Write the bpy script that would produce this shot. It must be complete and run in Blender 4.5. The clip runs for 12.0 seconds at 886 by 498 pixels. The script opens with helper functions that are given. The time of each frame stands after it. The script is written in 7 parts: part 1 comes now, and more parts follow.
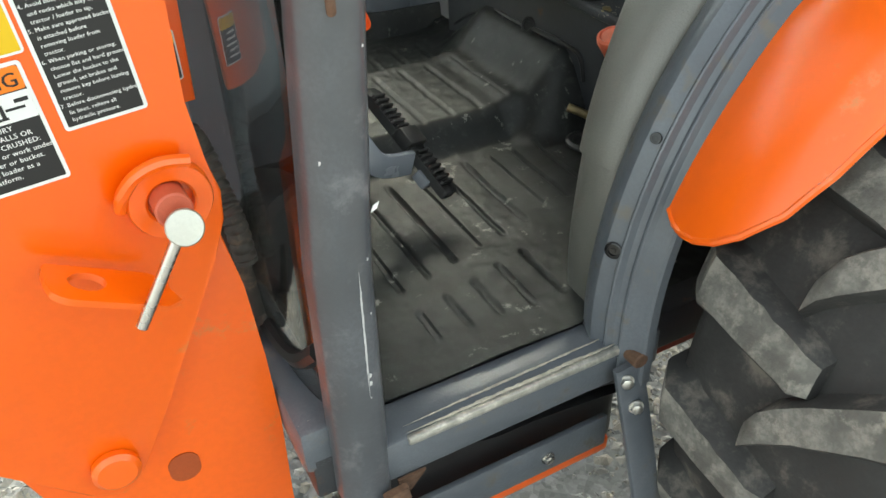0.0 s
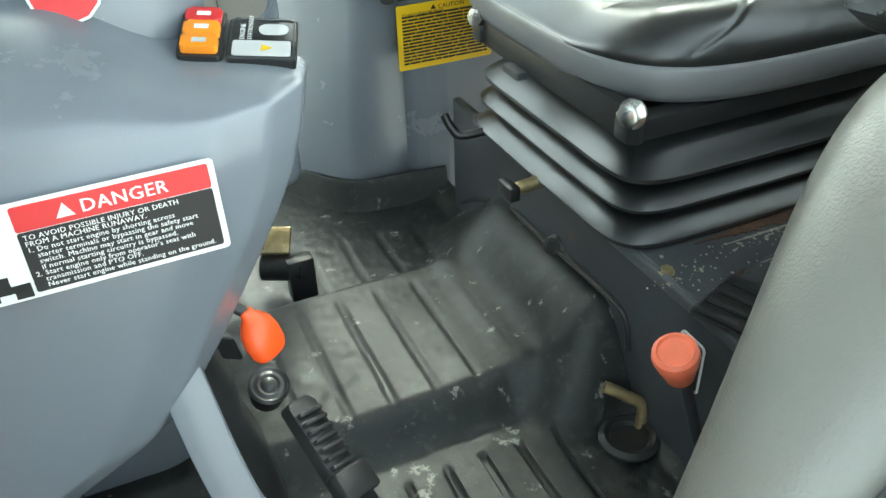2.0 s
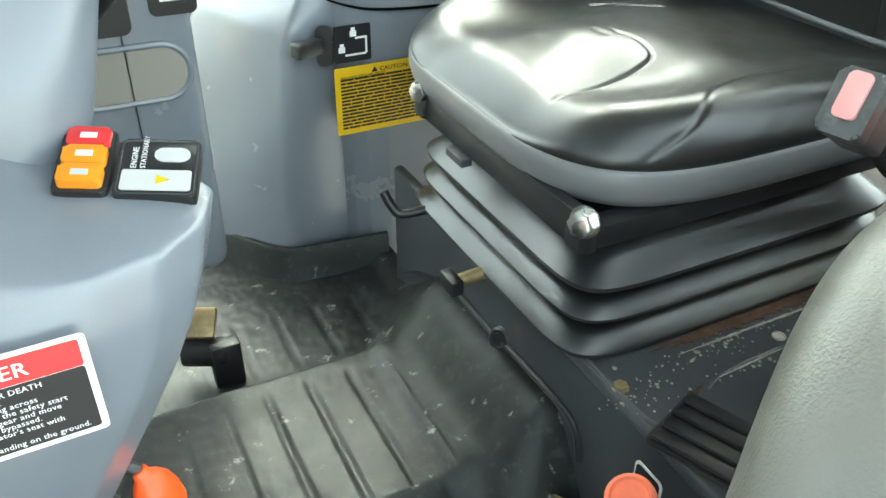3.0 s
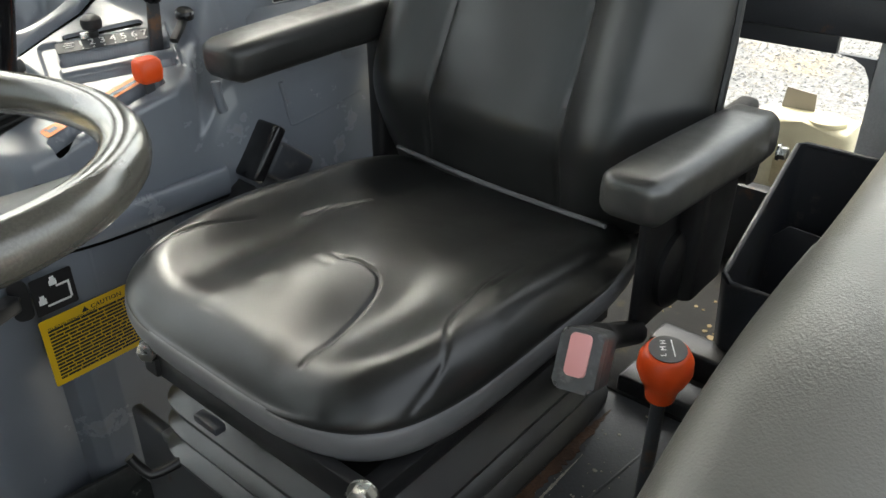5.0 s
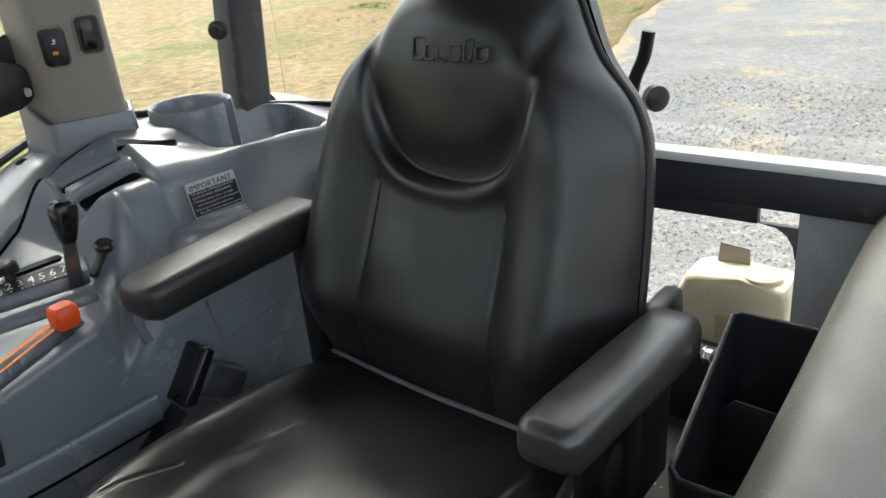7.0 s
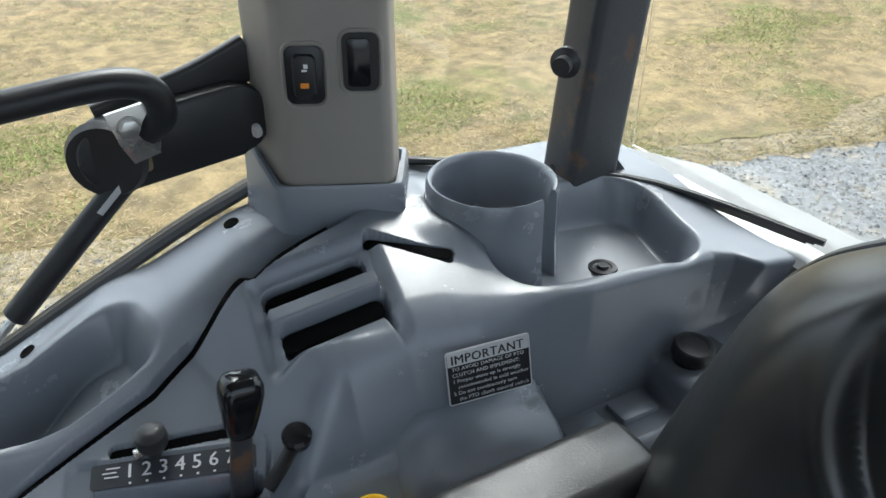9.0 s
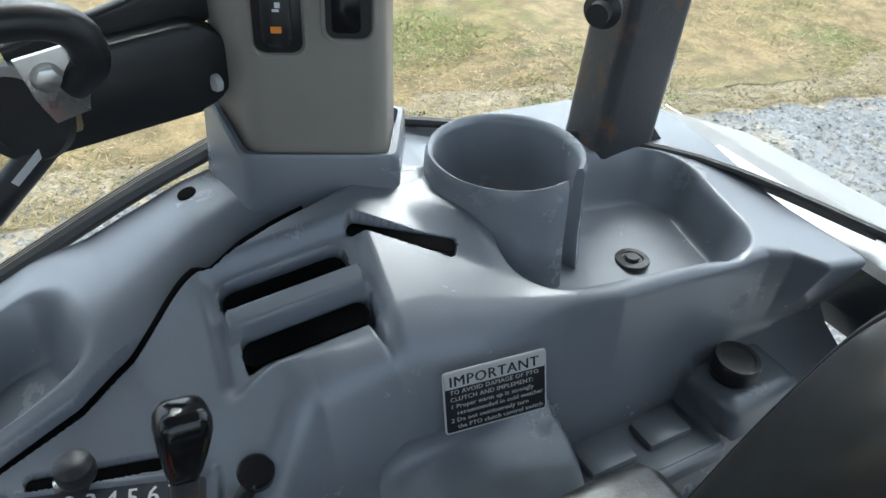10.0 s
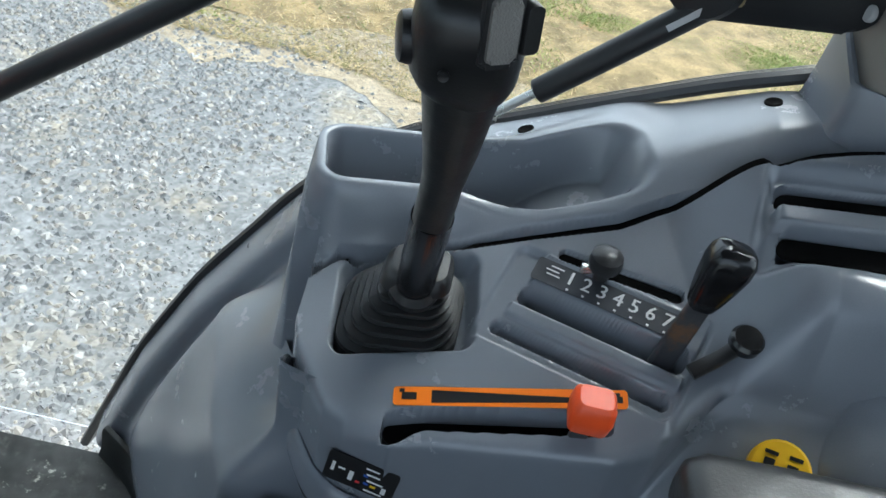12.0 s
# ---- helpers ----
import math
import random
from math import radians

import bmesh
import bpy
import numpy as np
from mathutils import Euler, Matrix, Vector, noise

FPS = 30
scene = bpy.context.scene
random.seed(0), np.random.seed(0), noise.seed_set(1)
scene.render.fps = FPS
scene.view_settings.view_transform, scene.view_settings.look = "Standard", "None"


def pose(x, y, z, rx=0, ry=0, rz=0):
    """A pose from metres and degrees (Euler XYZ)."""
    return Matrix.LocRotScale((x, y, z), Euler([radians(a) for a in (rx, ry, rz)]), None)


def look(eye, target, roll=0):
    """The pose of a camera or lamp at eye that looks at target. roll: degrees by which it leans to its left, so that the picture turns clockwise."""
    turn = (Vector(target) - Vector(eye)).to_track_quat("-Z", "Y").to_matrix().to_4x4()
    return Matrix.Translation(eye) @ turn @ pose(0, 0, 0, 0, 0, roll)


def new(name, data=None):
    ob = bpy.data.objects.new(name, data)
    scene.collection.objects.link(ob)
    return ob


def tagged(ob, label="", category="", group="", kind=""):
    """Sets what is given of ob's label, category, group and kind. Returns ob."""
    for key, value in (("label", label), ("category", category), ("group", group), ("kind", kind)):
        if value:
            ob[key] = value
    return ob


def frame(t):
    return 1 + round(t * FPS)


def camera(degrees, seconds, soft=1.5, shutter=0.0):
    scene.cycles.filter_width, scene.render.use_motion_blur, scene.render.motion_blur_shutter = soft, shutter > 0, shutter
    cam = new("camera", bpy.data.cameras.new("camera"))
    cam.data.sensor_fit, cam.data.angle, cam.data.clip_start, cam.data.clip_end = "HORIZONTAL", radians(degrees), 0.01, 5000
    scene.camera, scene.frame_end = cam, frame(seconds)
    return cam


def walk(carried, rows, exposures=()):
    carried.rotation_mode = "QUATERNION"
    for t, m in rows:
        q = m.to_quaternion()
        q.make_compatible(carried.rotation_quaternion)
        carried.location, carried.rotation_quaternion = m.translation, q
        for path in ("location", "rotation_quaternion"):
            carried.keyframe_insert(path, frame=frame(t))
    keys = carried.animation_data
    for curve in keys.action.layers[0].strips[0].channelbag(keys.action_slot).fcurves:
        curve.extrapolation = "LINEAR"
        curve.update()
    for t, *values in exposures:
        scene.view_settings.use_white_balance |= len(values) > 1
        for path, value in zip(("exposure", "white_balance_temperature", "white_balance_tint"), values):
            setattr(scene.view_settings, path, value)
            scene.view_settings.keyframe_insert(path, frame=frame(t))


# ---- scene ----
cam = camera(57.4, 12.0)
PATH = [
    (0, (0.023, 0.072, 1.304), (0.735, 1.516, 0.118), -2.8),
    (0.5, (0.127, 0.15, 1.316), (0.832, 1.613, 0.149), -3.7),
    (1, (0.229, 0.286, 1.319), (0.914, 1.767, 0.163), -2.5),
    (1.5, (0.297, 0.425, 1.315), (0.957, 1.93, 0.176), -2.0),
    (2, (0.341, 0.529, 1.344), (0.985, 2.055, 0.222), -2.1),
    (2.5, (0.38, 0.605, 1.361), (1.046, 2.13, 0.25), -1.3),
    (3, (0.405, 0.631, 1.38), (1.166, 2.121, 0.283), 0.7),
    (3.5, (0.419, 0.656, 1.42), (1.467, 1.97, 0.336), 3.0),
    (3.7, (0.417, 0.662, 1.443), (1.577, 1.877, 0.358), 3.5),
    (5.3, (0.474, 0.748, 1.581), (1.823, 1.897, 0.654), -1.3),
    (5.5, (0.49, 0.756, 1.603), (1.867, 1.913, 0.728), -1.8),
    (6, (0.523, 0.77, 1.665), (1.97, 1.903, 0.875), -2.7),
    (6.5, (0.538, 0.752, 1.674), (1.988, 1.891, 0.899), -4.4),
    (7, (0.582, 0.723, 1.693), (1.999, 1.886, 0.892), -5.5),
    (7.5, (0.762, 0.831, 1.724), (2.059, 2.18, 1.017), -4.9),
    (7.7, (0.854, 0.898, 1.774), (2.042, 2.349, 1.082), -4.5),
    (9.3, (0.978, 1.32, 1.785), (1.813, 2.775, 0.696), 1.5),
    (9.5, (0.995, 1.345, 1.778), (1.822, 2.79, 0.67), 1.9),
    (10, (1.033, 1.407, 1.747), (1.86, 2.799, 0.572), 3.1),
    (10.5, (0.966, 1.399, 1.734), (1.688, 2.814, 0.519), 8.0),
    (11, (0.897, 1.379, 1.722), (1.355, 2.869, 0.469), 9.3),
    (11.5, (0.862, 1.35, 1.707), (1.014, 2.894, 0.445), 9.9),
    (12, (0.862, 1.31, 1.691), (0.875, 2.852, 0.418), 13.2),
]
EXPOSURES = [(0, 2.44, 7100, -2), (0.5, 2.46, 7300, -2), (1.0, 2.42, 7150, -3), (1.3, 2.82, 6700, -6), (1.5, 3.05, 6500, -8), (2.5, 3.65, 6550, -11), (3.0, 3.7, 6650, -9), (3.5, 4.0, 6600, -6), (3.7, 4.0, 6600, -5), (5.3, 2.0, 7000, 5), (6.0, 1.93, 6950, 5), (7.0, 1.78, 6650, 5), (9.5, 1.6, 5900, 3), (11, 1.78, 5750, 1), (12, 1.75, 5800, 1)]
walk(cam, [(t, look(eye, target, roll)) for t, eye, target, roll in PATH], EXPOSURES)

# ---- light ----
world = bpy.data.worlds.new("overcast_sky")
scene.world = world
world.use_nodes = True
wn, wl = world.node_tree.nodes, world.node_tree.links
sky = wn.new("ShaderNodeTexSky")
sky.sky_type, sky.sun_disc = "NISHITA", False
SUN_UP, SUN_TURN = radians(55), radians(35)
sky.sun_elevation, sky.sun_rotation = SUN_UP, SUN_TURN
sky.air_density, sky.dust_density, sky.ozone_density = 1.0, 4.0, 1.0
hsv = wn.new("ShaderNodeHueSaturation")
hsv.inputs["Saturation"].default_value = 0.4
wl.new(sky.outputs[0], hsv.inputs["Color"])
wl.new(hsv.outputs[0], wn["Background"].inputs[0])
wn["Background"].inputs[1].default_value = 0.14
sun = new("sun", bpy.data.lights.new("sun", "SUN"))
sun.data.energy, sun.data.angle, sun.data.color = 0.65, radians(30), (1.0, 0.96, 0.9)
sun_from = Vector((math.sin(SUN_TURN) * math.cos(SUN_UP), math.cos(SUN_TURN) * math.cos(SUN_UP), math.sin(SUN_UP)))
sun.rotation_euler = sun_from.to_track_quat("Z", "Y").to_euler()

# ---- materials ----
def mat(name, col, rough=0.5, metal=0.0, vary=0.12, scale=6.0, grain=350.0, bump=0.08, dirt=None, spec=0.5, coat=0.0, wear=None):
    """A procedural surface: broad and fine colour variation, fine relief, uneven gloss; dirt = (colour, amount, scale); wear = (colour, amount, scale)."""
    m = bpy.data.materials.new(name)
    m.use_nodes = True
    n, l = m.node_tree.nodes, m.node_tree.links
    b = n["Principled BSDF"]
    tc = n.new("ShaderNodeTexCoord")

    def noise_node(s, detail=4.0, r=0.55):
        t = n.new("ShaderNodeTexNoise")
        t.inputs["Scale"].default_value, t.inputs["Detail"].default_value, t.inputs["Roughness"].default_value = s, detail, r
        l.new(tc.outputs["Object"], t.inputs["Vector"])
        return t.outputs[0]

    def ramp(src, a, bb, lo=0.0, hi=1.0):
        t = n.new("ShaderNodeMapRange")
        t.interpolation_type = "SMOOTHSTEP"
        for k, v in zip(("From Min", "From Max", "To Min", "To Max"), (a, bb, lo, hi)):
            t.inputs[k].default_value = v
        l.new(src, t.inputs["Value"])
        return t.outputs[0]

    def mix(fac, a, bb):
        t = n.new("ShaderNodeMix")
        t.data_type = "RGBA"
        for socket, v in ((t.inputs[0], fac), (t.inputs[6], a), (t.inputs[7], bb)):
            if isinstance(v, (tuple, list)):
                socket.default_value = (*v, 1.0)
            elif isinstance(v, float):
                socket.default_value = v
            else:
                l.new(v, socket)
        return t.outputs[2]

    broad = noise_node(scale)
    fine = noise_node(grain, 2.0)
    c = mix(ramp(broad, 0.3, 0.7), tuple(v * (1 - vary) for v in col), tuple(min(1, v * (1 + vary)) for v in col))
    c = mix(ramp(fine, 0.35, 0.65), c, mix(0.5, c, tuple(v * (1 - 0.8 * vary) for v in col)))
    ro = ramp(noise_node(scale * 3.1), 0.3, 0.7, max(0.02, rough * 0.85), min(1.0, rough * 1.15))
    if dirt:
        spots = ramp(noise_node(dirt[2], 8.0, 0.68), 0.62 - 0.3 * dirt[1], 0.72 - 0.12 * dirt[1])
        c = mix(spots, c, dirt[0])
        ro = ramp(spots, 0.0, 1.0, rough, min(1.0, rough + 0.3))
    if wear:
        scratch = n.new("ShaderNodeMapping")
        scratch.inputs["Scale"].default_value = (1.0, 1.0, 0.25)
        l.new(tc.outputs["Object"], scratch.inputs["Vector"])
        t = n.new("ShaderNodeTexNoise")
        t.inputs["Scale"].default_value, t.inputs["Detail"].default_value, t.inputs["Roughness"].default_value = wear[2], 6.0, 0.7
        l.new(scratch.outputs[0], t.inputs["Vector"])
        c = mix(ramp(t.outputs[0], 0.74 - 0.14 * wear[1], 0.78 - 0.1 * wear[1]), c, wear[0])
    l.new(c, b.inputs["Base Color"])
    l.new(ro, b.inputs["Roughness"])
    b.inputs["Metallic"].default_value = metal
    b.inputs["Specular IOR Level"].default_value = spec
    b.inputs["Coat Weight"].default_value = coat
    b.inputs["Coat Roughness"].default_value = 0.12
    if bump:
        bn = n.new("ShaderNodeBump")
        bn.inputs["Strength"].default_value, bn.inputs["Distance"].default_value = bump, 0.002
        l.new(fine, bn.inputs["Height"])
        l.new(bn.outputs[0], b.inputs["Normal"])
    return m


def plain(name, col, rough=0.5, emit=0.0):
    m = bpy.data.materials.new(name)
    m.use_nodes = True
    b = m.node_tree.nodes["Principled BSDF"]
    b.inputs["Base Color"].default_value, b.inputs["Roughness"].default_value = (*col, 1.0), rough
    if emit:
        b.inputs["Emission Color"].default_value, b.inputs["Emission Strength"].default_value = (*col, 1.0), emit
    return m


def glass_mat(name, tint):
    m = bpy.data.materials.new(name)
    m.use_nodes = True
    n, l = m.node_tree.nodes, m.node_tree.links
    b = n["Principled BSDF"]
    b.inputs["Base Color"].default_value = (*tint, 1.0)
    b.inputs["Roughness"].default_value, b.inputs["IOR"].default_value, b.inputs["Transmission Weight"].default_value = 0.01, 1.45, 1.0
    return m


GREY = mat("grey_moulded_plastic", (0.172, 0.188, 0.215), 0.27, vary=0.06, scale=5, grain=900, bump=0.05, spec=0.75, dirt=((0.17, 0.18, 0.19), 0.04, 14))
DARKPLASTIC = mat("dark_grey_plastic", (0.035, 0.038, 0.046), 0.45, vary=0.1, grain=900, bump=0.08, dirt=((0.1, 0.095, 0.085), 0.2, 18))
TAN = mat("warm_grey_plastic", (0.265, 0.243, 0.215), 0.42, vary=0.06, grain=1200, bump=0.05)
TRIM = mat("grained_grey_trim", (0.142, 0.138, 0.122), 0.37, vary=0.07, scale=4, grain=420, bump=0.3, spec=0.65)
VINYL = mat("black_seat_vinyl", (0.0128, 0.0132, 0.0128), 0.335, vary=0.1, scale=5, grain=700, bump=0.03, spec=0.68)
# Paler, glossier than ARMPAD: sky light on this armrest is put into the material.
LITWORNPAD = mat("sky_toned_worn_armrest_vinyl", (0.024, 0.0238, 0.022), 0.36, vary=0.15, scale=14, grain=420, bump=0.12, spec=1.0)
ARMPAD = mat("grained_armrest_vinyl", (0.0150, 0.0152, 0.0146), 0.42, vary=0.12, scale=14, grain=420, bump=0.16, spec=0.62)
BLACK = mat("black_plastic", (0.014, 0.014, 0.015), 0.38, vary=0.2, grain=800, bump=0.1)
GLOSSBLACK = mat("glossy_black_plastic", (0.008, 0.008, 0.009), 0.16, vary=0.2, grain=500, bump=0.02)
RUBBER = mat("black_rubber", (0.022, 0.022, 0.023), 0.38, vary=0.2, grain=500, bump=0.1)
MAT = mat("dusty_rubber_mat", (0.0175, 0.0195, 0.0192), 0.48, spec=0.38, vary=0.35, scale=12, grain=600, bump=0.2, dirt=((0.05, 0.051, 0.05), 0.3, 55), wear=((0.24, 0.24, 0.22), 0.95, 30))
DARKMETAL = mat("dark_painted_metal", (0.035, 0.037, 0.042), 0.42, vary=0.2, grain=300, bump=0.12, dirt=((0.13, 0.07, 0.035), 0.12, 13), wear=((0.3, 0.28, 0.25), 0.25, 70))
FRAME = mat("weathered_grey_frame_paint", (0.105, 0.116, 0.132), 0.28, vary=0.16, scale=9, grain=260, bump=0.12, dirt=((0.13, 0.12, 0.105), 0.22, 22), wear=((0.42, 0.41, 0.38), 0.3, 60))
STEEL = mat("zinc_steel", (0.62, 0.61, 0.58), 0.28, 1.0, vary=0.12, grain=250, bump=0.08)
BRASS = mat("worn_yellow_zinc", (0.42, 0.33, 0.18), 0.42, 0.8, vary=0.3, scale=40, grain=250, bump=0.15)
RUST = mat("rusty_plate", (0.10, 0.052, 0.03), 0.8, vary=0.4, scale=40, grain=300, bump=0.4)
ORANGE = mat("orange_paint", (0.88, 0.124, 0.004), 0.3, vary=0.05, scale=3, grain=120, bump=0.03, coat=0.4, dirt=((0.62, 0.2, 0.06), 0.04, 9))
ORANGEPL = mat("orange_plastic", (0.85, 0.09, 0.015), 0.35, vary=0.06, grain=500, bump=0.03)
FADEDRED = mat("faded_red_plastic", (0.78, 0.17, 0.09), 0.42, vary=0.12, scale=30, grain=400, bump=0.05)
PINK = plain("pink_release_button", (0.64, 0.29, 0.28), 0.35)
YELLOW = plain("yellow_plastic", (0.85, 0.5, 0.01), 0.4)
LABELYELLOW = plain("label_yellow", (0.72, 0.46, 0.01), 0.4)
LABELBLACK = plain("label_black", (0.012, 0.012, 0.013), 0.35)
# Flat black for openings: the shade inside them is put into the colour.
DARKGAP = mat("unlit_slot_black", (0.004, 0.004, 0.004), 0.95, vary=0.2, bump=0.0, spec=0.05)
CREAM = mat("bare_cream_primer", (0.42, 0.385, 0.32), 0.6, vary=0.3, scale=80, grain=300, bump=0.2)
LABELWHITE = plain("label_white", (0.75, 0.75, 0.74), 0.35)
LABELSILVER = plain("label_silver", (0.5, 0.5, 0.5), 0.4)
LABELRED = plain("label_red", (0.62, 0.035, 0.04), 0.35)
LABELORANGE = plain("label_orange", (0.86, 0.2, 0.01), 0.35)
LABELBLUE = plain("label_blue", (0.03, 0.09, 0.4), 0.4)
AMBER = plain("amber_lens", (0.8, 0.26, 0.02), 0.25)
TANK = mat("cream_translucent_plastic", (0.72, 0.66, 0.46), 0.45, vary=0.08, scale=14, grain=200, bump=0.04, dirt=((0.34, 0.26, 0.14), 0.12, 12))
TYRE = mat("dusty_tyre_rubber", (0.035, 0.034, 0.033), 0.75, vary=0.25, scale=12, grain=160, bump=0.35, dirt=((0.15, 0.135, 0.115), 0.34, 12))
LUGMAT = mat("scuffed_lug_rubber", (0.15, 0.145, 0.13), 0.9, vary=0.35, scale=30, grain=170, bump=0.8, dirt=((0.26, 0.245, 0.215), 0.5, 40))
GLASS = glass_mat("window_glass", (0.95, 0.97, 0.96))
# Tint deeper than the glass has: it carries the dark cab interior's shade.
SHADEGLASS = glass_mat("shade_tinted_windscreen_glass", (0.5, 0.54, 0.53))
GRAVEL = mat("gravel_ground", (0.2, 0.202, 0.2), 0.95, vary=0.14, scale=1.3, grain=48, bump=1.0, dirt=((0.29, 0.25, 0.185), 0.36, 1.4), wear=((0.10, 0.10, 0.105), 1.0, 42))
STONE = mat("crushed_stone", (0.36, 0.37, 0.38), 0.85, vary=0.3, scale=60, grain=300, bump=0.3)


def speckle(m, amount, *scales):
    """Breaks a ground colour into many small stones of uneven tone."""
    n, l = m.node_tree.nodes, m.node_tree.links
    b = n["Principled BSDF"]
    tc = n.new("ShaderNodeTexCoord")
    for s in scales:
        src = b.inputs["Base Color"].links[0].from_socket
        cell = n.new("ShaderNodeTexVoronoi")
        cell.inputs["Scale"].default_value = s
        l.new(tc.outputs["Object"], cell.inputs["Vector"])
        tone = n.new("ShaderNodeMapRange")
        tone.inputs["To Min"].default_value, tone.inputs["To Max"].default_value = 1 - amount, 1 + amount
        l.new(cell.outputs["Color"], tone.inputs["Value"])
        t = n.new("ShaderNodeVectorMath")
        t.operation = "SCALE"
        l.new(src, t.inputs[0])
        l.new(tone.outputs[0], t.inputs["Scale"])
        l.new(t.outputs[0], b.inputs["Base Color"])


speckle(GRAVEL, 0.3, 38, 90)


def vary_by_piece(m, low, high, tints):
    """Gives each loose piece of a joined mesh a tone of its own."""
    n, l = m.node_tree.nodes, m.node_tree.links
    b = n["Principled BSDF"]
    geo = n.new("ShaderNodeNewGeometry")
    r = n.new("ShaderNodeValToRGB")
    r.color_ramp.interpolation = "LINEAR"
    e = r.color_ramp.elements
    e[0].position, e[0].color = 0.0, (*low, 1)
    e[1].position, e[1].color = 1.0, (*high, 1)
    for pos, c in tints:
        e.new(pos).color = (*c, 1)
    l.new(geo.outputs["Random Per Island"], r.inputs[0])
    l.new(r.outputs[0], b.inputs["Base Color"])


vary_by_piece(STONE, (0.12, 0.125, 0.135), (0.62, 0.61, 0.58), ((0.35, (0.24, 0.25, 0.27)), (0.7, (0.36, 0.36, 0.36)), (0.8, (0.36, 0.3, 0.21)), (0.84, (0.42, 0.43, 0.45))))

# ---- building helpers ----
def part(name, bm, material, parent=None, label="", angle=38):
    """Links a bmesh as one mesh object, under a thing or a part."""
    me = bpy.data.meshes.new(name)
    bmesh.ops.recalc_face_normals(bm, faces=bm.faces)
    bm.to_mesh(me)
    bm.free()
    me.materials.append(material)
    me.shade_smooth()
    me.set_sharp_from_angle(angle=radians(angle))
    ob = new(name, me)
    if parent:
        ob.parent = parent
        if parent.data is None:
            ob.matrix_parent_inverse = Matrix.Translation(-parent.location)
    return tagged(ob, label)


def thing(name, base, label, category, group="", kind=""):
    ob = new(name)
    ob.location = base
    ob.empty_display_size = 0.05
    return tagged(ob, label, category, group, kind)


def solo(name, bm, material, label, category, group="", kind="", angle=38):
    return tagged(part(name, bm, material, None, label, angle), "", category, group, kind)


def box(x0, x1, y0, y1, z0, z1, b=0.0, seg=2, bm=None, m=None):
    bm = bm or bmesh.new()
    vs = bmesh.ops.create_cube(bm, size=1.0, matrix=(m or Matrix()) @ Matrix.Translation(((x0 + x1) / 2, (y0 + y1) / 2, (z0 + z1) / 2)) @ Matrix.Diagonal((x1 - x0, y1 - y0, z1 - z0, 1)))["verts"]
    if b:
        es = list({e for v in vs for e in v.link_edges})
        bmesh.ops.bevel(bm, geom=es, offset=b, segments=seg, profile=0.5, affect="EDGES")
    return bm


def turn_to(axis):
    """The turn that brings z to the axis."""
    return Vector(axis).to_track_quat("Z", "Y").to_matrix().to_4x4()


def spin(profile, base=(0, 0, 0), axis=(0, 0, 1), seg=28, bm=None, squash=(1, 1)):
    """A turned shape: profile of (radius, height) from the base along the axis."""
    bm = bm or bmesh.new()
    m = Matrix.Translation(base) @ turn_to(axis)
    rings = []
    for r, h in profile:
        if r < 1e-5:
            rings.append([bm.verts.new(m @ Vector((0, 0, h)))])
        else:
            rings.append([bm.verts.new(m @ Vector((r * squash[0] * math.cos(2 * math.pi * i / seg), r * squash[1] * math.sin(2 * math.pi * i / seg), h))) for i in range(seg)])
    for a, b in zip(rings, rings[1:]):
        for i in range(seg):
            j = (i + 1) % seg
            if len(a) == 1 and len(b) > 1:
                bm.faces.new((a[0], b[i], b[j]))
            elif len(b) == 1 and len(a) > 1:
                bm.faces.new((a[i], a[j], b[0]))
            elif len(a) > 1:
                bm.faces.new((a[i], a[j], b[j], b[i]))
    for ring, flip in ((rings[0], True), (rings[-1], False)):
        if len(ring) > 1:
            bm.faces.new(ring[::-1] if flip else ring)
    return bm


def rod(p0, p1, r0, r1=None, seg=20, bm=None, b=0.0015):
    p0, p1 = Vector(p0), Vector(p1)
    r1 = r0 if r1 is None else r1
    h = (p1 - p0).length
    return spin([(r0 - b, 0), (r0, b), (r1, h - b), (r1 - b, h)], p0, p1 - p0, seg, bm)


def hexbolt(p, axis, r=0.009, h=0.008, bm=None):
    bm = spin([(r * 1.25, 0), (r * 1.25, h * 0.25)], p, axis, 20, bm)
    return spin([(r, h * 0.25), (r, h), (r * 0.8, h * 1.12)], p, axis, 6, bm)


def catmull(pts, n=8, closed=False):
    pts = [Vector(p) for p in pts]
    out = []
    k = len(pts)
    for i in range(k if closed else k - 1):
        if closed:
            a, b, c, d = (pts[(i + j) % k] for j in (-1, 0, 1, 2))
        else:
            a, b, c, d = pts[max(i - 1, 0)], pts[i], pts[i + 1], pts[min(i + 2, k - 1)]
        for s in range(n):
            t = s / n
            out.append(0.5 * ((2 * b) + (c - a) * t + (2 * a - 5 * b + 4 * c - d) * t * t + (3 * b - a - 3 * c + d) * t ** 3))
    if not closed:
        out.append(pts[-1])
    return out


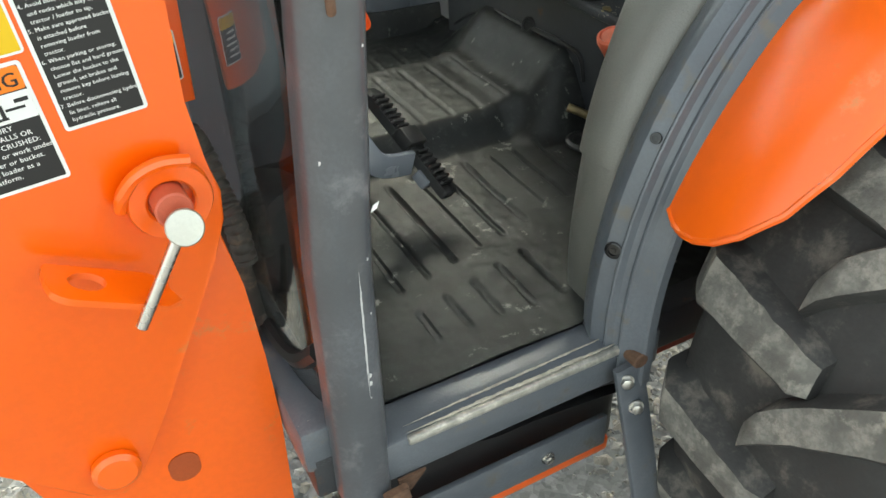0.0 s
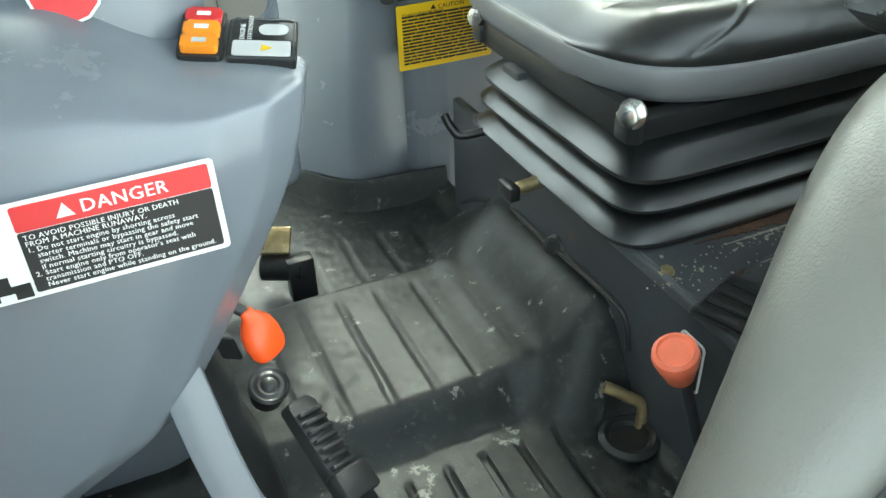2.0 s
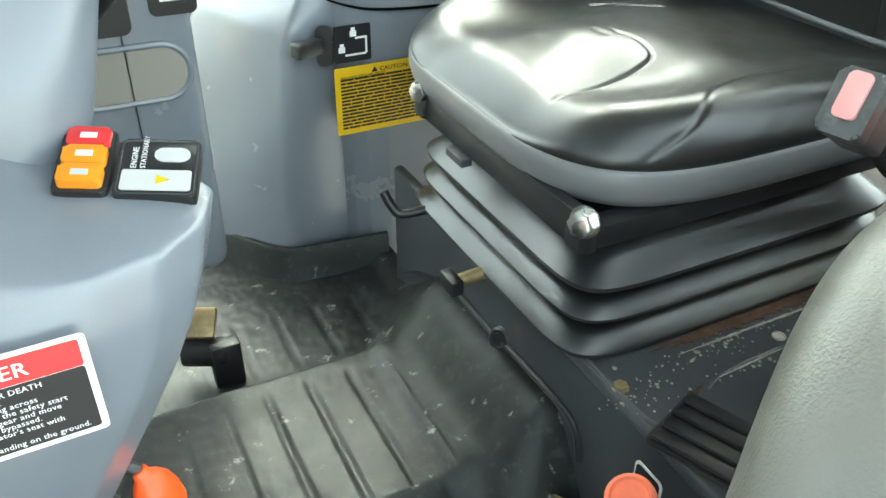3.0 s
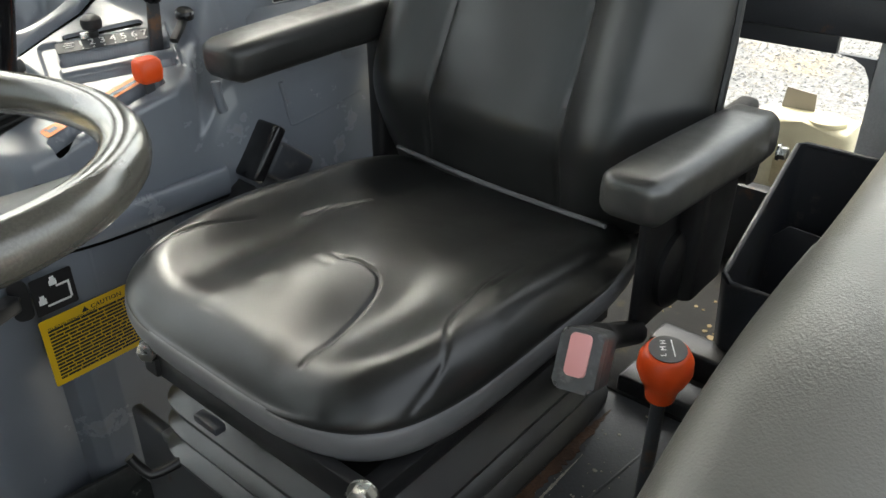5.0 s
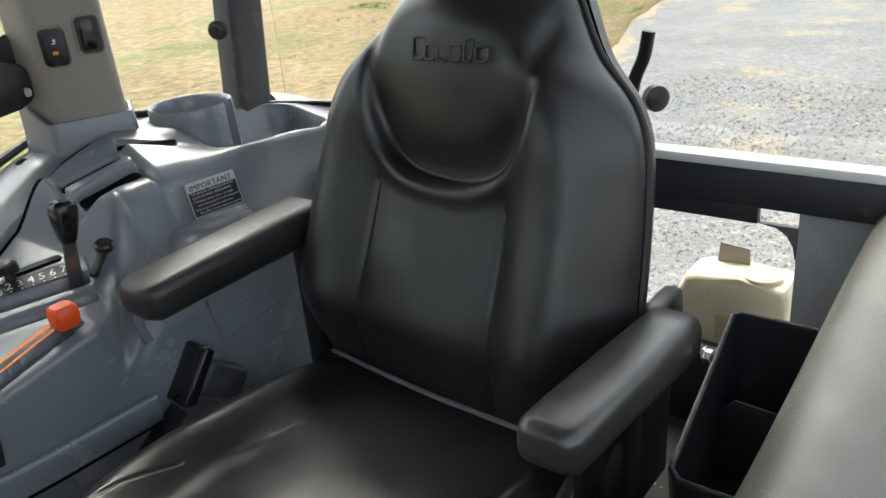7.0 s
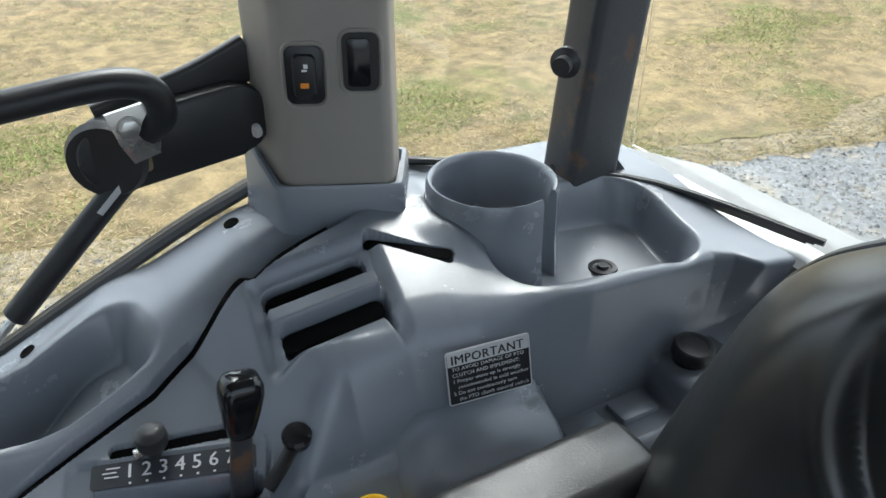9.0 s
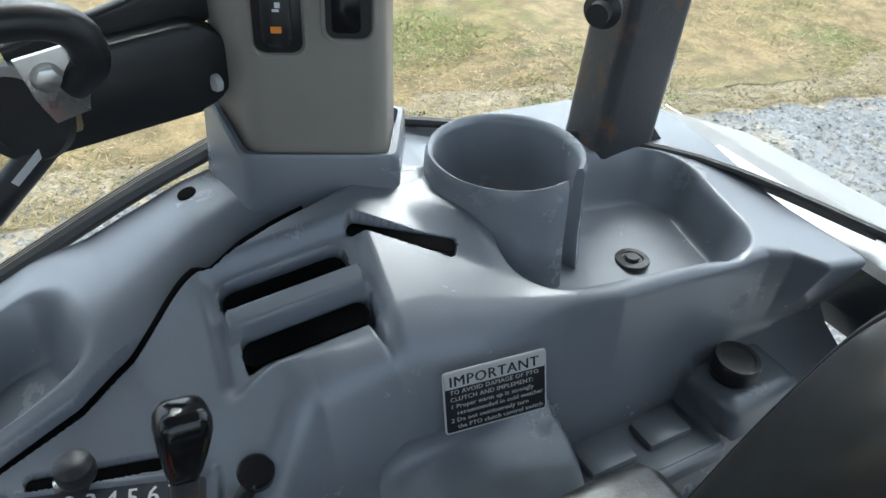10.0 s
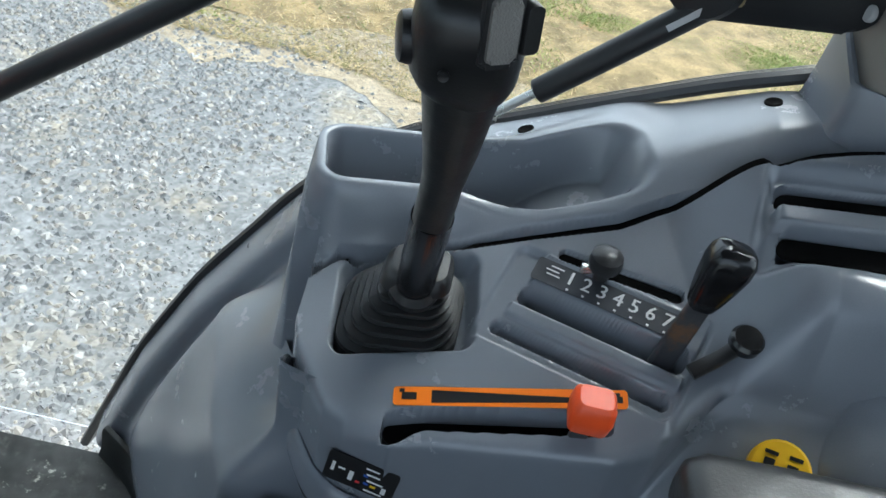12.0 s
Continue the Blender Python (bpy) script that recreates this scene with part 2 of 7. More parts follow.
def sweep(path, section, bm=None, up=(0, 0, 1), cap=True, closed=False, scale=None):
    """Carries a closed 2D section (side, up) along a path."""
    bm = bm or bmesh.new()
    path = [Vector(p) for p in path]
    rings = []
    k = len(path)
    for i, p in enumerate(path):
        a, b = (path[i - 1], path[(i + 1) % k]) if closed else (path[max(i - 1, 0)], path[min(i + 1, k - 1)])
        d = (b - a).normalized()
        side = d.cross(Vector(up)).normalized()
        u = side.cross(d).normalized()
        s = scale[i] if scale else 1.0
        rings.append([bm.verts.new(p + side * x * s + u * y * s) for x, y in section])
    m = len(section)
    pairs = list(zip(rings, rings[1:])) + ([(rings[-1], rings[0])] if closed else [])
    for a, b in pairs:
        for i in range(m):
            j = (i + 1) % m
            bm.faces.new((a[i], a[j], b[j], b[i]))
    if cap and not closed:
        bm.faces.new(rings[0][::-1])
        bm.faces.new(rings[-1])
    return bm


def circle(r, seg=14, ry=None):
    return [(r * math.cos(2 * math.pi * i / seg), (ry or r) * math.sin(2 * math.pi * i / seg)) for i in range(seg)]


def tube(pts, r, seg=14, bm=None, up=(0, 0, 1), n=8, scale=None, closed=False):
    path = catmull(pts, n, closed) if n else pts
    return sweep(path, circle(r, seg), bm, up, True, closed, scale)


def rrect(w, h, r, seg=5):
    """The outline of a rounded rectangle round the origin."""
    out = []
    for cx, cy, a0 in ((w / 2 - r, h / 2 - r, 0), (-w / 2 + r, h / 2 - r, 90), (-w / 2 + r, -h / 2 + r, 180), (w / 2 - r, -h / 2 + r, 270)):
        for i in range(seg + 1):
            a = radians(a0 + 90 * i / seg)
            out.append((cx + r * math.cos(a), cy + r * math.sin(a)))
    return out


def slab(outline, m, t, b=0.0, bm=None, seg=2):
    """An outline in the plane of m, given the thickness t along its z."""
    bm = bm or bmesh.new()
    lo = [bm.verts.new(m @ Vector((x, y, 0))) for x, y in outline]
    hi = [bm.verts.new(m @ Vector((x, y, t))) for x, y in outline]
    k = len(outline)
    bm.faces.new(lo[::-1])
    top = bm.faces.new(hi)
    for i in range(k):
        bm.faces.new((lo[i], lo[(i + 1) % k], hi[(i + 1) % k], hi[i]))
    if b:
        bmesh.ops.bevel(bm, geom=list(top.edges), offset=b, segments=seg, profile=0.5, affect="EDGES")
    return bm


def loft(loops, bm=None, cap=True):
    bm = bm or bmesh.new()
    rings = [[bm.verts.new(Vector(p)) for p in lp] for lp in loops]
    k = len(rings[0])
    for a, b in zip(rings, rings[1:]):
        for i in range(k):
            j = (i + 1) % k
            bm.faces.new((a[i], a[j], b[j], b[i]))
    if cap:
        bm.faces.new(rings[0][::-1])
        bm.faces.new(rings[-1])
    return bm


def sheet(fn, nu, nv, bm=None, close_u=False):
    """A grid of points fn(u, v) with u, v from 0 to 1."""
    bm = bm or bmesh.new()
    g = [[bm.verts.new(fn(i / nu, j / nv)) for j in range(nv + 1)] for i in range(nu + (0 if close_u else 1))]
    for i in range(nu):
        for j in range(nv):
            a, b = g[i], g[(i + 1) % len(g)]
            bm.faces.new((a[j], b[j], b[j + 1], a[j + 1]))
    return bm


def plane_at(origin, right, up):
    """A frame whose x runs along right, y along up and z out of the face."""
    r = Vector(right).normalized()
    n = r.cross(Vector(up)).normalized()
    u = n.cross(r)
    m = Matrix((r, u, n)).transposed().to_4x4()
    m.translation = Vector(origin)
    return m


def lettering(lines, m, material, parent, name="lettering", lift=0.0006):
    """Lines of (text, x, y, size) set flat on the frame m, as one mesh part."""
    made = bmesh.new()
    for body, x, y, size, step in [(*row, k) for row in lines for k in (0, 1)]:
        cu = bpy.data.curves.new("text", "FONT")
        cu.body, cu.size, cu.resolution_u = body, size, 2
        cu.space_character = 1.07
        ob = bpy.data.objects.new("text", cu)
        me = bpy.data.meshes.new_from_object(ob)
        me.transform(m @ Matrix.Translation((x + 0.035 * size * step, y, lift + 0.00012 * step)))
        made.from_mesh(me)
        bpy.data.objects.remove(ob)
        bpy.data.curves.remove(cu)
        bpy.data.meshes.remove(me)
    return part(name, made, material, parent)


def bars(rows, m, material, parent, name="print", lift=0.0006):
    """Flat bars of print on the frame m: rows of (x, y, width, height)."""
    bm = bmesh.new()
    for x, y, w, h in rows:
        slab([(x, y), (x + w, y), (x + w, y + h), (x, y + h)], m @ Matrix.Translation((0, 0, lift)), 0.0003, bm=bm)
    return part(name, bm, material, parent)


def ragged(length, width, rng, n=30):
    """A long strip outline with worn, uneven edges."""
    up = [(length * i / n, width * (0.35 + 0.65 * rng.random()) * min(1, 4 * i / n, 4 * (n - i) / n + 0.05)) for i in range(n + 1)]
    lo = [(length * i / n, -width * (0.35 + 0.65 * rng.random()) * min(1, 4 * i / n, 4 * (n - i) / n + 0.05)) for i in range(n, -1, -1)]
    return up + lo


def lerp(a, b, t):
    return a + (b - a) * t


def sm(a, b, t):
    t = min(1.0, max(0.0, (t - a) / (b - a)))
    return t * t * (3 - 2 * t)


def knots(table, x):
    """Smooth reading of a short table of (x, value)."""
    if x <= table[0][0]:
        return table[0][1]
    for (x0, a), (x1, b) in zip(table, table[1:]):
        if x <= x1:
            return lerp(a, b, (x - x0) / (x1 - x0))
    return table[-1][1]


def flow(table, x):
    """A rounded curve through a short table of (x, value)."""
    if x <= table[0][0]:
        return table[0][1]
    k = len(table)
    for i in range(k - 1):
        (x0, a), (x1, b) = table[i], table[i + 1]
        if x <= x1:
            p, q = table[max(i - 1, 0)], table[min(i + 2, k - 1)]
            m0, m1 = (b - p[1]) / (x1 - p[0]) * (x1 - x0), (q[1] - a) / (q[0] - x0) * (x1 - x0)
            t = (x - x0) / (x1 - x0)
            return a * (1 + 2 * t) * (1 - t) ** 2 + m0 * t * (1 - t) ** 2 + b * t * t * (3 - 2 * t) - m1 * t * t * (1 - t)
    return table[-1][1]


def off_line(x, y, line):
    """Plan distance from a polyline."""
    best = 9.0
    for (ax, ay), (bx, by) in zip(line, line[1:]):
        ux, uy = bx - ax, by - ay
        t = min(1.0, max(0.0, ((x - ax) * ux + (y - ay) * uy) / (ux * ux + uy * uy)))
        best = min(best, math.hypot(x - ax - t * ux, y - ay - t * uy))
    return best


def inset(x, y, cx, cy, hx, hy, turn, r):
    """Signed distance to a turned rounded rectangle in the plan; negative inside."""
    c, s = math.cos(turn), math.sin(turn)
    dx, dy = x - cx, y - cy
    u, v = abs(dx * c + dy * s) - hx + r, abs(-dx * s + dy * c) - hy + r
    return math.hypot(max(u, 0), max(v, 0)) + min(max(u, v), 0) - r

# ---- ground ----
GROUND_Z = -0.05
SEAT_Y = 1.36

bm = bmesh.new()
bmesh.ops.create_grid(bm, x_segments=40, y_segments=40, size=150, matrix=Matrix.Translation((0, 0, GROUND_Z)))
solo("ground", bm, GRAVEL, "pale grey gravel yard with sandy patches", "ground", kind="structure")

LAWN_EDGE = [(-40, 6.5), (-6, 5.1), (-0.6, 4.76), (0.0, 4.8), (0.6, 4.6), (1.1, 4.62), (1.8, 4.66), (3.1, 4.6), (3.5, 4.5), (4.1, 4.22), (5.2, 3.97), (8.6, 5.0), (10.6, 5.7), (13.8, 6.35), (16.5, 7.2), (19.1, 8.4), (24, 13)]


def lawn_edge(x):
    return knots(LAWN_EDGE, x) + 0.16 * noise.noise((x * 1.7, 3.1, 0)) + 0.07 * noise.noise((x * 6.1, 9.1, 0))


def lawn_point(u, v):
    x = -40 + 64 * u ** 1.0
    w = v ** 2.2
    y0 = lawn_edge(x)
    y = lerp(y0, 90, w)
    z = GROUND_Z + 0.004 + (0.03 * sm(0, 0.6, y - y0)) + 0.02 * noise.noise((x * 0.8, y * 0.8, 1))
    return (x, y, z)


LAWN = mat("dry_mown_grass", (0.27, 0.198, 0.095), 0.95, vary=0.45, scale=7, grain=55, bump=1.0, dirt=((0.12, 0.15, 0.035), 0.4, 0.42), wear=((0.10, 0.085, 0.04), 0.9, 26))
BLADES = mat("dry_grass_blades", (0.40, 0.315, 0.17), 0.9, vary=0.65, scale=9, grain=90, bump=0.0, dirt=((0.16, 0.21, 0.045), 0.36, 0.42))
vary_by_piece(BLADES, (0.18, 0.13, 0.058), (0.60, 0.455, 0.25), ((0.22, (0.13, 0.16, 0.04)), (0.3, (0.27, 0.21, 0.10)), (0.7, (0.42, 0.33, 0.18))))
solo("lawn", sheet(lawn_point, 420, 60), LAWN, "dry straw-coloured mown lawn with green patches", "lawn", kind="structure")


def scatter(name, count, place, shape, material, label, category):
    rng = random.Random(name)
    vs, fs = [], []
    for _ in range(count):
        p = place(rng)
        if p:
            v, f = shape(rng, p)
            k = len(vs)
            vs.extend(v)
            fs.extend(tuple(k + i for i in t) for t in f)
    me = bpy.data.meshes.new(name)
    me.from_pydata(vs, [], fs)
    me.materials.append(material)
    return tagged(new(name, me), label, category, kind="stuff")


def stone_shape(rng, p):
    r = 0.006 + 0.013 * rng.random() ** 2.0
    a = rng.random() * 6.28
    v = []
    for i in range(5):
        t = a + 2 * math.pi * (i + 0.35 * rng.random()) / 5
        q = r * (0.75 + 0.5 * rng.random())
        v.append((p[0] + q * math.cos(t), p[1] + q * math.sin(t), p[2] + r * 0.25 * rng.random()))
    v.append((p[0] + 0.3 * r * (rng.random() - 0.5), p[1] + 0.3 * r * (rng.random() - 0.5), p[2] + r * (0.45 + 0.55 * rng.random())))
    v.append((p[0] + 0.9 * r * (rng.random() - 0.5), p[1] + 0.9 * r * (rng.random() - 0.5), p[2] + r * (0.35 + 0.5 * rng.random())))
    return v, [(0, 1, 5), (1, 2, 5), (2, 6, 5), (2, 3, 6), (3, 4, 6), (4, 0, 6), (0, 5, 6)]


def blade_shape(rng, p):
    h, a, w = 0.004 + 0.014 * rng.random(), rng.random() * 6.28, 0.0018 + 0.0024 * rng.random()
    lean = 0.02 + 0.04 * rng.random()
    b = rng.random() * 6.28
    return [(p[0] - w * math.cos(a), p[1] - w * math.sin(a), p[2]), (p[0] + w * math.cos(a), p[1] + w * math.sin(a), p[2]), (p[0] + lean * math.cos(b), p[1] + lean * math.sin(b), p[2] + h)], [(0, 1, 2)]


def near_gravel(rng):
    s = rng.random()
    if s < 0.36:
        x, y = rng.uniform(-2.2, 1.4), rng.uniform(2.0, 4.9)
    elif s < 0.54:
        x, y = rng.uniform(-0.7, 1.8), rng.uniform(0.3, 1.9)
    else:
        x, y = 1.4 + 6.5 * rng.random() ** 1.5, rng.uniform(-0.6, 5.0)
    if y > lawn_edge(x) + 0.25 * rng.random() - 0.25 or noise.noise((x * 1.1, y * 1.1, 4)) * 1.5 + 0.25 * noise.noise((x * 5, y * 5, 6)) > rng.random() - 0.1:
        return None
    return (x, y, GROUND_Z - 0.002)


def near_lawn(rng):
    x = rng.uniform(-3.5, 13)
    y = lawn_edge(x) - 0.25 + 6.5 * rng.random() ** 1.7
    return (x, y, GROUND_Z + 0.004 + 0.03 * sm(0, 0.6, y - lawn_edge(x)))


vary_by_piece(STONE, (0.15, 0.152, 0.155), (0.38, 0.375, 0.36), ((0.45, (0.22, 0.218, 0.21)), (0.8, (0.28, 0.255, 0.21))))
scatter("gravel", 125000, near_gravel, stone_shape, STONE, "loose crushed grey stones on the yard", "gravel")
EARTH = mat("bare_sandy_earth", (0.33, 0.27, 0.185), 0.95, vary=0.22, scale=9, grain=60, bump=0.8, dirt=((0.24, 0.22, 0.18), 0.35, 12))
speckle(EARTH, 0.22, 60, 140)


def earth_point(u, v):
    x = lerp(-6, 16, u)
    e = lawn_edge(x)
    low = e - 0.34 - 0.22 * noise.noise((x * 1.3, 7.7, 0)) - 0.12 * noise.noise((x * 5.3, 2.7, 0)) - 0.05 * noise.noise((x * 17, 1.3, 0))
    return (x, lerp(low, e + 0.3, v), GROUND_Z + 0.0025)


solo("bare_earth", sheet(earth_point, 500, 6), EARTH, "strip of bare sandy earth along the lawn edge", "bare earth", kind="structure")


GREEN_SPOTS = ((3.3, 5.4, 0.7), (0.9, 5.75, 0.6), (1.6, 5.55, 0.25), (2.3, 5.5, 0.3), (6.4, 5.6, 0.7), (13.0, 8.7, 2.0), (15.5, 10.8, 2.6), (16.0, 13.0, 2.4))


def tuft_place(rng):
    if rng.random() < 0.22:
        cx, cy, r = GREEN_SPOTS[rng.randrange(len(GREEN_SPOTS))]
        a, d = rng.uniform(0, 6.28), r * rng.random() ** 0.6
        x, y = cx + d * math.cos(a) * 1.5, cy + d * math.sin(a) * 0.7
        if d > r * (0.75 + 0.5 * noise.noise((x * 1.7, y * 1.7, 21))):
            return None
        return (x, y, GROUND_Z + 0.004 + 0.03 * sm(0, 0.6, y - lawn_edge(x)))
    x = rng.uniform(-2.5, 12)
    y = lawn_edge(x) - 0.1 + 5.5 * rng.random() ** 1.5
    if noise.noise((x * 0.9, y * 1.3, 11)) + 0.5 * noise.noise((x * 4.7, y * 4.7, 12)) < 0.12 + 0.5 * rng.random():
        return None
    return (x, y, GROUND_Z + 0.004 + 0.03 * sm(0, 0.6, y - lawn_edge(x)))


def tuft_shape(rng, p):
    s = 1 + 2.0 * sm(8.5, 11.5, p[0])
    h, a, w = (0.4 + 0.6 * s) * (0.006 + 0.012 * rng.random()), rng.random() * 6.28, s * (0.002 + 0.003 * rng.random())
    lean, b = s * (0.01 + 0.02 * rng.random()), rng.random() * 6.28
    return [(p[0] - w * math.cos(a), p[1] - w * math.sin(a), p[2]), (p[0] + w * math.cos(a), p[1] + w * math.sin(a), p[2]), (p[0] + lean * math.cos(b), p[1] + lean * math.sin(b), p[2] + h)], [(0, 1, 2)]


GREENS = mat("green_grass_tufts", (0.12, 0.17, 0.04), 0.8, bump=0.0)
vary_by_piece(GREENS, (0.15, 0.2, 0.045), (0.42, 0.42, 0.15), ((0.5, (0.24, 0.31, 0.07)),))
scatter("grass_tufts", 230000, tuft_place, tuft_shape, GREENS, "green tufts of grass in the dry lawn", "grass")
scatter("grass", 260000, near_lawn, blade_shape, BLADES, "short dry grass blades of the lawn", "grass")

# ---- cab shell ----
FLOOR_Z = 0.605
# floor pan and the fender walls close the cab below
solo("floor", box(0.14, 0.86, 0.66, 1.975, 0.53, 0.597, 0.004), DARKMETAL, "dark painted steel cab floor pan", "floor", kind="structure")


def mat_height(x, y):
    """The moulded rubber mat: ribs on the near field, a raised tunnel with ribs, a swell in front of the seat stand."""
    z = FLOOR_Z + 0.008
    tunnel = sm(1.135, 1.19, y) * (1 - sm(1.425, 1.462, y)) * (1 - sm(0.71, 0.76, x))
    z += 0.05 * tunnel
    edge = 0.69 + 0.06 * sm(1.38, 1.60, y)
    swell = sm(edge, edge + 0.125, x) ** 0.8 * sm(1.08, 1.175, y) ** 0.7 * (1 - 0.9 * sm(1.42, 1.62, y))
    z = lerp(z, 0.738, swell)
    z += 0.012 * sm(0.80, 0.83, x) * (1 - swell)
    # ribs
    if tunnel > 0.3 and 1.15 < y < 1.43 and 0.40 < x < 0.715:
        k = (x - 0.44) / 0.055
        d = abs(k - round(k)) * 0.055
        z -= 0.0026 * (1 - sm(0.0025, 0.007, d)) * sm(1.17, 1.20, y) * (1 - sm(1.385, 1.41, y))
    if y < 1.13 and 0.33 < x < 0.72:
        k = (x - 0.345) / 0.047
        d = abs(k - round(k)) * 0.047
        band = sm(0.90, 0.915, y + 0.25 * (0.55 - x)) * (1 - sm(1.10, 1.12, y)) + sm(0.74, 0.755, y) * (1 - sm(0.85, 0.865, y + 0.25 * (0.55 - x))) * (x < 0.56)
        z -= (0.0048 if y > 0.86 else 0.003) * (1 - sm(0.0025, 0.006, d)) * min(1, band)
    if y > 1.45 and x < 0.78:
        k = (x - 0.44) / 0.06
        d = abs(k - round(k)) * 0.06
        z -= 0.0014 * (1 - sm(0.003, 0.008, d)) * sm(1.48, 1.50, y) * (1 - sm(1.60, 1.63, y))
    z -= 0.004 * (1 - sm(0.002, 0.005, abs(y - 1.466))) * (x < 0.74)
    z += 0.0022 * noise.noise((x * 11, y * 11, 0)) + 0.0013 * noise.noise((x * 30, y * 45, 2)) + 0.0006 * noise.noise((x * 90, y * 60, 5))
    return z


solo("floor_mat", sheet(lambda u, v: (lerp(0.17, 0.845, u), lerp(0.685, 1.975, v), mat_height(lerp(0.17, 0.845, u), lerp(0.685, 1.975, v))), 220, 400), MAT,
     "black ribbed rubber floor mat with pale dust and scuffs", "floor mat", kind="structure")

# rubber curb of the mat along the foot of the wheel arch and the console
curb_path = catmull([(0.45, 1.985, 0.63), (0.51, 1.945, 0.63), (0.562, 1.885, 0.63), (0.600, 1.815, 0.63), (0.642, 1.742, 0.63), (0.685, 1.706, 0.63), (0.75, 1.696, 0.63), (0.84, 1.685, 0.63)], 6)
solo("mat_curb", sweep(curb_path, [(-0.012, -0.034), (0.026, -0.034), (0.018, -0.022), (0.008, 0.0), (0.005, 0.03), (0.001, 0.036), (-0.006, 0.036)]), MAT, "black rubber curb of the floor mat", "floor mat", kind="structure", angle=50)

# door sill
sill = thing("door_sill", (0.36, 0.645, 0.56), "grey painted steel door sill with scraped bare edge", "door sill", kind="structure")
part("sill_beam", box(0.19, 0.60, 0.628, 0.69, 0.548, 0.607, 0.006), FRAME, sill)
part("worn_edge", box(0.243, 0.548, 0.6245, 0.634, 0.597, 0.6085, 0.003), mat("scraped_bare_metal", (0.55, 0.53, 0.48), 0.4, 0.6, vary=0.35, scale=60, grain=200, bump=0.3), sill, "scraped bare metal edge")
for k, (z, w) in enumerate(((0.6095, 0.0035), (0.6093, 0.002))):
    part("scrape", slab(ragged(0.30, w, random.Random(21 + k), 60), plane_at((0.245, 0.634 + 0.011 * k, z), (1, 0.02 * k, 0), (0, 1, 0)), 0.0006), CREAM, sill, "bright scraped paint")
part("corner_gusset", slab([(0, 0), (0.035, 0), (0.0, -0.04)], plane_at((0.225, 0.6275, 0.55), (1, 0, 0), (0, 0, 1)), 0.004), RUST, sill, "rusty gusset")

# front left post
post = thing("front_post", (0.2, 0.65, 0.55), "weathered grey steel cab post with chipped paint", "cab post", kind="structure")
POSTSEC = [(-0.022, 0.03), (-0.024, -0.016), (-0.018, -0.027), (-0.012, -0.0305), (0.012, -0.031), (0.017, -0.029), (0.0315, -0.016), (0.034, -0.01), (0.034, 0.012), (0.012, 0.03)]
part("post_body", sweep([(0.196, 0.652, 0.535), (0.203, 0.652, 0.85), (0.222, 0.655, 1.08), (0.245, 0.66, 1.3), (0.27, 0.69, 1.75), (0.28, 0.76, 2.2)], POSTSEC, up=(0, 1, 0)), mat("worn_post_paint", (0.08, 0.085, 0.095), 0.3, vary=0.24, scale=9, grain=220, bump=0.12, spec=0.7, dirt=((0.16, 0.16, 0.17), 0.3, 14), wear=((0.3, 0.3, 0.3), 0.4, 40)), post)
rng = random.Random(8)
for _ in range(9):
    z = rng.uniform(0.6, 1.12)
    w = 0.001 + 0.002 * rng.random() ** 2
    part("paint_chip", slab([(0, 0), (w, 0.3 * w), (1.2 * w, 1.6 * w), (0.3 * w, 2.2 * w)], plane_at((knots([(0.535, 0.196), (0.85, 0.203), (1.08, 0.222), (1.3, 0.245)], z) + rng.choice((-0.028, 0.004, 0.006, 0.012)), 0.6195, z), (1, 0.1, 0), (0, 0, 1)), 0.0006), LABELSILVER, post)
part("worn_edge", slab(ragged(0.115, 0.0017, rng, 70), plane_at((0.2145, 0.6225, 1.225), (-0.04, 0, -1), (1, 0.1, 0)), 0.0006), CREAM, post, "worn cream bare edge")
part("worn_edge", slab(ragged(0.16, 0.0012, rng, 30), plane_at((0.2085, 0.6215, 0.86), (-0.03, 0, -1), (1, 0.1, 0)), 0.0005), LABELSILVER, post, "scratched bare edge")
part("rust_slot", slab(rrect(0.008, 0.026, 0.0038), plane_at((0.2135, 0.6235, 1.106), (1, 0.1, 0), (0.05, 0, 1)), 0.0012), RUST, post, "rust-filled slot")
part("paint_chip", slab([(0, 0), (0.006, 0.002), (0.009, 0.008), (0.003, 0.006)], plane_at((0.226, 0.6215, 0.918), (1, 0.1, 0), (0, 0, 1)), 0.001), LABELWHITE, post, "bare white paint chip")

# windscreen with its lower frame
screen = thing("windscreen", (0.16, 1.36, 0.64), "clear front windscreen in a black rubber seal", "windscreen", kind="structure")
bend = [Vector(p) for p in ((0.184, 0.665, 0), (0.170, 0.705, 0), (0.161, 0.76, 0), (0.157, 0.84, 0), (0.155, 1.0, 0), (0.155, 1.36, 0), (0.155, 1.72, 0), (0.161, 1.96, 0), (0.178, 2.04, 0))]
arc = catmull(bend, 6)
ring = [(p.x, p.y) for p in arc] + [(p.x + 0.005, p.y) for p in reversed(arc)]
pane = part("pane", slab(ring, Matrix.Translation((0, 0, 0.64)), 1.46), SHADEGLASS, screen, angle=60)
pane.visible_shadow = False
part("seal", sweep(catmull([(0.178, 0.69, 0.72), (0.163, 0.76, 0.668), (0.158, 0.95, 0.655), (0.158, 1.36, 0.655), (0.158, 1.9, 0.655), (0.168, 2.03, 0.72)], 6), circle(0.012, 8), up=(1, 0, 0)), RUBBER, screen)
part("lower_frame", box(0.132, 0.185, 0.66, 2.05, 0.575, 0.64, 0.008), FRAME, screen)

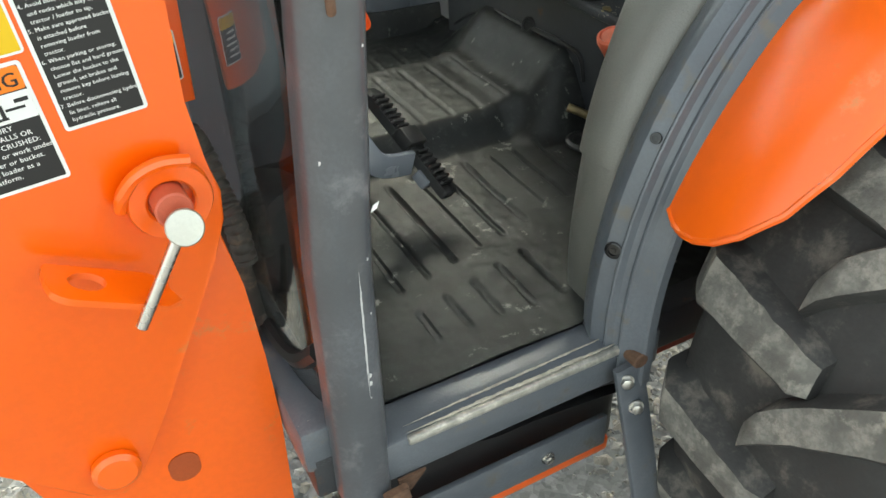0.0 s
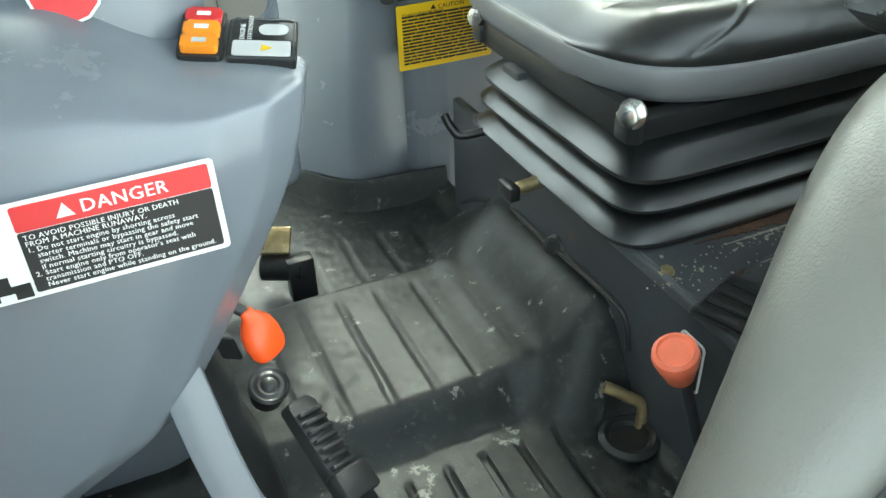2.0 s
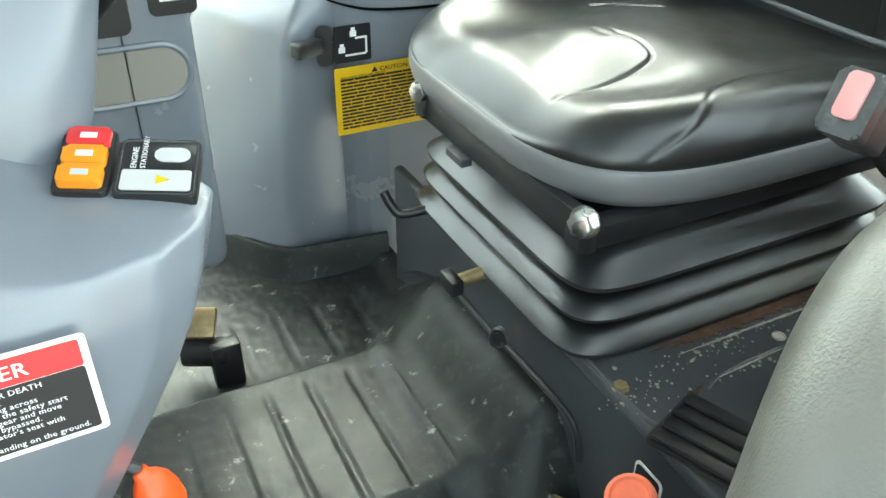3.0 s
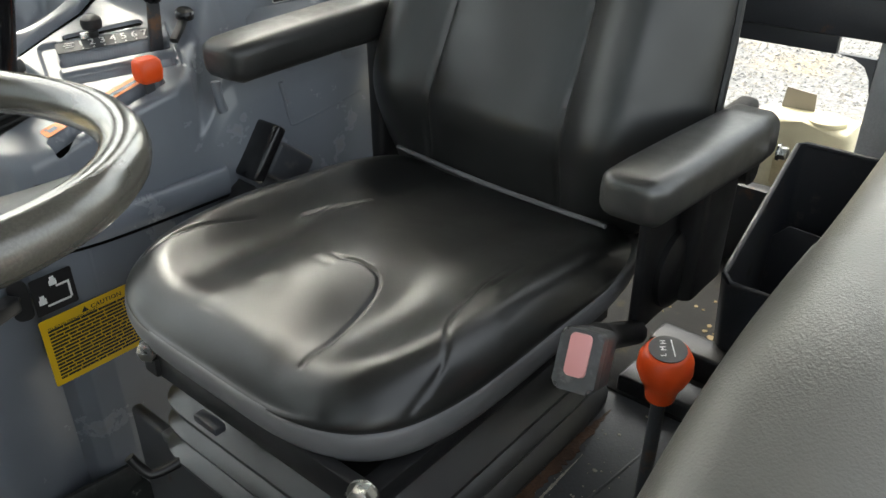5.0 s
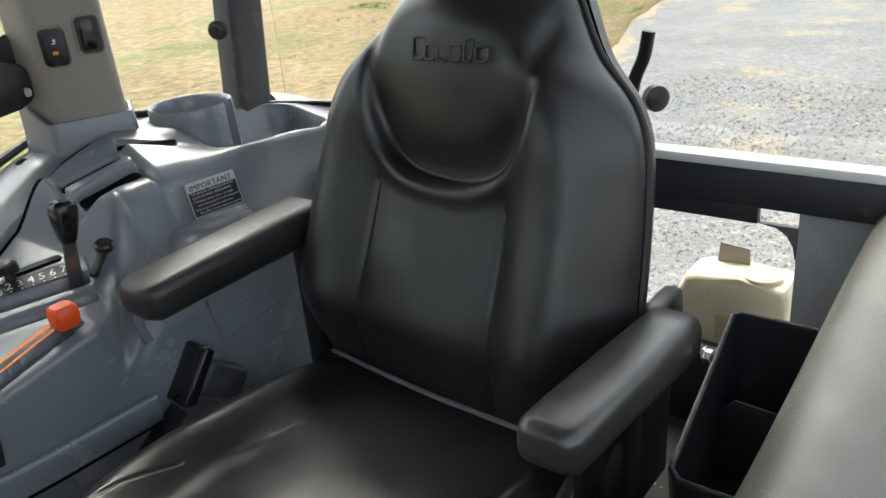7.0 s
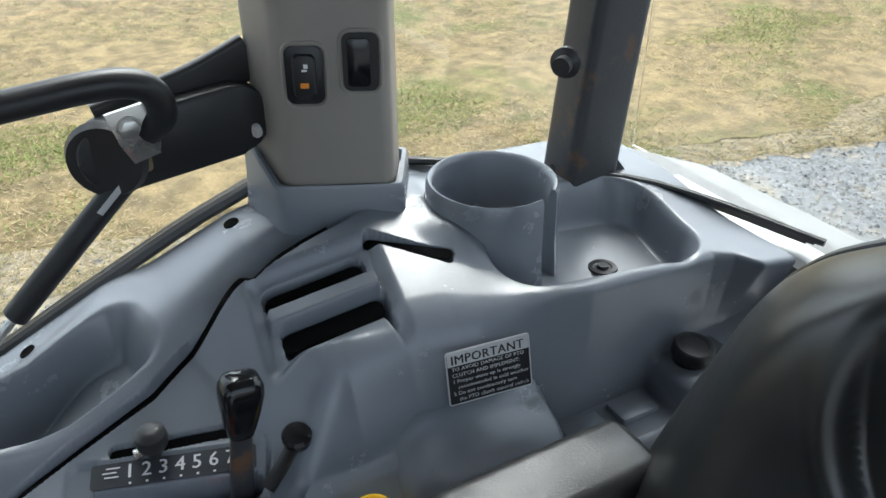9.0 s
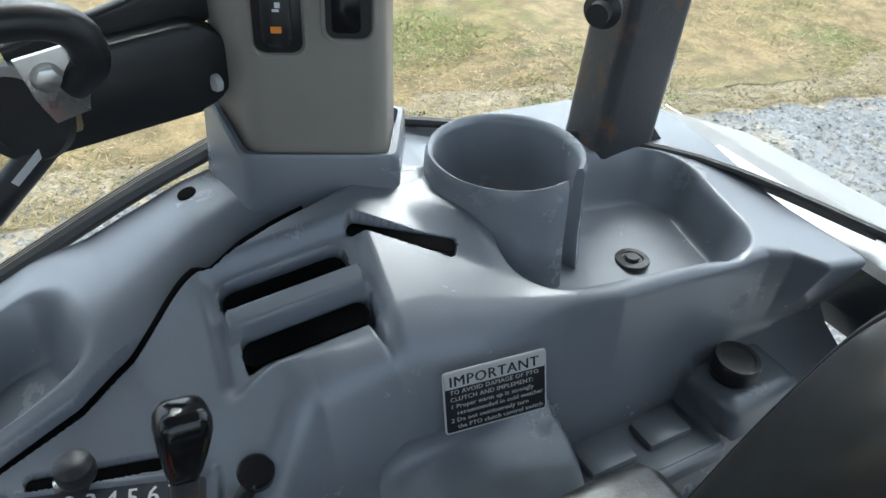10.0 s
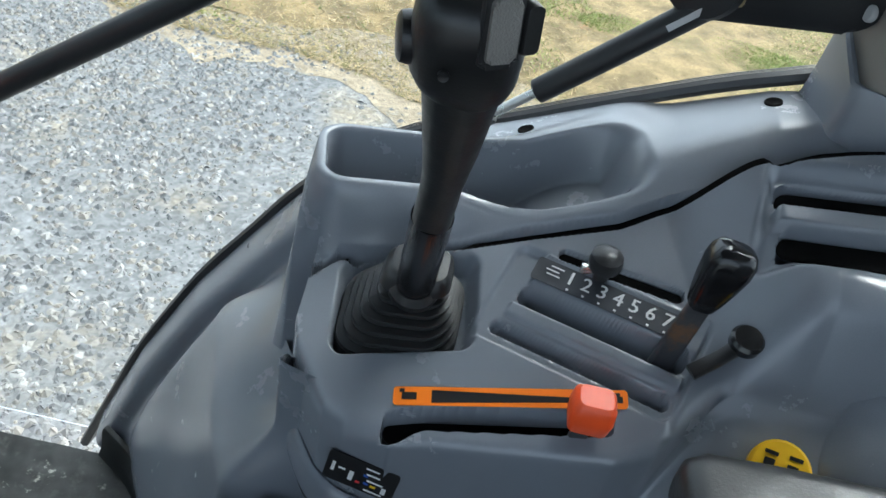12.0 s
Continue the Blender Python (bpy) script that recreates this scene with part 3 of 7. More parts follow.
# roof, right front post, left rear post: plain shell above and behind the camera
solo("roof", box(0.05, 1.85, 0.62, 2.12, 2.14, 2.28, 0.05, 4), FRAME, "grey cab roof with rounded rim", "roof", kind="structure")
solo("front_post", sweep([(0.19, 2.06, 0.6), (0.19, 2.06, 1.0), (0.18, 2.04, 1.5), (0.14, 1.98, 2.2)], POSTSEC, up=(0, 1, 0)), FRAME, "dark grey steel cab post at the windscreen", "cab post", kind="structure")
solo("rear_post", sweep([(1.72, 0.72, 0.8), (1.72, 0.72, 1.5), (1.7, 0.76, 2.2)], rrect(0.07, 0.06, 0.015, 3), up=(0, 1, 0)), DARKMETAL, "dark steel rear cab post", "cab post", kind="structure")

# ---- right-hand console ----
def gear_plane(x, y):
    return 1.23 + 0.2 * (x - 0.936) + 0.4 * (y - 1.817)


def upper_plane(x, y):
    return 1.36 + 0.25 * (min(x, 1.24) - 1.2) + 0.3 * (min(y, 1.95) - 1.88)


SEAM = [(0.70, 1.832), (0.757, 1.833), (0.759, 1.8345), (0.778, 1.850), (0.80, 1.8535), (0.888, 1.869), (0.94, 1.882), (1.016, 1.898), (1.05, 1.915), (1.075, 1.922), (1.121, 1.932), (1.19, 1.942), (1.30, 1.945)]
EDGE = [(0.757, 1.79), (0.764, 1.768), (0.776, 1.748), (0.80, 1.718), (0.82, 1.706), (0.86, 1.699), (1.03, 1.699), (1.06, 1.712), (1.085, 1.742), (1.12, 1.778), (1.17, 1.802), (1.23, 1.803), (1.30, 1.783), (1.366, 1.775), (1.418, 1.765), (1.518, 1.762), (1.58, 1.762), (1.60, 1.75), (1.615, 1.722), (1.66, 1.715)]
ROUND = [(0.757, 0.006), (0.775, 0.022), (0.81, 0.022), (0.86, 0.011), (1.04, 0.011), (1.09, 0.022), (1.14, 0.026), (1.18, 0.024), (1.28, 0.034), (1.38, 0.011), (1.66, 0.011)]
SEAL = [(0.50, 0.367), (0.655, 0.432), (0.774, 0.483), (0.933, 0.568), (1.039, 0.64), (1.11, 0.69), (1.19, 0.765), (1.24, 0.84), (1.262, 0.90), (1.31, 1.0), (1.372, 1.141), (1.395, 1.25), (1.395, 1.4)]
RIM = [(1.10, 1.30), (1.2, 1.345), (1.3, 1.352), (1.45, 1.346), (1.66, 1.335)]
CUP = Vector((1.395, 1.917, 1.405))


def ledge(x):
    return knots([(0.70, 1.262), (0.92, 1.27), (1.141, 1.363), (1.2, 1.378), (1.3, 1.39)], x)


def seal_height(x):
    return knots([(b, a) for a, b in SEAL], x)


def outer_top(x, y):
    """The outer moulding beyond the seam: front bin, its rim, and the ledge along the window."""
    s = knots(SEAM, max(x, 0.759))
    d = inset(x, y, 0.890, 1.946 - 0.008 * sm(0.86, 0.95, x), 0.150, 0.038 + 0.012 * sm(0.86, 0.95, x), 0.22, 0.020 + 0.012 * sm(0.86, 0.95, x))
    far = sm(1.90, 1.975, y - 0.2 * (x - 0.85))
    near_rim = lerp(1.274, gear_plane(x, y) + 0.010, sm(0.845, 0.92, x))
    far_rim = lerp(1.276, ledge(x) + 0.012, sm(0.84, 0.93, x))
    end = sm(0.98, 1.06, x)
    rim = lerp(lerp(near_rim, far_rim, far), lerp(gear_plane(x, y) + 0.012, ledge(x), sm(0.0, 0.07, y - s)), end)
    # outside the rim
    base = lerp(gear_plane(x, y), min(far_rim, seal_height(x) + 0.002), far)
    side = lerp(0.026, 0.05, far * (1 - sm(0.86, 0.93, x)))
    front = 1 - sm(0.712, 0.733, x)
    h = lerp(rim, base, sm(0.006, 0.032, d) * (1 - end))
    h = lerp(h, 1.03, front ** 0.7 if front > 0 else 0)
    roll = max(0.0, 1 - ((d - 0.003) / 0.006) ** 2)
    h += 0.0025 * roll * (1 - sm(0.86, 0.95, x)) * (1 - front)
    # the bin itself
    floor_z = lerp(1.135, 1.262, sm(0.80, 1.03, x)) + 0.05 * max(0, y - 1.93)
    wide = lerp(0.011, 0.05, sm(0.95, 1.05, x))
    h = lerp(h, min(h, floor_z), 1 - sm(-wide, 0.0, d))
    return h


def console_top(x, y):
    rise = sm(1.075, 1.15, x + 0.35 * (y - 1.84))
    h = lerp(gear_plane(x, y), upper_plane(x, y), rise)
    # rear part: rim and tray
    back = sm(1.30, 1.40, x)
    h = lerp(h, knots(RIM, x) + 0.02 * sm(1.80, 1.95, y), back)
    d = inset(x, y, 1.475, 1.86, 0.125, 0.083, -0.1, 0.055)
    h -= 0.052 * (1 - sm(-0.02, 0.002, d)) * sm(1.28, 1.36, x)
    s = knots(SEAM, x)
    if y > s and x < 1.34:
        o = lerp(outer_top(x, y), h, sm(1.24, 1.33, x))
        h = lerp(h, o, sm(0.0, 0.004, y - s))
    h -= 0.022 * (1 - sm(0.0014, 0.0030, abs(y - s) * 0.7)) * (1 - sm(1.18, 1.26, x))
    # joystick well, slots and vents
    h -= 0.022 * (1 - sm(-0.008, 0.002, inset(x, y, 0.846, 1.813, 0.060, 0.043, 0.12, 0.014)))
    a = math.atan2(-0.031, 0.101)
    h -= 0.03 * (1 - sm(-0.0005, 0.0012, inset(x, y, 1.0195, 1.850, 0.054, 0.0046, a, 0.004)))
    a = math.atan2(-0.049, 0.132)
    h -= 0.006 * (1 - sm(-0.003, 0.002, inset(x, y, 1.0, 1.803, 0.088, 0.043, a, 0.010)))
    h += 0.006 * (1 - sm(-0.002, 0.001, inset(x, y, 1.02, 1.826, 0.075, 0.015, a, 0.005)))
    h += 0.004 * (1 - sm(-0.002, 0.001, inset(x, y, 1.003, 1.7915, 0.077, 0.0065, a, 0.003)))
    h -= 0.026 * (1 - sm(-0.001, 0.0012, inset(x, y, 1.009, 1.807, 0.073, 0.0078, a, 0.007)))
    h -= 0.018 * (1 - sm(-0.0015, 0.001, inset(x, y, 0.994, 1.7765, 0.078, 0.0058, a, 0.0055)))
    h -= 0.045 * (1 - sm(-0.0015, 0.0015, inset(x, y, 0.938, 1.7235 - 0.4 * (x - 0.938) ** 2, 0.087, 0.009 - 0.4 * (x - 0.938) ** 2, 0.06, 0.005)))
    v = inset(x, y, 1.181, 1.876, 0.066, 0.050, -0.13, 0.016)
    h -= 0.014 * (1 - sm(-0.012, 0.003, v))
    h += 0.012 * (1 - sm(-0.002, 0.001, inset(x, y, 1.181, 1.8735, 0.054, 0.0088, -0.13, 0.002)))
    h -= 0.05 * (1 - sm(-0.001, 0.0015, inset(x, y, 1.181, 1.8985, 0.050, 0.0145, -0.13, 0.011)))
    h -= 0.05 * (1 - sm(-0.001, 0.0015, inset(x, y, 1.183, 1.8505, 0.050, 0.0125, -0.13, 0.005)))
    h -= 0.05 * (1 - sm(-0.0012, 0.0012, inset(x, y, 1.277, 1.886, 0.045, 0.0062, -0.71, 0.003)))
    # collar of the cup holder
    r = math.hypot(x - CUP.x, y - CUP.y)
    h = max(h, lerp(h, 1.385, (1 - sm(0.066, 0.108, r)) * (1 - sm(1.335, 1.39, x + 0.4 * (1.917 - y)))))
    h = lerp(h, min(h, 1.30), 1 - sm(0.059, 0.063, r))
    return h


def console_face(x):
    """The inner face from the rim down to the floor, as (y, z) turns."""
    e = knots(EDGE, x)
    top = console_top(x, e + 0.004)
    k = sm(1.04, 1.12, x)
    shelf = lerp(1.13, 1.205, k)
    y0 = max(1.70 - 0.015 * k, e if x < 0.86 else 0)
    y1 = max(1.698, e if x < 0.86 else 0)
    low = [(y0, 0.59), (y0, 0.9), (y1 - 0.01 * k, shelf - 0.05), (lerp(y1, 1.70, k), shelf - 0.012)]
    step = sm(1.350, 1.358, x) * (1 - sm(1.502, 1.512, x))
    mid = [(lerp(y1, 1.75 + 0.008 * step, k), shelf + lerp(0.0, 0.02 - 0.034 * step, k)), (lerp(y1, 1.762, k), shelf + lerp(0.004, 0.035, k))]
    r = knots(ROUND, x)
    lean = (e - mid[-1][0]) / max(0.02, top - mid[-1][1])
    start, corner = Vector((e - r * lean, top - r)), Vector((e, top))
    stop = Vector((e + r, console_top(x, e + r)))
    arc = [start.lerp(corner, t).lerp(corner.lerp(stop, t), t) for t in (0, 0.17, 0.33, 0.5, 0.67, 0.83, 1.0)]
    return low + mid, arc


NX, NY = 600, 270
bm = bmesh.new()
cols = []
for i in range(NX + 1):
    x = lerp(0.757, 1.655, i / NX)
    turns, arc = console_face(x)
    col = []
    turns.append(arc[0])
    for j in range(len(turns) - 1):
        n = 2 if j < 2 else 5
        for k in range(n):
            t = k / n
            col.append(bm.verts.new((x, lerp(turns[j][0], turns[j + 1][0], t), lerp(turns[j][1], turns[j + 1][1], t))))
    for p in arc[:-1]:
        col.append(bm.verts.new((x, p[0], p[1])))
    y0 = arc[-1][0]
    for j in range(NY + 1):
        y = lerp(y0, 2.052, j / NY)
        col.append(bm.verts.new((x, y, console_top(x, y))))
    cols.append(col)
for a, b in zip(cols, cols[1:]):
    for j in range(len(a) - 1):
        bm.faces.new((a[j], a[j + 1], b[j + 1], b[j]))
# the rear end sweeps back below the rim
for v in bm.verts:
    if v.co.x > 1.6 and v.co.y < 1.775:
        v.co.x += 0.034 * sm(1.60, 1.655, v.co.x) * (1 - sm(1.24, 1.34, v.co.z)) * sm(1.06, 1.18, v.co.z)
# close the front end
front = [v for v in cols[0] if v.co.z > 1.0 and v.co.y < 1.86]
low = [bm.verts.new((0.757, max(v.co.y, 1.74), 0.62)) for v in front]
for j in range(len(front) - 1):
    bm.faces.new((front[j + 1], front[j], low[j], low[j + 1]))
# front of the bin, ahead of the seam
ahead = []
for i in range(53):
    x = lerp(0.705, 0.757, i / 52)
    ahead.append([bm.verts.new((x, y, outer_top(x, y) - 0.14 * (1 - sm(1.842, 1.864, y)))) for y in [lerp(1.842, 2.052, j / 230) for j in range(231)]])
for a, b in zip(ahead, ahead[1:]):
    for j in range(230):
        bm.faces.new((a[j], a[j + 1], b[j + 1], b[j]))
bmesh.ops.delete(bm, geom=[v for v in bm.verts if not v.link_faces], context="VERTS")
console = thing("side_console", (1.2, 1.9, 0.6), "grey moulded plastic side console with bins, vents and slots", "console")
part("console_body", bm, GREY, console, angle=60)

# ---- left side: fender arch, door frame, wheel, loader ----
ARCH = Vector((1.106, 0, 0.631))


def arch_path(r, y, a0=182, a1=92, n=26, rear=True, drop=0.0):
    """From low at the front over the arch, then back along the rising top."""
    out = []
    for i in range(n + 1):
        a = radians(lerp(a0, a1, i / n))
        out.append(Vector((ARCH.x + r * math.cos(a), y, ARCH.z + r * math.sin(a) - drop)))
    if rear:
        top = out[-1].z
        for i in range(1, 9):
            x = lerp(out[-1].x if i == 1 else 1.09, 1.74, i / 8)
            out.append(Vector((x, y, top + 0.07 * sm(1.08, 1.74, x))))
    return out


def frame_path(r, y):
    low = [Vector((ARCH.x - r, y, 0.555)), Vector((ARCH.x - r, y, 0.60))]
    return low + arch_path(r, y)


doorway = thing("door_frame", (0.55, 0.67, 0.56), "grey steel door frame with rubber seal grooves and screws", "door frame", kind="structure")
# section as (y, radius), from under the trim outwards, then back underneath
FRAMESEC = [(0.712, 0.545), (0.694, 0.580), (0.690, 0.584), (0.663, 0.5945), (0.660, 0.5945), (0.657, 0.5925), (0.6445, 0.5855), (0.6430, 0.5875), (0.6405, 0.5885), (0.6385, 0.5870), (0.6360, 0.5790),
            (0.6310, 0.5745), (0.6280, 0.5750), (0.6260, 0.5765), (0.6235, 0.5755), (0.6205, 0.5700), (0.6120, 0.5640), (0.6020, 0.5600), (0.6000, 0.5560), (0.6020, 0.5420), (0.7000, 0.5300)]
part("frame_band", loft([[p for p in ring] for ring in zip(*[frame_path(r, y) for y, r in FRAMESEC])]), FRAME, doorway, angle=24)
for a, size in ((169.0, 0.0105), (155.4, 0.0065), (134.2, 0.0115)):
    n_ = Vector((0.86 * math.cos(radians(a)), -0.5, 0.86 * math.sin(radians(a))))
    c = Vector((ARCH.x + 0.5895 * math.cos(radians(a)), 0.6515, ARCH.z + 0.5895 * math.sin(radians(a))))
    part("frame_screw", spin([(size, -0.001), (size, 0.0022), (size * 0.9, 0.003), (size * 0.62, 0.003), (size * 0.55, 0.0008), (size * 0.3, 0.0008), (size * 0.25, 0.002), (0, 0.002)], c, n_, 20), GLOSSBLACK, doorway, "black screw plug")


def fender_trim(u, v):
    """The padded inner trim: from the door frame over a rounded top and down inside."""
    path = fender_trim.path
    i = u * (len(path) - 1)
    k = min(int(i), len(path) - 2)
    p = path[k].lerp(path[k + 1], i - k)
    q = (path[k + 1] - path[k]).normalized()
    nrm = Vector((-q.z, 0, q.x))
    prof = [(0.69, 0.0), (0.702, 0.026), (0.735, 0.042), (0.78, 0.048), (0.825, 0.046), (0.862, 0.036), (0.887, 0.015), (0.898, -0.012), (0.905, -0.06), (0.908, -0.16), (0.91, -0.43)]
    w = Vector((flow([(i / (len(prof) - 1), a) for i, (a, b) in enumerate(prof)], v), flow([(i / (len(prof) - 1), b) for i, (a, b) in enumerate(prof)], v), 0))
    out = p + nrm * (w.y * lerp(0.25, 1.0, sm(0.62, 0.92, p.z)) * lerp(1.0, 0.78, sm(0.74, 0.95, p.x)) if w.y > 0 else w.y)
    k_ = lerp(0.40, 1.0, sm(0.55, 0.84, p.x))
    out.y = 0.69 + (w.x - 0.69) * k_
    return out


fender_trim.path = catmull([Vector((0.552, 0, 0.60)), Vector((0.55, 0, 0.66))] + arch_path(0.556, 0, 170, 92, 8)[:], 4)
trim = thing("fender_trim", (0.9, 0.8, 0.6), "olive-grey grained padded trim over the wheel arch", "fender trim", kind="structure")
part("upper_pad", sheet(lambda u, v: fender_trim(0.16 + 0.44 * u, v), 60, 60), TRIM, trim, angle=60)
part("lower_pad", sheet(lambda u, v: fender_trim(0.162 * u, v) + Vector((0.004, -0.002, 0)), 20, 40), TRIM, trim, angle=60)

part("rear_pad", sheet(lambda u, v: fender_trim(0.598 + 0.402 * u, v) + Vector((0, 0, -0.004)), 40, 40), TRIM, trim, angle=60)

# rear wheel
AXLE = Vector((1.14, 0, 0.545))
TYRE_R = 0.595
wheel = thing("tractor_wheel", (AXLE.x, 0.43, GROUND_Z), "large dusty black tractor tyre with deep bar lugs", "wheel")
prof = [(0.30, 0.30), (0.40, 0.275), (0.50, 0.27), (0.55, 0.285), (0.562, 0.33), (0.566, 0.43), (0.562, 0.53), (0.55, 0.575), (0.50, 0.59), (0.40, 0.585), (0.30, 0.56)]
tyre = part("tyre", sheet(lambda u, v: Vector((AXLE.x + knots([(i / 10, p[0]) for i, p in enumerate(prof)], v) * math.cos(2 * math.pi * u), knots([(i / 10, p[1]) for i, p in enumerate(prof)], v), AXLE.z + knots([(i / 10, p[0]) for i, p in enumerate(prof)], v) * math.sin(2 * math.pi * u))), 96, 30, close_u=True), TYRE, wheel, angle=60)
part("rim", spin([(0.30, 0.0), (0.31, 0.02), (0.28, 0.05), (0.26, 0.12), (0.12, 0.14), (0, 0.14)], (AXLE.x, 0.33, AXLE.z), (0, 1, 0), 40), ORANGE, wheel, "orange painted rim")


def lug_mesh(flip, seed):
    """A long curved bar lug with a worn flat top and filleted flanks, from the shoulder past the middle."""
    bm = bmesh.new()
    rows = []
    for i in range(13):
        t = i / 12
        y = lerp(0.405, 0.592, t) if not flip else lerp(0.455, 0.268, t)
        a = radians((-15 * t ** 0.7 + 3) if flip else (-3 * t + 1))
        rad = 0.556 - 0.045 * sm(0.78, 1.0, t)
        h = TYRE_R - 0.004 * t - 0.03 * sm(0.84, 1.0, t) - 0.012 * (1 - sm(0.0, 0.06, t))
        w = lerp(0.050, 0.064, t) * (0.82 + 0.18 * sm(0.0, 0.1, t))
        ring = []
        for k, (s, r) in enumerate(((-1.0, rad - 0.006), (-0.74, rad + 0.003), (-0.6, rad + 0.012), (-0.5, h - 0.004), (-0.44, h), (-0.15, h + 0.0008), (0.15, h + 0.0008), (0.44, h), (0.5, h - 0.004), (0.6, rad + 0.012), (0.74, rad + 0.003), (1.0, rad - 0.006))):
            n_ = noise.noise((i * 0.9, k * 1.3, seed))
            aa = a + (s * w + (0.0018 * n_ if 2 < k < 9 else 0)) / 0.57
            rr = r + (0.0012 * n_ if 3 < k < 8 else 0)
            ring.append(bm.verts.new((rr * math.cos(aa), y, rr * math.sin(aa))))
        rows.append(ring)
    for p, q in zip(rows, rows[1:]):
        for k in range(11):
            bm.faces.new((p[k], p[k + 1], q[k + 1], q[k])).material_index = 0 if 3 < k < 7 else 1
    for f in (bm.faces.new(rows[0][::-1]), bm.faces.new(rows[-1])):
        f.material_index = 1
    bmesh.ops.recalc_face_normals(bm, faces=bm.faces)
    me = bpy.data.meshes.new("lug")
    bm.to_mesh(me)
    bm.free()
    me.materials.append(LUGMAT)
    me.materials.append(TYRE)
    me.shade_smooth()
    me.set_sharp_from_angle(angle=radians(40))
    return me


for flip in (False, True):
    me = lug_mesh(flip, 3 if flip else 7)
    for i in range(20):
        ob = new("lug", me)
        ob.parent = tyre
        ob.matrix_basis = Matrix.Translation(AXLE) @ Matrix.Rotation(-2 * math.pi * (i + (0.5 if flip else 0)) / 20, 4, "Y")

# left fender
fender = thing("rear_fender", (0.7, 0.45, 0.8), "glossy orange steel rear fender with rounded lip", "fender")


def fender_skin(u, v, off=0.0):
    y = lerp(0.608, 0.43, v)
    low = knots([(0.43, 130.0), (0.455, 140.5), (0.465, 146.4), (0.484, 151.5), (0.51, 154.8), (0.532, 156.6), (0.555, 157.6), (0.575, 157.9), (0.592, 157.6), (0.608, 156.8)], y)
    a = radians(lerp(low, 60, u))
    r = 0.632 + 0.012 * math.sin(math.pi * min(1, v * 1.2)) - 0.03 * sm(0.8, 1.0, v) - off
    return Vector((AXLE.x + r * math.cos(a), y, AXLE.z + 0.02 + r * math.sin(a)))


bm = sheet(fender_skin, 60, 50)
sheet(lambda u, v: fender_skin(u, v, 0.006), 60, 50, bm)
part("fender_skin", bm, ORANGE, fender, angle=60)
part("fender_lip", tube([fender_skin(0, v / 40, 0.003) for v in range(41)], 0.0045, 8, n=2, up=(0, 1, 0)), ORANGE, fender)



# step bracket and step below the sill
step = thing("step", (0.45, 0.6, 0.3), "dark painted steel step hung from the sill", "step")
part("bracket", sweep([(0.535, 0.612, 0.59), (0.545, 0.595, 0.5), (0.56, 0.56, 0.33), (0.565, 0.55, 0.24)], rrect(0.042, 0.01, 0.003, 2), up=(0, 1, 0)), FRAME, step)
part("bracket", sweep([(0.215, 0.61, 0.555), (0.222, 0.60, 0.48), (0.23, 0.56, 0.33), (0.235, 0.55, 0.24)], rrect(0.03, 0.01, 0.003, 2), up=(0, 1, 0)), RUST, step, "rusty bracket")
part("tread", box(0.22, 0.58, 0.47, 0.60, 0.225, 0.245, 0.006), DARKMETAL, step)
for p in ((0.528, 0.604, 0.572), (0.54, 0.594, 0.53), (0.225, 0.592, 0.5)):
    part("bolt", hexbolt(p, (-0.35, -0.9, 0.1), 0.008, 0.008), STEEL, step)
part("pivot", rod((0.545, 0.60, 0.6), (0.545, 0.65, 0.6), 0.011), RUST, step, "rusty pivot")

tank_low = thing("fuel_tank", (0.4, 0.75, 0.3), "black plastic fuel tank under the cab floor", "fuel tank")
bm = box(0.2, 0.62, 0.70, 1.05, 0.30, 0.54, 0.04, 5)
part("tank_shell", bm, RUBBER, tank_low)
bm = bmesh.new()
sheet(lambda u, v: (lerp(0.16, 0.60, u), lerp(0.64, 0.72, v) + 0.02 * math.sin(math.pi * u), 0.53 - 0.12 * v ** 2 - 0.03 * sm(0.3, 0.5, u)), 20, 12, bm)
part("splash_guard", bm, RUBBER, tank_low)
part("strap", box(0.18, 0.56, 0.664, 0.674, 0.375, 0.435, 0.003), FRAME, tank_low, "grey steel strap")
for x in (0.25, 0.46):
    part("strap_bolt", hexbolt((x, 0.664, 0.405), (0, -1, 0), 0.008, 0.007), STEEL, tank_low)
part("orange_rail", box(0.2, 0.58, 0.68, 0.70, 0.335, 0.365, 0.004), ORANGE, tank_low, "orange chassis rail")
solo("axle_housing", rod((0.95, 0.9, 0.50), (1.16, 0.62, 0.52), 0.09, 0.08, 24), DARKMETAL, "dark cast rear axle housing", "axle")
solo("chassis_plate", box(0.575, 1.0, 0.72, 0.735, 0.44, 0.54, 0.004), mat("dull_red_primer", (0.2, 0.03, 0.015), 0.6, vary=0.2), "dull red chassis side plate", "chassis")

# ---- front loader mast ----
loader = thing("loader_mast", (0.0, 0.73, GROUND_Z), "orange front loader mast of thick welded steel plates", "loader")
M_OUT = plane_at((0, 0.705, 0), (1, 0, 0), (0, 0, 1))
M_LOW = plane_at((0, 0.735, 0), (1, 0, 0), (0, 0, 1))
outer = [(0.118, 1.45), (0.112, 1.10), (0.106, 1.02), (0.113, 0.965), (0.120, 0.93), (0.117, 0.90), (0.098, 0.855), (0.025, 0.717), (-0.025, 0.628), (-0.045, 0.612), (-0.075, 0.625), (-0.20, 0.77), (-0.42, 0.9), (-0.42, 1.45)]
lower = [(0.11, 0.90), (0.125, 0.80), (0.13, 0.70), (0.131, 0.60), (0.125, 0.47), (0.12, 0.2), (-0.12, 0.2), (-0.10, 0.55), (-0.16, 0.75), (-0.10, 0.95)]
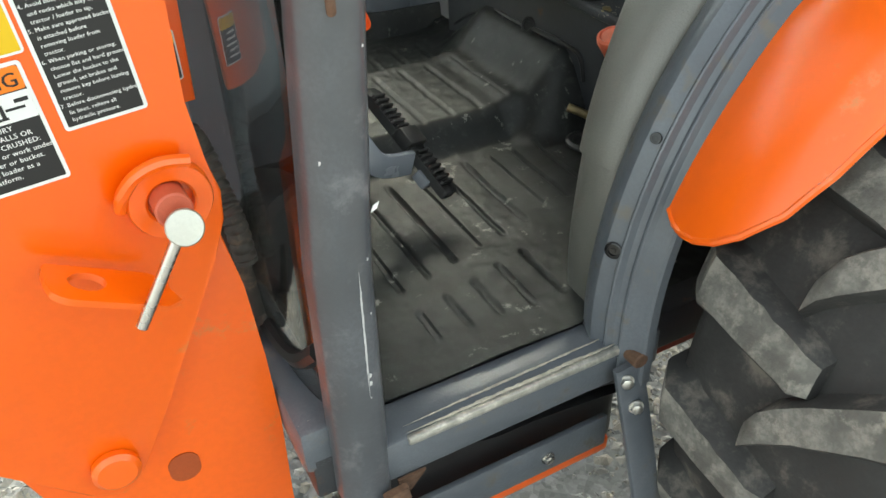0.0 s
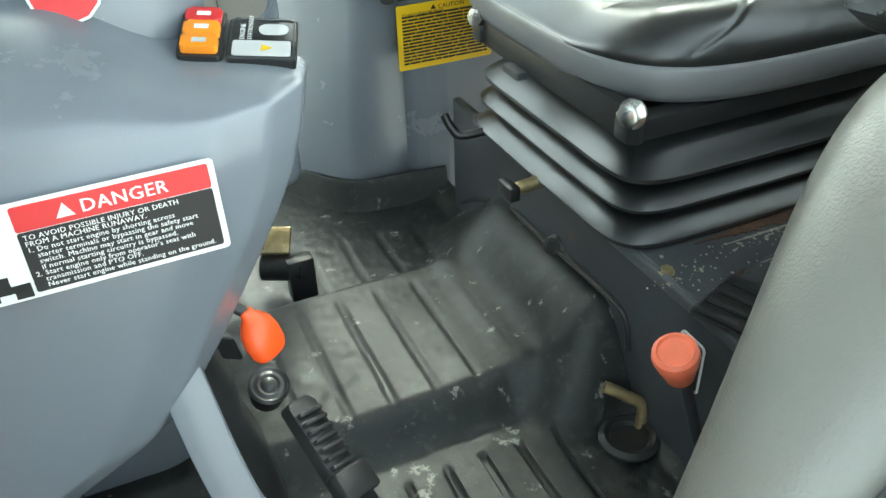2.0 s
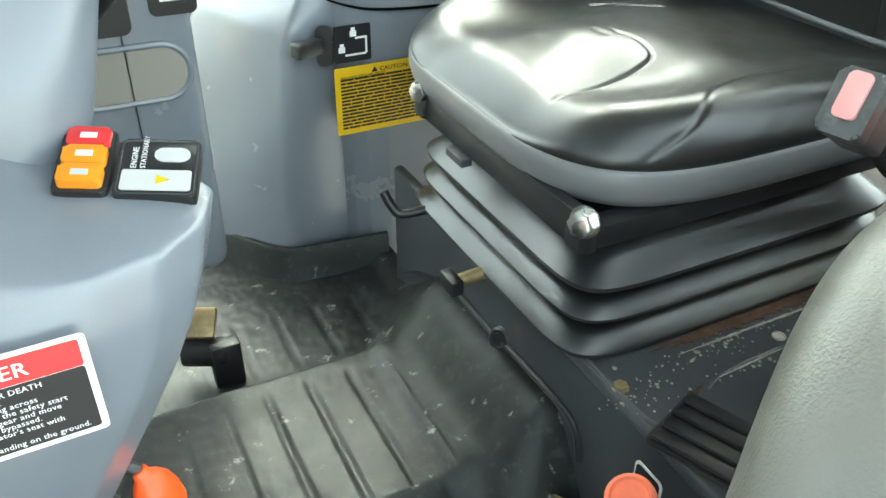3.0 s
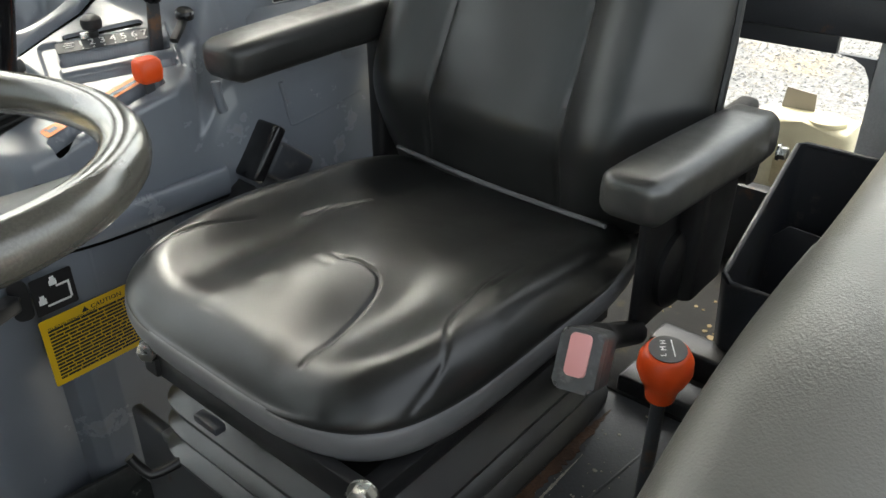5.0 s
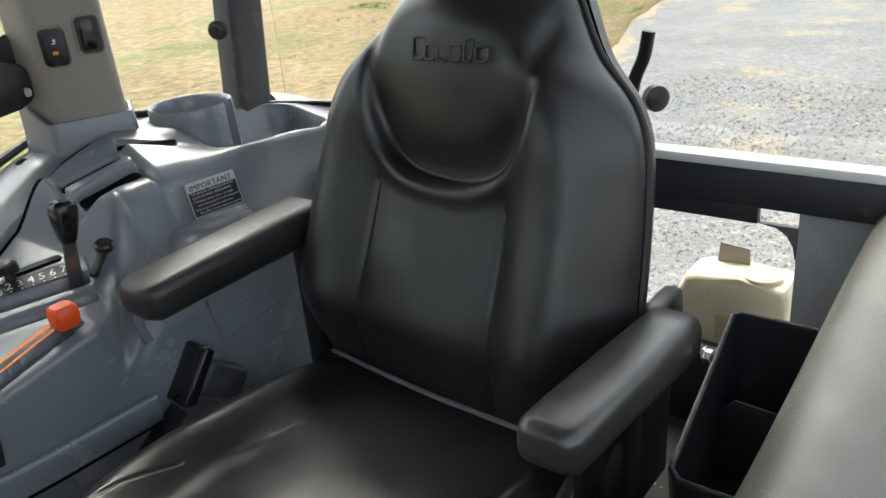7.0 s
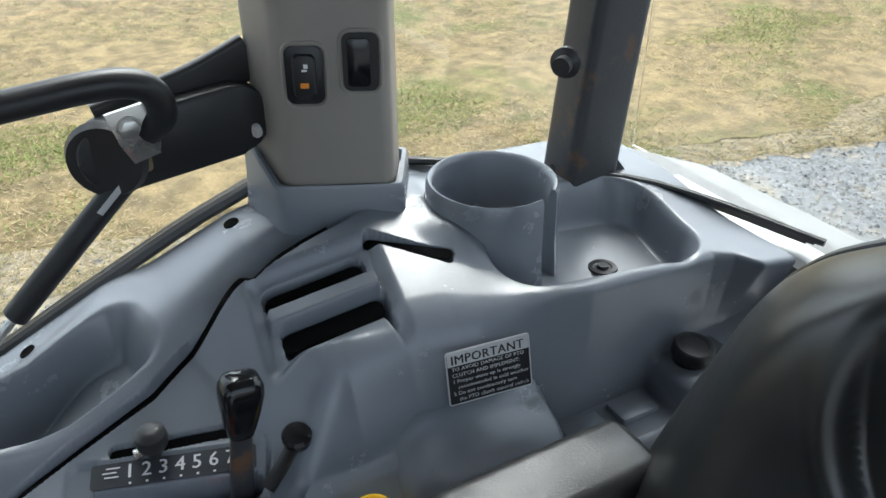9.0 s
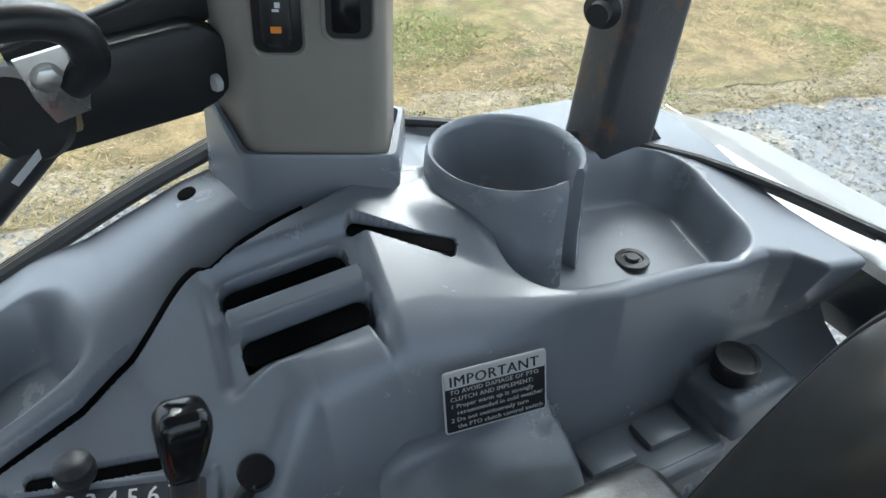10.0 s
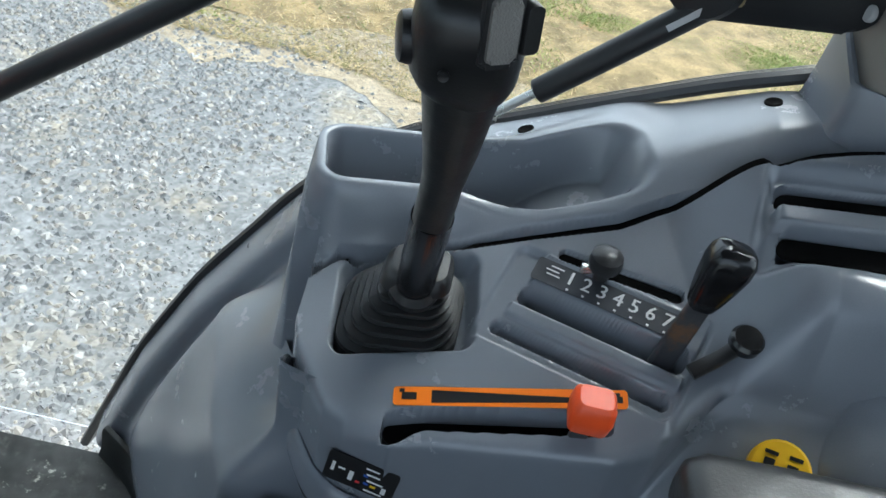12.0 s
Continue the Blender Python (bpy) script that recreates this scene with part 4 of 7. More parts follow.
plate = part("outer_plate", slab(outer, M_OUT @ Matrix.Translation((0, 0, -0.014)), 0.014, 0.002), ORANGE, loader)
part("lower_plate", slab(lower, M_LOW @ Matrix.Translation((0, 0, -0.016)), 0.016, 0.002), ORANGE, loader)
# The plate is not pierced; darker orange paints the hole's shade on it.
part("slot_shadow", slab(rrect(0.034, 0.042, 0.016), M_LOW @ Matrix.Translation((0.016, 0.585, 0.0)), 0.0015), mat("slot_orange_shade", (0.35, 0.06, 0.01), 0.6), loader, "darker orange slab painted as the shade in an oval hole")
part("boss", spin([(0.036, 0), (0.036, 0.010), (0.0345, 0.013), (0.0215, 0.0135), (0.0195, 0.012), (0.0195, 0.002), (0, 0.002)], (0.076, 0.7045, 0.940), (0, -1, 0), 40), ORANGE, loader, "welded ring boss")
part("weld_tab", tube([(0.036, 0.698, 0.942), (0.040, 0.693, 0.957), (0.054, 0.690, 0.973), (0.075, 0.690, 0.979), (0.098, 0.692, 0.974)], 0.006, 8), ORANGE, loader, "curved weld bead")
part("lower_bolt", spin([(0.024, 0), (0.024, 0.007), (0.019, 0.011), (0, 0.011)], (-0.045, 0.704, 0.655), (0, -1, 0), 32), ORANGE, loader)
part("pin", rod((0.074, 0.705, 0.941), (0.074, 0.662, 0.948), 0.0155, None, 28), mat("red_pin_end", (0.5, 0.1, 0.05), 0.5), loader, "red painted pin end")
pinh = part("pin_handle", spin([(0.0148, 0), (0.0155, 0.001), (0.0155, 0.007), (0.0145, 0.008), (0, 0.0083)], (0.0765, 0.648, 0.941), (-0.05, -0.92, 0.38), 32), mat("dull_zinc_disc", (0.5, 0.49, 0.44), 0.4, 1.0, vary=0.1, grain=250, bump=0.08), loader, "dull zinc pin disc")
part("pin_rod", rod((0.070, 0.65, 0.932), (0.021, 0.65, 0.855), 0.0052), STEEL, loader, "bright zinc locking rod")
TABM = plane_at((-0.036, 0.6925, 0.919), (0.087, 0, -0.046), (0.0, -0.98, -0.2))
tab = [(0.0, 0.0), (0.10, 0.0), (0.103, 0.02), (0.112, 0.030), (0.110, 0.038), (0.098, 0.041), (0.02, 0.041), (0.008, 0.036), (0.003, 0.024)]
side = [Vector((*p, 0)) for p in tab]
rim_pts = []
for i in range(36):
    w = 2 * math.pi * i / 36
    ray = Vector((math.cos(w), math.sin(w), 0))
    best = None
    for p, q in zip(side, side[1:] + side[:1]):
        e, o = q - p, p - Vector((0.035, 0.018, 0))
        den = ray.x * e.y - ray.y * e.x
        if abs(den) > 1e-9:
            d, k = (o.x * e.y - o.y * e.x) / den, (o.x * ray.y - o.y * ray.x) / den
            if d > 0 and -1e-6 <= k <= 1 + 1e-6 and (best is None or d < best):
                best = d
    rim_pts.append((0.035 + best * ray.x, 0.018 + best * ray.y))
hole = [(0.035 + 0.0155 * math.cos(2 * math.pi * i / 36), 0.018 + 0.0105 * math.sin(2 * math.pi * i / 36)) for i in range(36)]
rings = [[TABM @ Vector((x, y, z)) for x, y in o] for o, z in ((rim_pts, 0.0), (hole, 0.0), (hole, 0.007), (rim_pts, 0.007), (rim_pts, 0.0))]
bm = loft(rings, cap=False)
bmesh.ops.remove_doubles(bm, verts=bm.verts, dist=0.00001)
part("lock_bracket", bm, ORANGE, loader, "welded lock tab with oval hole")
# second mast plate with warning labels
M_IN = plane_at((0, 0.845, 0), (1, 0, 0), (0, 0, 1))
part("inner_plate", slab([(0.145, 1.5), (0.145, 1.10), (0.138, 0.955), (-0.05, 0.945), (-0.05, 1.5)], M_IN @ Matrix.Translation((0, 0, -0.012)), 0.012, 0.002), ORANGE, loader)
part("cross_tube", rod((-0.12, 0.72, 1.2), (-0.12, 2.0, 1.2), 0.05), ORANGE, loader)


def decal(parent, m, w, h, ground_mat, border=0.0, border_mat=None, name="decal", label="", r=0.003):
    """A thin stuck-on label, with a border where it has one."""
    base = part(name, slab(rrect(w, h, r, 3), m, 0.0007), border_mat or ground_mat, parent, label)
    if border:
        part("field", slab(rrect(w - 2 * border, h - 2 * border, max(0.001, r - border), 3), m @ Matrix.Translation((0, 0, 0.0007)), 0.0003), ground_mat, base)
    return base


# operating rules label, with its readable lines
m = plane_at((0.043, 0.7045, 1.095), (1, 0, 0.07), (-0.07, 0, 1))
lab = decal(loader, m, 0.064, 0.15, LABELBLACK, 0.003, LABELWHITE, label="black safety rules label with white border")
RULES = ["1. Read all safety", "   in the Operator's Manual.", "2. Operate the loader from", "   tractor seat only.", "3. Keep children, others and", "   livestock away when operat-", "   ing loader and tractor.", "4. Avoid holes, loose ground,", "   and rocks which may cause", "   tractor / loader to tip.", "5. Make sure approved bucket", "   is attached before", "   removing loader from", "   tractor.", "6. When parking or storing,", "   choose flat and hard ground.", "   Lower the bucket to the", "   ground, set brakes and", "   remove key before leaving", "   tractor.", "7. Before disconnecting hydrau-", "   lic lines, relieve all", "   hydraulic pressure."]
lettering([(t, -0.0285, 0.064 - 0.006 * i, 0.0044) for i, t in enumerate(RULES)], m, LABELWHITE, lab, lift=0.0012)
m = plane_at((-0.039, 0.7045, 1.028), (1, 0, 0.07), (-0.07, 0, 1))
lab = decal(loader, m, 0.09, 0.1, LABELBLACK, 0.003, LABELWHITE, label="warning label with orange heading and white pictogram")
part("heading", slab(rrect(0.084, 0.018, 0.002, 2), m @ Matrix.Translation((0, 0.038, 0.001)), 0.0004), LABELORANGE, lab)
part("picture_field", slab(rrect(0.084, 0.022, 0.001, 2), m @ Matrix.Translation((0, 0.017, 0.001)), 0.0004), LABELWHITE, lab)
lettering([("WARNING", -0.040, 0.032, 0.0155)], m, LABELBLACK, lab, lift=0.0016)
lettering([(t, -0.012 - 0.018 * (i == 0) , 0.0 - 0.0066 * i, 0.0058) for i, t in enumerate(["TO AVOID INJURY", "FROM FALLS OR", "BEING CRUSHED:", " stand or work under", " loader or bucket.", " use loader as a", " platform."])], m, LABELWHITE, lab, lift=0.0012)
bars([(0.01, 0.009, 0.012, 0.002), (0.018, 0.011, 0.003, 0.01), (0.022, 0.015, 0.014, 0.002), (0.03, 0.02, 0.01, 0.003)], m, LABELBLACK, lab, "pictogram", 0.0015)
m = plane_at((-0.031, 0.7045, 1.11), (1, 0, 0.07), (-0.07, 0, 1))
lab = decal(loader, m, 0.075, 0.055, LABELYELLOW, 0.002, LABELWHITE, label="yellow caution label with black print")
bars([(-0.03, 0.015 - 0.008 * i, 0.05 + 0.008 * (i % 2), 0.003) for i in range(5)], m, LABELBLACK, lab, lift=0.0012)
# labels on the inner plate
m = plane_at((0.105, 0.8445, 1.075), (1, 0, 0), (0, 0, 1))
lab = decal(loader, m, 0.04, 0.058, LABELYELLOW, label="yellow crush hazard label with black pictograms")
bars([(-0.012, 0.006, 0.024, 0.003), (-0.008, 0.01, 0.016, 0.008), (-0.013, -0.012, 0.026, 0.005), (-0.004, -0.024, 0.009, 0.012)], m, LABELBLACK, lab, "pictogram", 0.0009)
m = plane_at((0.112, 0.8445, 1.005), (1, 0, 0), (0, 0, 1))
lab = decal(loader, m, 0.04, 0.05, LABELBLACK, 0.0015, LABELWHITE, label="black and yellow hot exhaust label")
part("heading", slab(rrect(0.037, 0.012, 0.001, 2), m @ Matrix.Translation((0, 0.0175, 0.001)), 0.0004), LABELYELLOW, lab)
bars([(-0.015, 0.006 - 0.006 * i, 0.022 + 0.006 * ((i * 7) % 3) / 2, 0.0022) for i in range(5)], m, LABELWHITE, lab, lift=0.0012)
# hydraulic hoses behind the mast
HOSE = mat("dusty_ribbed_hose", (0.055, 0.05, 0.044), 0.6, vary=0.3, scale=20, grain=200, bump=0.2, dirt=((0.15, 0.12, 0.09), 0.3, 30))
for i, pts in enumerate((((0.10, 0.90, 1.0), (0.115, 0.9, 0.9), (0.12, 0.88, 0.82), (0.145, 0.86, 0.74), (0.15, 0.84, 0.66)), ((0.09, 0.93, 0.98), (0.10, 0.92, 0.86), (0.13, 0.9, 0.78), (0.14, 0.88, 0.70)), ((0.05, 0.88, 0.70), (0.1, 0.86, 0.665), (0.14, 0.83, 0.66)), ((0.09, 0.87, 0.955), (0.121, 0.85, 0.923), (0.132, 0.85, 0.893), (0.138, 0.83, 0.853), (0.142, 0.81, 0.825), (0.143, 0.80, 0.78)))):
    path = catmull(pts, 14)
    solo("hydraulic_hose", sweep(path, circle(0.013, 10), scale=[1 + 0.1 * math.sin(k * 2.1) for k in range(len(path))]), HOSE, "black ribbed hydraulic hose beside the loader mast", "hose", "loader hoses")
solo("engine_side", box(-0.6, 0.11, 1.05, 1.67, 0.45, 1.05, 0.05, 4), DARKMETAL, "dark engine side below the bonnet", "engine")
solo("bonnet", box(-0.9, 0.10, 1.02, 1.70, 1.05, 1.22, 0.06, 5), ORANGE, "orange engine bonnet in front of the windscreen", "bonnet")

# ---- seat stand and seat ----
STANDPAINT = mat("chipped_dark_floor_paint", (0.06, 0.063, 0.068), 0.38, vary=0.25, grain=300, bump=0.15, dirt=((0.09, 0.07, 0.05), 0.16, 15), wear=((0.22, 0.18, 0.12), 0.3, 60))
stand = thing("seat_stand", (1.2, 1.3, 0.6), "dark painted steel seat stand with chipped and rusty paint", "seat stand")
part("front_plate", box(0.822, 0.838, 0.92, 1.612, 0.59, 0.829, 0.006, 3), DARKMETAL, stand)
part("top_plate", box(0.818, 1.45, 0.88, 1.53, 0.818, 0.835, 0.005, 3), STANDPAINT, stand)
rng = random.Random(17)
part("rust_patch", slab(ragged(0.34, 0.012, rng, 70), plane_at((0.885, 1.104, 0.8355), (1, 0.0, 0), (0, 1, 0)), 0.0008), RUST, stand, "strip of bare rust along the bellows")
part("bare_scrape", slab(ragged(0.22, 0.0022, rng, 60), plane_at((0.91, 1.088, 0.8357), (1, 0.0, 0), (0, 1, 0)), 0.0006), CREAM, stand, "scraped bare paint")
part("bare_scrape", slab(ragged(0.13, 0.0016, rng, 50), plane_at((0.92, 1.043, 0.8357), (1, 0.06, 0), (0, 1, 0)), 0.0006), CREAM, stand)
bm = bmesh.new()
for _ in range(190):
    g = rng.choice(((0.94, 1.081, 0.025, 0.007), (1.0, 1.086, 0.09, 0.005), (0.98, 1.043, 0.05, 0.004), (0.84, 1.055, 0.02, 0.012), (1.1, 1.06, 0.1, 0.02)))
    r = 0.0006 + 0.0022 * rng.random() ** 3
    slab([(r * (0.6 + 0.7 * rng.random()) * math.cos(t), r * (0.6 + 0.7 * rng.random()) * math.sin(t)) for t in (0, 1, 2, 3.2, 4.1, 5.2)], Matrix.Translation((rng.gauss(g[0], g[2]), min(1.10, rng.gauss(g[1], g[3])), 0.8352)), 0.0007, bm=bm)
tagged(part("paint_chips", bm, CREAM, None, "small pale paint chips on the seat stand"), "", "paint chips", kind="stuff")
part("rear_floor", box(1.262, 1.705, 0.9, 1.70, 0.819, 0.8385, 0.002), mat("matt_black_floor_rubber", (0.016, 0.016, 0.016), 0.8, vary=0.3, scale=14, grain=300, bump=0.3, dirt=((0.07, 0.06, 0.045), 0.3, 30)), stand)
COVER = plane_at((0.861, 0.977, 0.8355), (0.936, 0.352, 0), (-0.352, 0.936, 0))
part("slot_cover", slab(rrect(0.085, 0.10, 0.004), COVER, 0.003), RUBBER, stand, "black rubber slot cover")
for i in range(4):
    part("cover_rib", box(-0.038 + 0.0205 * i, -0.024 + 0.0205 * i, -0.046, 0.046, 0.003, 0.0085, 0.002, 2, m=COVER), RUBBER, stand)
part("cover_edge", slab(ragged(0.10, 0.005, rng, 40), plane_at((0.813, 1.0085, 0.8356), (0.936, 0.352, 0), (-0.352, 0.936, 0)), 0.0012), RUST, stand, "rusty rim of the slot")
part("plate_seam", tube([(0.904, 1.036, 0.834), (0.93, 1.046, 0.835), (0.98, 1.05, 0.835), (1.044, 1.048, 0.835), (1.2, 1.03, 0.834)], 0.0022, 8), STANDPAINT, stand, "pressed ridge in the plate")
part("front_ridge", tube([(0.823, 1.30, 0.833), (0.823, 1.10, 0.8345), (0.823, 1.04, 0.8345), (0.828, 1.018, 0.8345), (0.84, 1.014, 0.8345)], 0.003, 8), STANDPAINT, stand, "pressed ridge along the front edge")
part("washer_ring", spin([(0.0075, 0), (0.0075, 0.0016), (0.0065, 0.002), (0.0052, 0.002), (0.0048, 0.0003), (0, 0.0003)], (1.028, 1.065, 0.835), (0, 0, 1), 20), CREAM, stand, "bare metal screw ring")
for x0, y0, z1 in ((1.265, 0.93, 0.862), (1.35, 0.95, 0.88)):
    part("seat_belt_bracket", box(x0, x0 + 0.05, y0, 1.12, 0.834, z1, 0.006, 3), BLACK, stand)
part("mat_lip", tube([(0.823, 1.58, 0.655), (0.821, 1.52, 0.692), (0.820, 1.42, 0.733), (0.819, 1.32, 0.739), (0.819, 1.25, 0.745), (0.819, 1.15, 0.748), (0.820, 1.122, 0.735), (0.821, 1.112, 0.70)], 0.0042, 8), RUBBER, stand, "rubber lip of the mat along the plate")
part("stand_bolt", hexbolt((0.828, 1.075, 0.835), (0, 0, 1), 0.007, 0.005), BRASS, stand)

seat = thing("operator_seat", (1.1, SEAT_Y, 0.81), "black vinyl suspension seat with armrests and bellows base", "seat")


def outline(hx, hy, r, n=48, fat=3.2):
    """A rounded box outline, as points round the origin."""
    out = []
    for i in range(n):
        t = 2 * math.pi * i / n
        c, s = math.cos(t), math.sin(t)
        out.append((hx * math.copysign(abs(c) ** (2 / fat), c), hy * math.copysign(abs(s) ** (2 / fat), s)))
    return out


# bellows: three folds
loops = []
for z, g in ((0.834, -0.01), (0.836, 0.014), (0.840, 0.021), (0.845, 0.0215), (0.849, 0.018), (0.862, 0.000), (0.870, -0.014), (0.872, -0.022), (0.874, -0.010), (0.877, 0.010), (0.880, 0.0155), (0.884, 0.016), (0.888, 0.012), (0.900, -0.004), (0.906, -0.022), (0.908, -0.010), (0.911, 0.006), (0.914, 0.012), (0.919, 0.012), (0.924, 0.006), (0.945, -0.020), (0.975, -0.052)):
    loops.append([(1.032 + x, 1.312 + y, z) for x, y in outline(0.214 + g, 0.182 + g, 0.03, 64, 9)])
part("bellows", loft(loops), mat("shiny_bellows_rubber", (0.011, 0.012, 0.0125), 0.34, vary=0.12, scale=4, grain=500, bump=0.0, spec=0.9), seat, "glossy black rubber bellows", angle=40)
part("slide_rail", box(0.80, 1.24, 1.13, 1.155, 0.965, 0.99, 0.003), BLACK, seat)
part("slide_rail", box(0.80, 1.24, 1.465, 1.49, 0.965, 0.99, 0.003), BLACK, seat)
part("front_bar", box(0.806, 0.822, 1.13, 1.49, 0.962, 1.0, 0.003), BLACK, seat)
part("catch_plate", box(0.786, 0.80, 1.335, 1.375, 0.962, 0.972, 0.002), DARKPLASTIC, seat, "grey catch plate")
for p in ((0.808, 1.134, 0.998), (0.81, 1.482, 0.996)):
    part("seat_bolt", hexbolt(p, (-0.9, -0.4, 0.1), 0.0125, 0.014), STEEL, seat, "bright hex bolt head")
part("weight_pin", rod((0.83, 1.300, 0.842), (0.760, 1.303, 0.834), 0.0085), BRASS, seat, "worn brass adjuster pin")
part("pin_clip", box(0.752, 0.768, 1.286, 1.320, 0.826, 0.846, 0.003), BLACK, seat)
part("height_knob", spin([(0.014, 0), (0.0165, 0.003), (0.0165, 0.014), (0.0135, 0.017), (0.009, 0.017), (0.008, 0.015), (0, 0.015)], (0.828, 1.285, 0.742), (-1, -0.35, 0.35), 24), BLACK, seat, "round black height knob")
part("slide_lever", tube([(0.753, 1.484, 0.866), (0.760, 1.474, 0.848), (0.773, 1.464, 0.838), (0.83, 1.45, 0.846)], 0.0065), BLACK, seat)

# cushion: black top over a grey shell
CX, HX, HY = 1.09, 0.287, 0.243


STITCHES = [[(p.x, p.y) for p in catmull([Vector((*q, 0)) for q in line], 4)] for line in (
    ((0.84, 1.40), (0.883, 1.389), (0.939, 1.371), (0.985, 1.354), (1.003, 1.325), (0.99, 1.287), (0.91, 1.26), (0.84, 1.247)),
    ((1.06, 1.19), (0.978, 1.172), (0.924, 1.138), (0.86, 1.135)), ((1.06, 1.178), (1.04, 1.15), (0.992, 1.095)),
    ((1.055, 1.486), (1.10, 1.472), (1.15, 1.460)), ((1.0, 1.52), (0.93, 1.545), (0.86, 1.55)))]


def cushion_top(x, y):
    """Height of the cushion: waterfall front, side bolsters, thigh hollows."""
    u, v = (x - CX) / HX, (y - SEAT_Y) / HY
    z = 1.072 + 0.018 * sm(0.35, 0.95, abs(v)) - 0.026 * sm(-0.3, 0.95, u)
    z += 0.012 * math.exp(-((u + 0.45) / 0.4) ** 2) * math.exp(-(v / 0.28) ** 2)
    z -= 0.012 * math.exp(-((u + 0.5) / 0.35) ** 2) * math.exp(-((abs(v) - 0.5) / 0.2) ** 2)
    for line in STITCHES:
        d = off_line(x, y, line)
        if d < 0.06:
            z += 0.0006 * math.exp(-(d / 0.02) ** 2) - 0.0026 * math.exp(-(d / 0.0022) ** 2)
    z += 0.003 * noise.noise((x * 6, y * 7, 7)) + 0.00008 * noise.noise((x * 30, y * 30, 9))
    return z


bm = bmesh.new()
N, RINGS = 400, 150
rows = []
for k in range(RINGS + 1):
    t = k / RINGS
    ring = []
    for x, y in outline(1, 1, 0, N, 4.2):
        if t < 0.22:
            s, q = 1.0, t / 0.22
            px, py = CX + HX * x * (1 + 0.015 * math.sin(math.pi * q)), SEAT_Y + HY * y * (1 + 0.015 * math.sin(math.pi * q))
            z = lerp(1.028, cushion_top(px, py) - 0.036, q)
        else:
            q = (t - 0.22) / 0.78
            s = math.cos(min(1, q * 2.6) * 0.0) * (1 - q) if q > 0 else 1
            s = (1 - q) ** 0.9
            px, py = CX + HX * x * s, SEAT_Y + HY * y * s
            z = cushion_top(px, py) - 0.036 * max(0, (s - 0.80) / 0.2) ** 2.4
        ring.append(bm.verts.new((px, py, z)) if t < 1 else None)
    if t < 1:
        rows.append(ring)
for a, b in zip(rows, rows[1:]):
    for i in range(N):
        j = (i + 1) % N
        bm.faces.new((a[i], a[j], b[j], b[i]))
c = bm.verts.new((CX, SEAT_Y, cushion_top(CX, SEAT_Y)))
for i in range(N):
    bm.faces.new((rows[-1][i], rows[-1][(i + 1) % N], c))
part("cushion", bm, VINYL, seat, angle=80)
loops = [[(CX + x * s, SEAT_Y + y * s, z) for x, y in outline(HX + 0.006, HY + 0.006, 0, 96, 4.2)] for z, s in ((0.990, 0.93), (0.994, 0.97), (1.004, 0.99), (1.018, 1.0), (1.030, 1.0), (1.034, 0.992), (1.034, 0.97))]
SHELL = mat("satin_grey_seat_shell", (0.16, 0.16, 0.165), 0.4, vary=0.06, grain=700, bump=0.05)
part("seat_shell", loft(loops), SHELL, seat, "satin grey plastic shell", angle=70)

# backrest: leaning back, shield shape with side bolsters
B0 = Vector((1.317, SEAT_Y + 0.020, 1.03))
B_UP = Vector((0.311, -0.054, 0.972)).normalized()
B_SIDE = Vector((0, B_UP.z, -B_UP.y)).normalized()
B_N = B_UP.cross(B_SIDE)


def back_half(h):
    """Half width of the backrest at a height along it."""
    return flow([(0.0, 0.200), (0.06, 0.255), (0.14, 0.276), (0.24, 0.270), (0.34, 0.257), (0.41, 0.242), (0.455, 0.216), (0.50, 0.168), (0.545, 0.138), (0.572, 0.122), (0.588, 0.104), (0.598, 0.076), (0.604, 0.036)], h)


def back_front(h, v):
    """How far the padded face stands out at a height and across (v from -1 to 1)."""
    d = 0.082 * lerp(0.4, 1.0, sm(0.0, 0.13, h)) * math.sqrt(max(0, 1 - abs(v) ** 2.3))
    d += 0.040 * math.exp(-((abs(v) - 0.70) / 0.22) ** 2) * (1 - sm(0.36, 0.58, h)) * sm(-0.05, 0.15, h)
    d += 0.024 * sm(0.32, 0.54, h) * (1 - abs(v) ** 2)
    d += 0.01 * math.exp(-((h - 0.12) / 0.1) ** 2) * (1 - v * v)
    w = v * back_half(h) + 0.002
    oval = (abs(w / 0.126) ** 2.7 + abs((h - 0.486) / (0.165 if h < 0.486 else 0.3)) ** 2.7) ** (1 / 2.7)
    fade = 1 - sm(0.38, 0.47, h)
    d -= 0.020 * math.exp(-(max(0.0, 0.98 - oval) / 0.26) ** 2) * (1 - sm(0.98, 1.05, oval)) * fade
    d -= 0.006 * math.exp(-((oval - 0.98) / 0.10) ** 2) * (1 - fade) * (1 - sm(0.52, 0.58, h))
    d -= 0.003 * math.exp(-((oval - 1.0) / 0.018) ** 2) * fade
    d += 0.006 * math.exp(-((oval - 1.10) / 0.07) ** 2) * fade
    for s in (-1, 1):
        line = s * lerp(0.118, 0.105, h / 0.3)
        d -= 0.006 * math.exp(-((w - line) / 0.022) ** 2) * (1 - sm(0.28, 0.36, h)) * sm(0.0, 0.08, h)
        d -= 0.005 * math.exp(-((w - line) / 0.004) ** 2) * (1 - sm(0.30, 0.34, h)) * sm(0.0, 0.05, h)
        d -= 0.003 * math.exp(-((w - s * 0.17) / 0.02) ** 2) * math.exp(-((h - 0.3) / 0.12) ** 2)
    d += 0.0022 * noise.noise((w * 14, h * 7, 3)) + 0.00012 * noise.noise((w * 45, h * 20, 5))
    return d


def back_curve(h):
    return 0.05 * sm(0.30, 0.6, h)


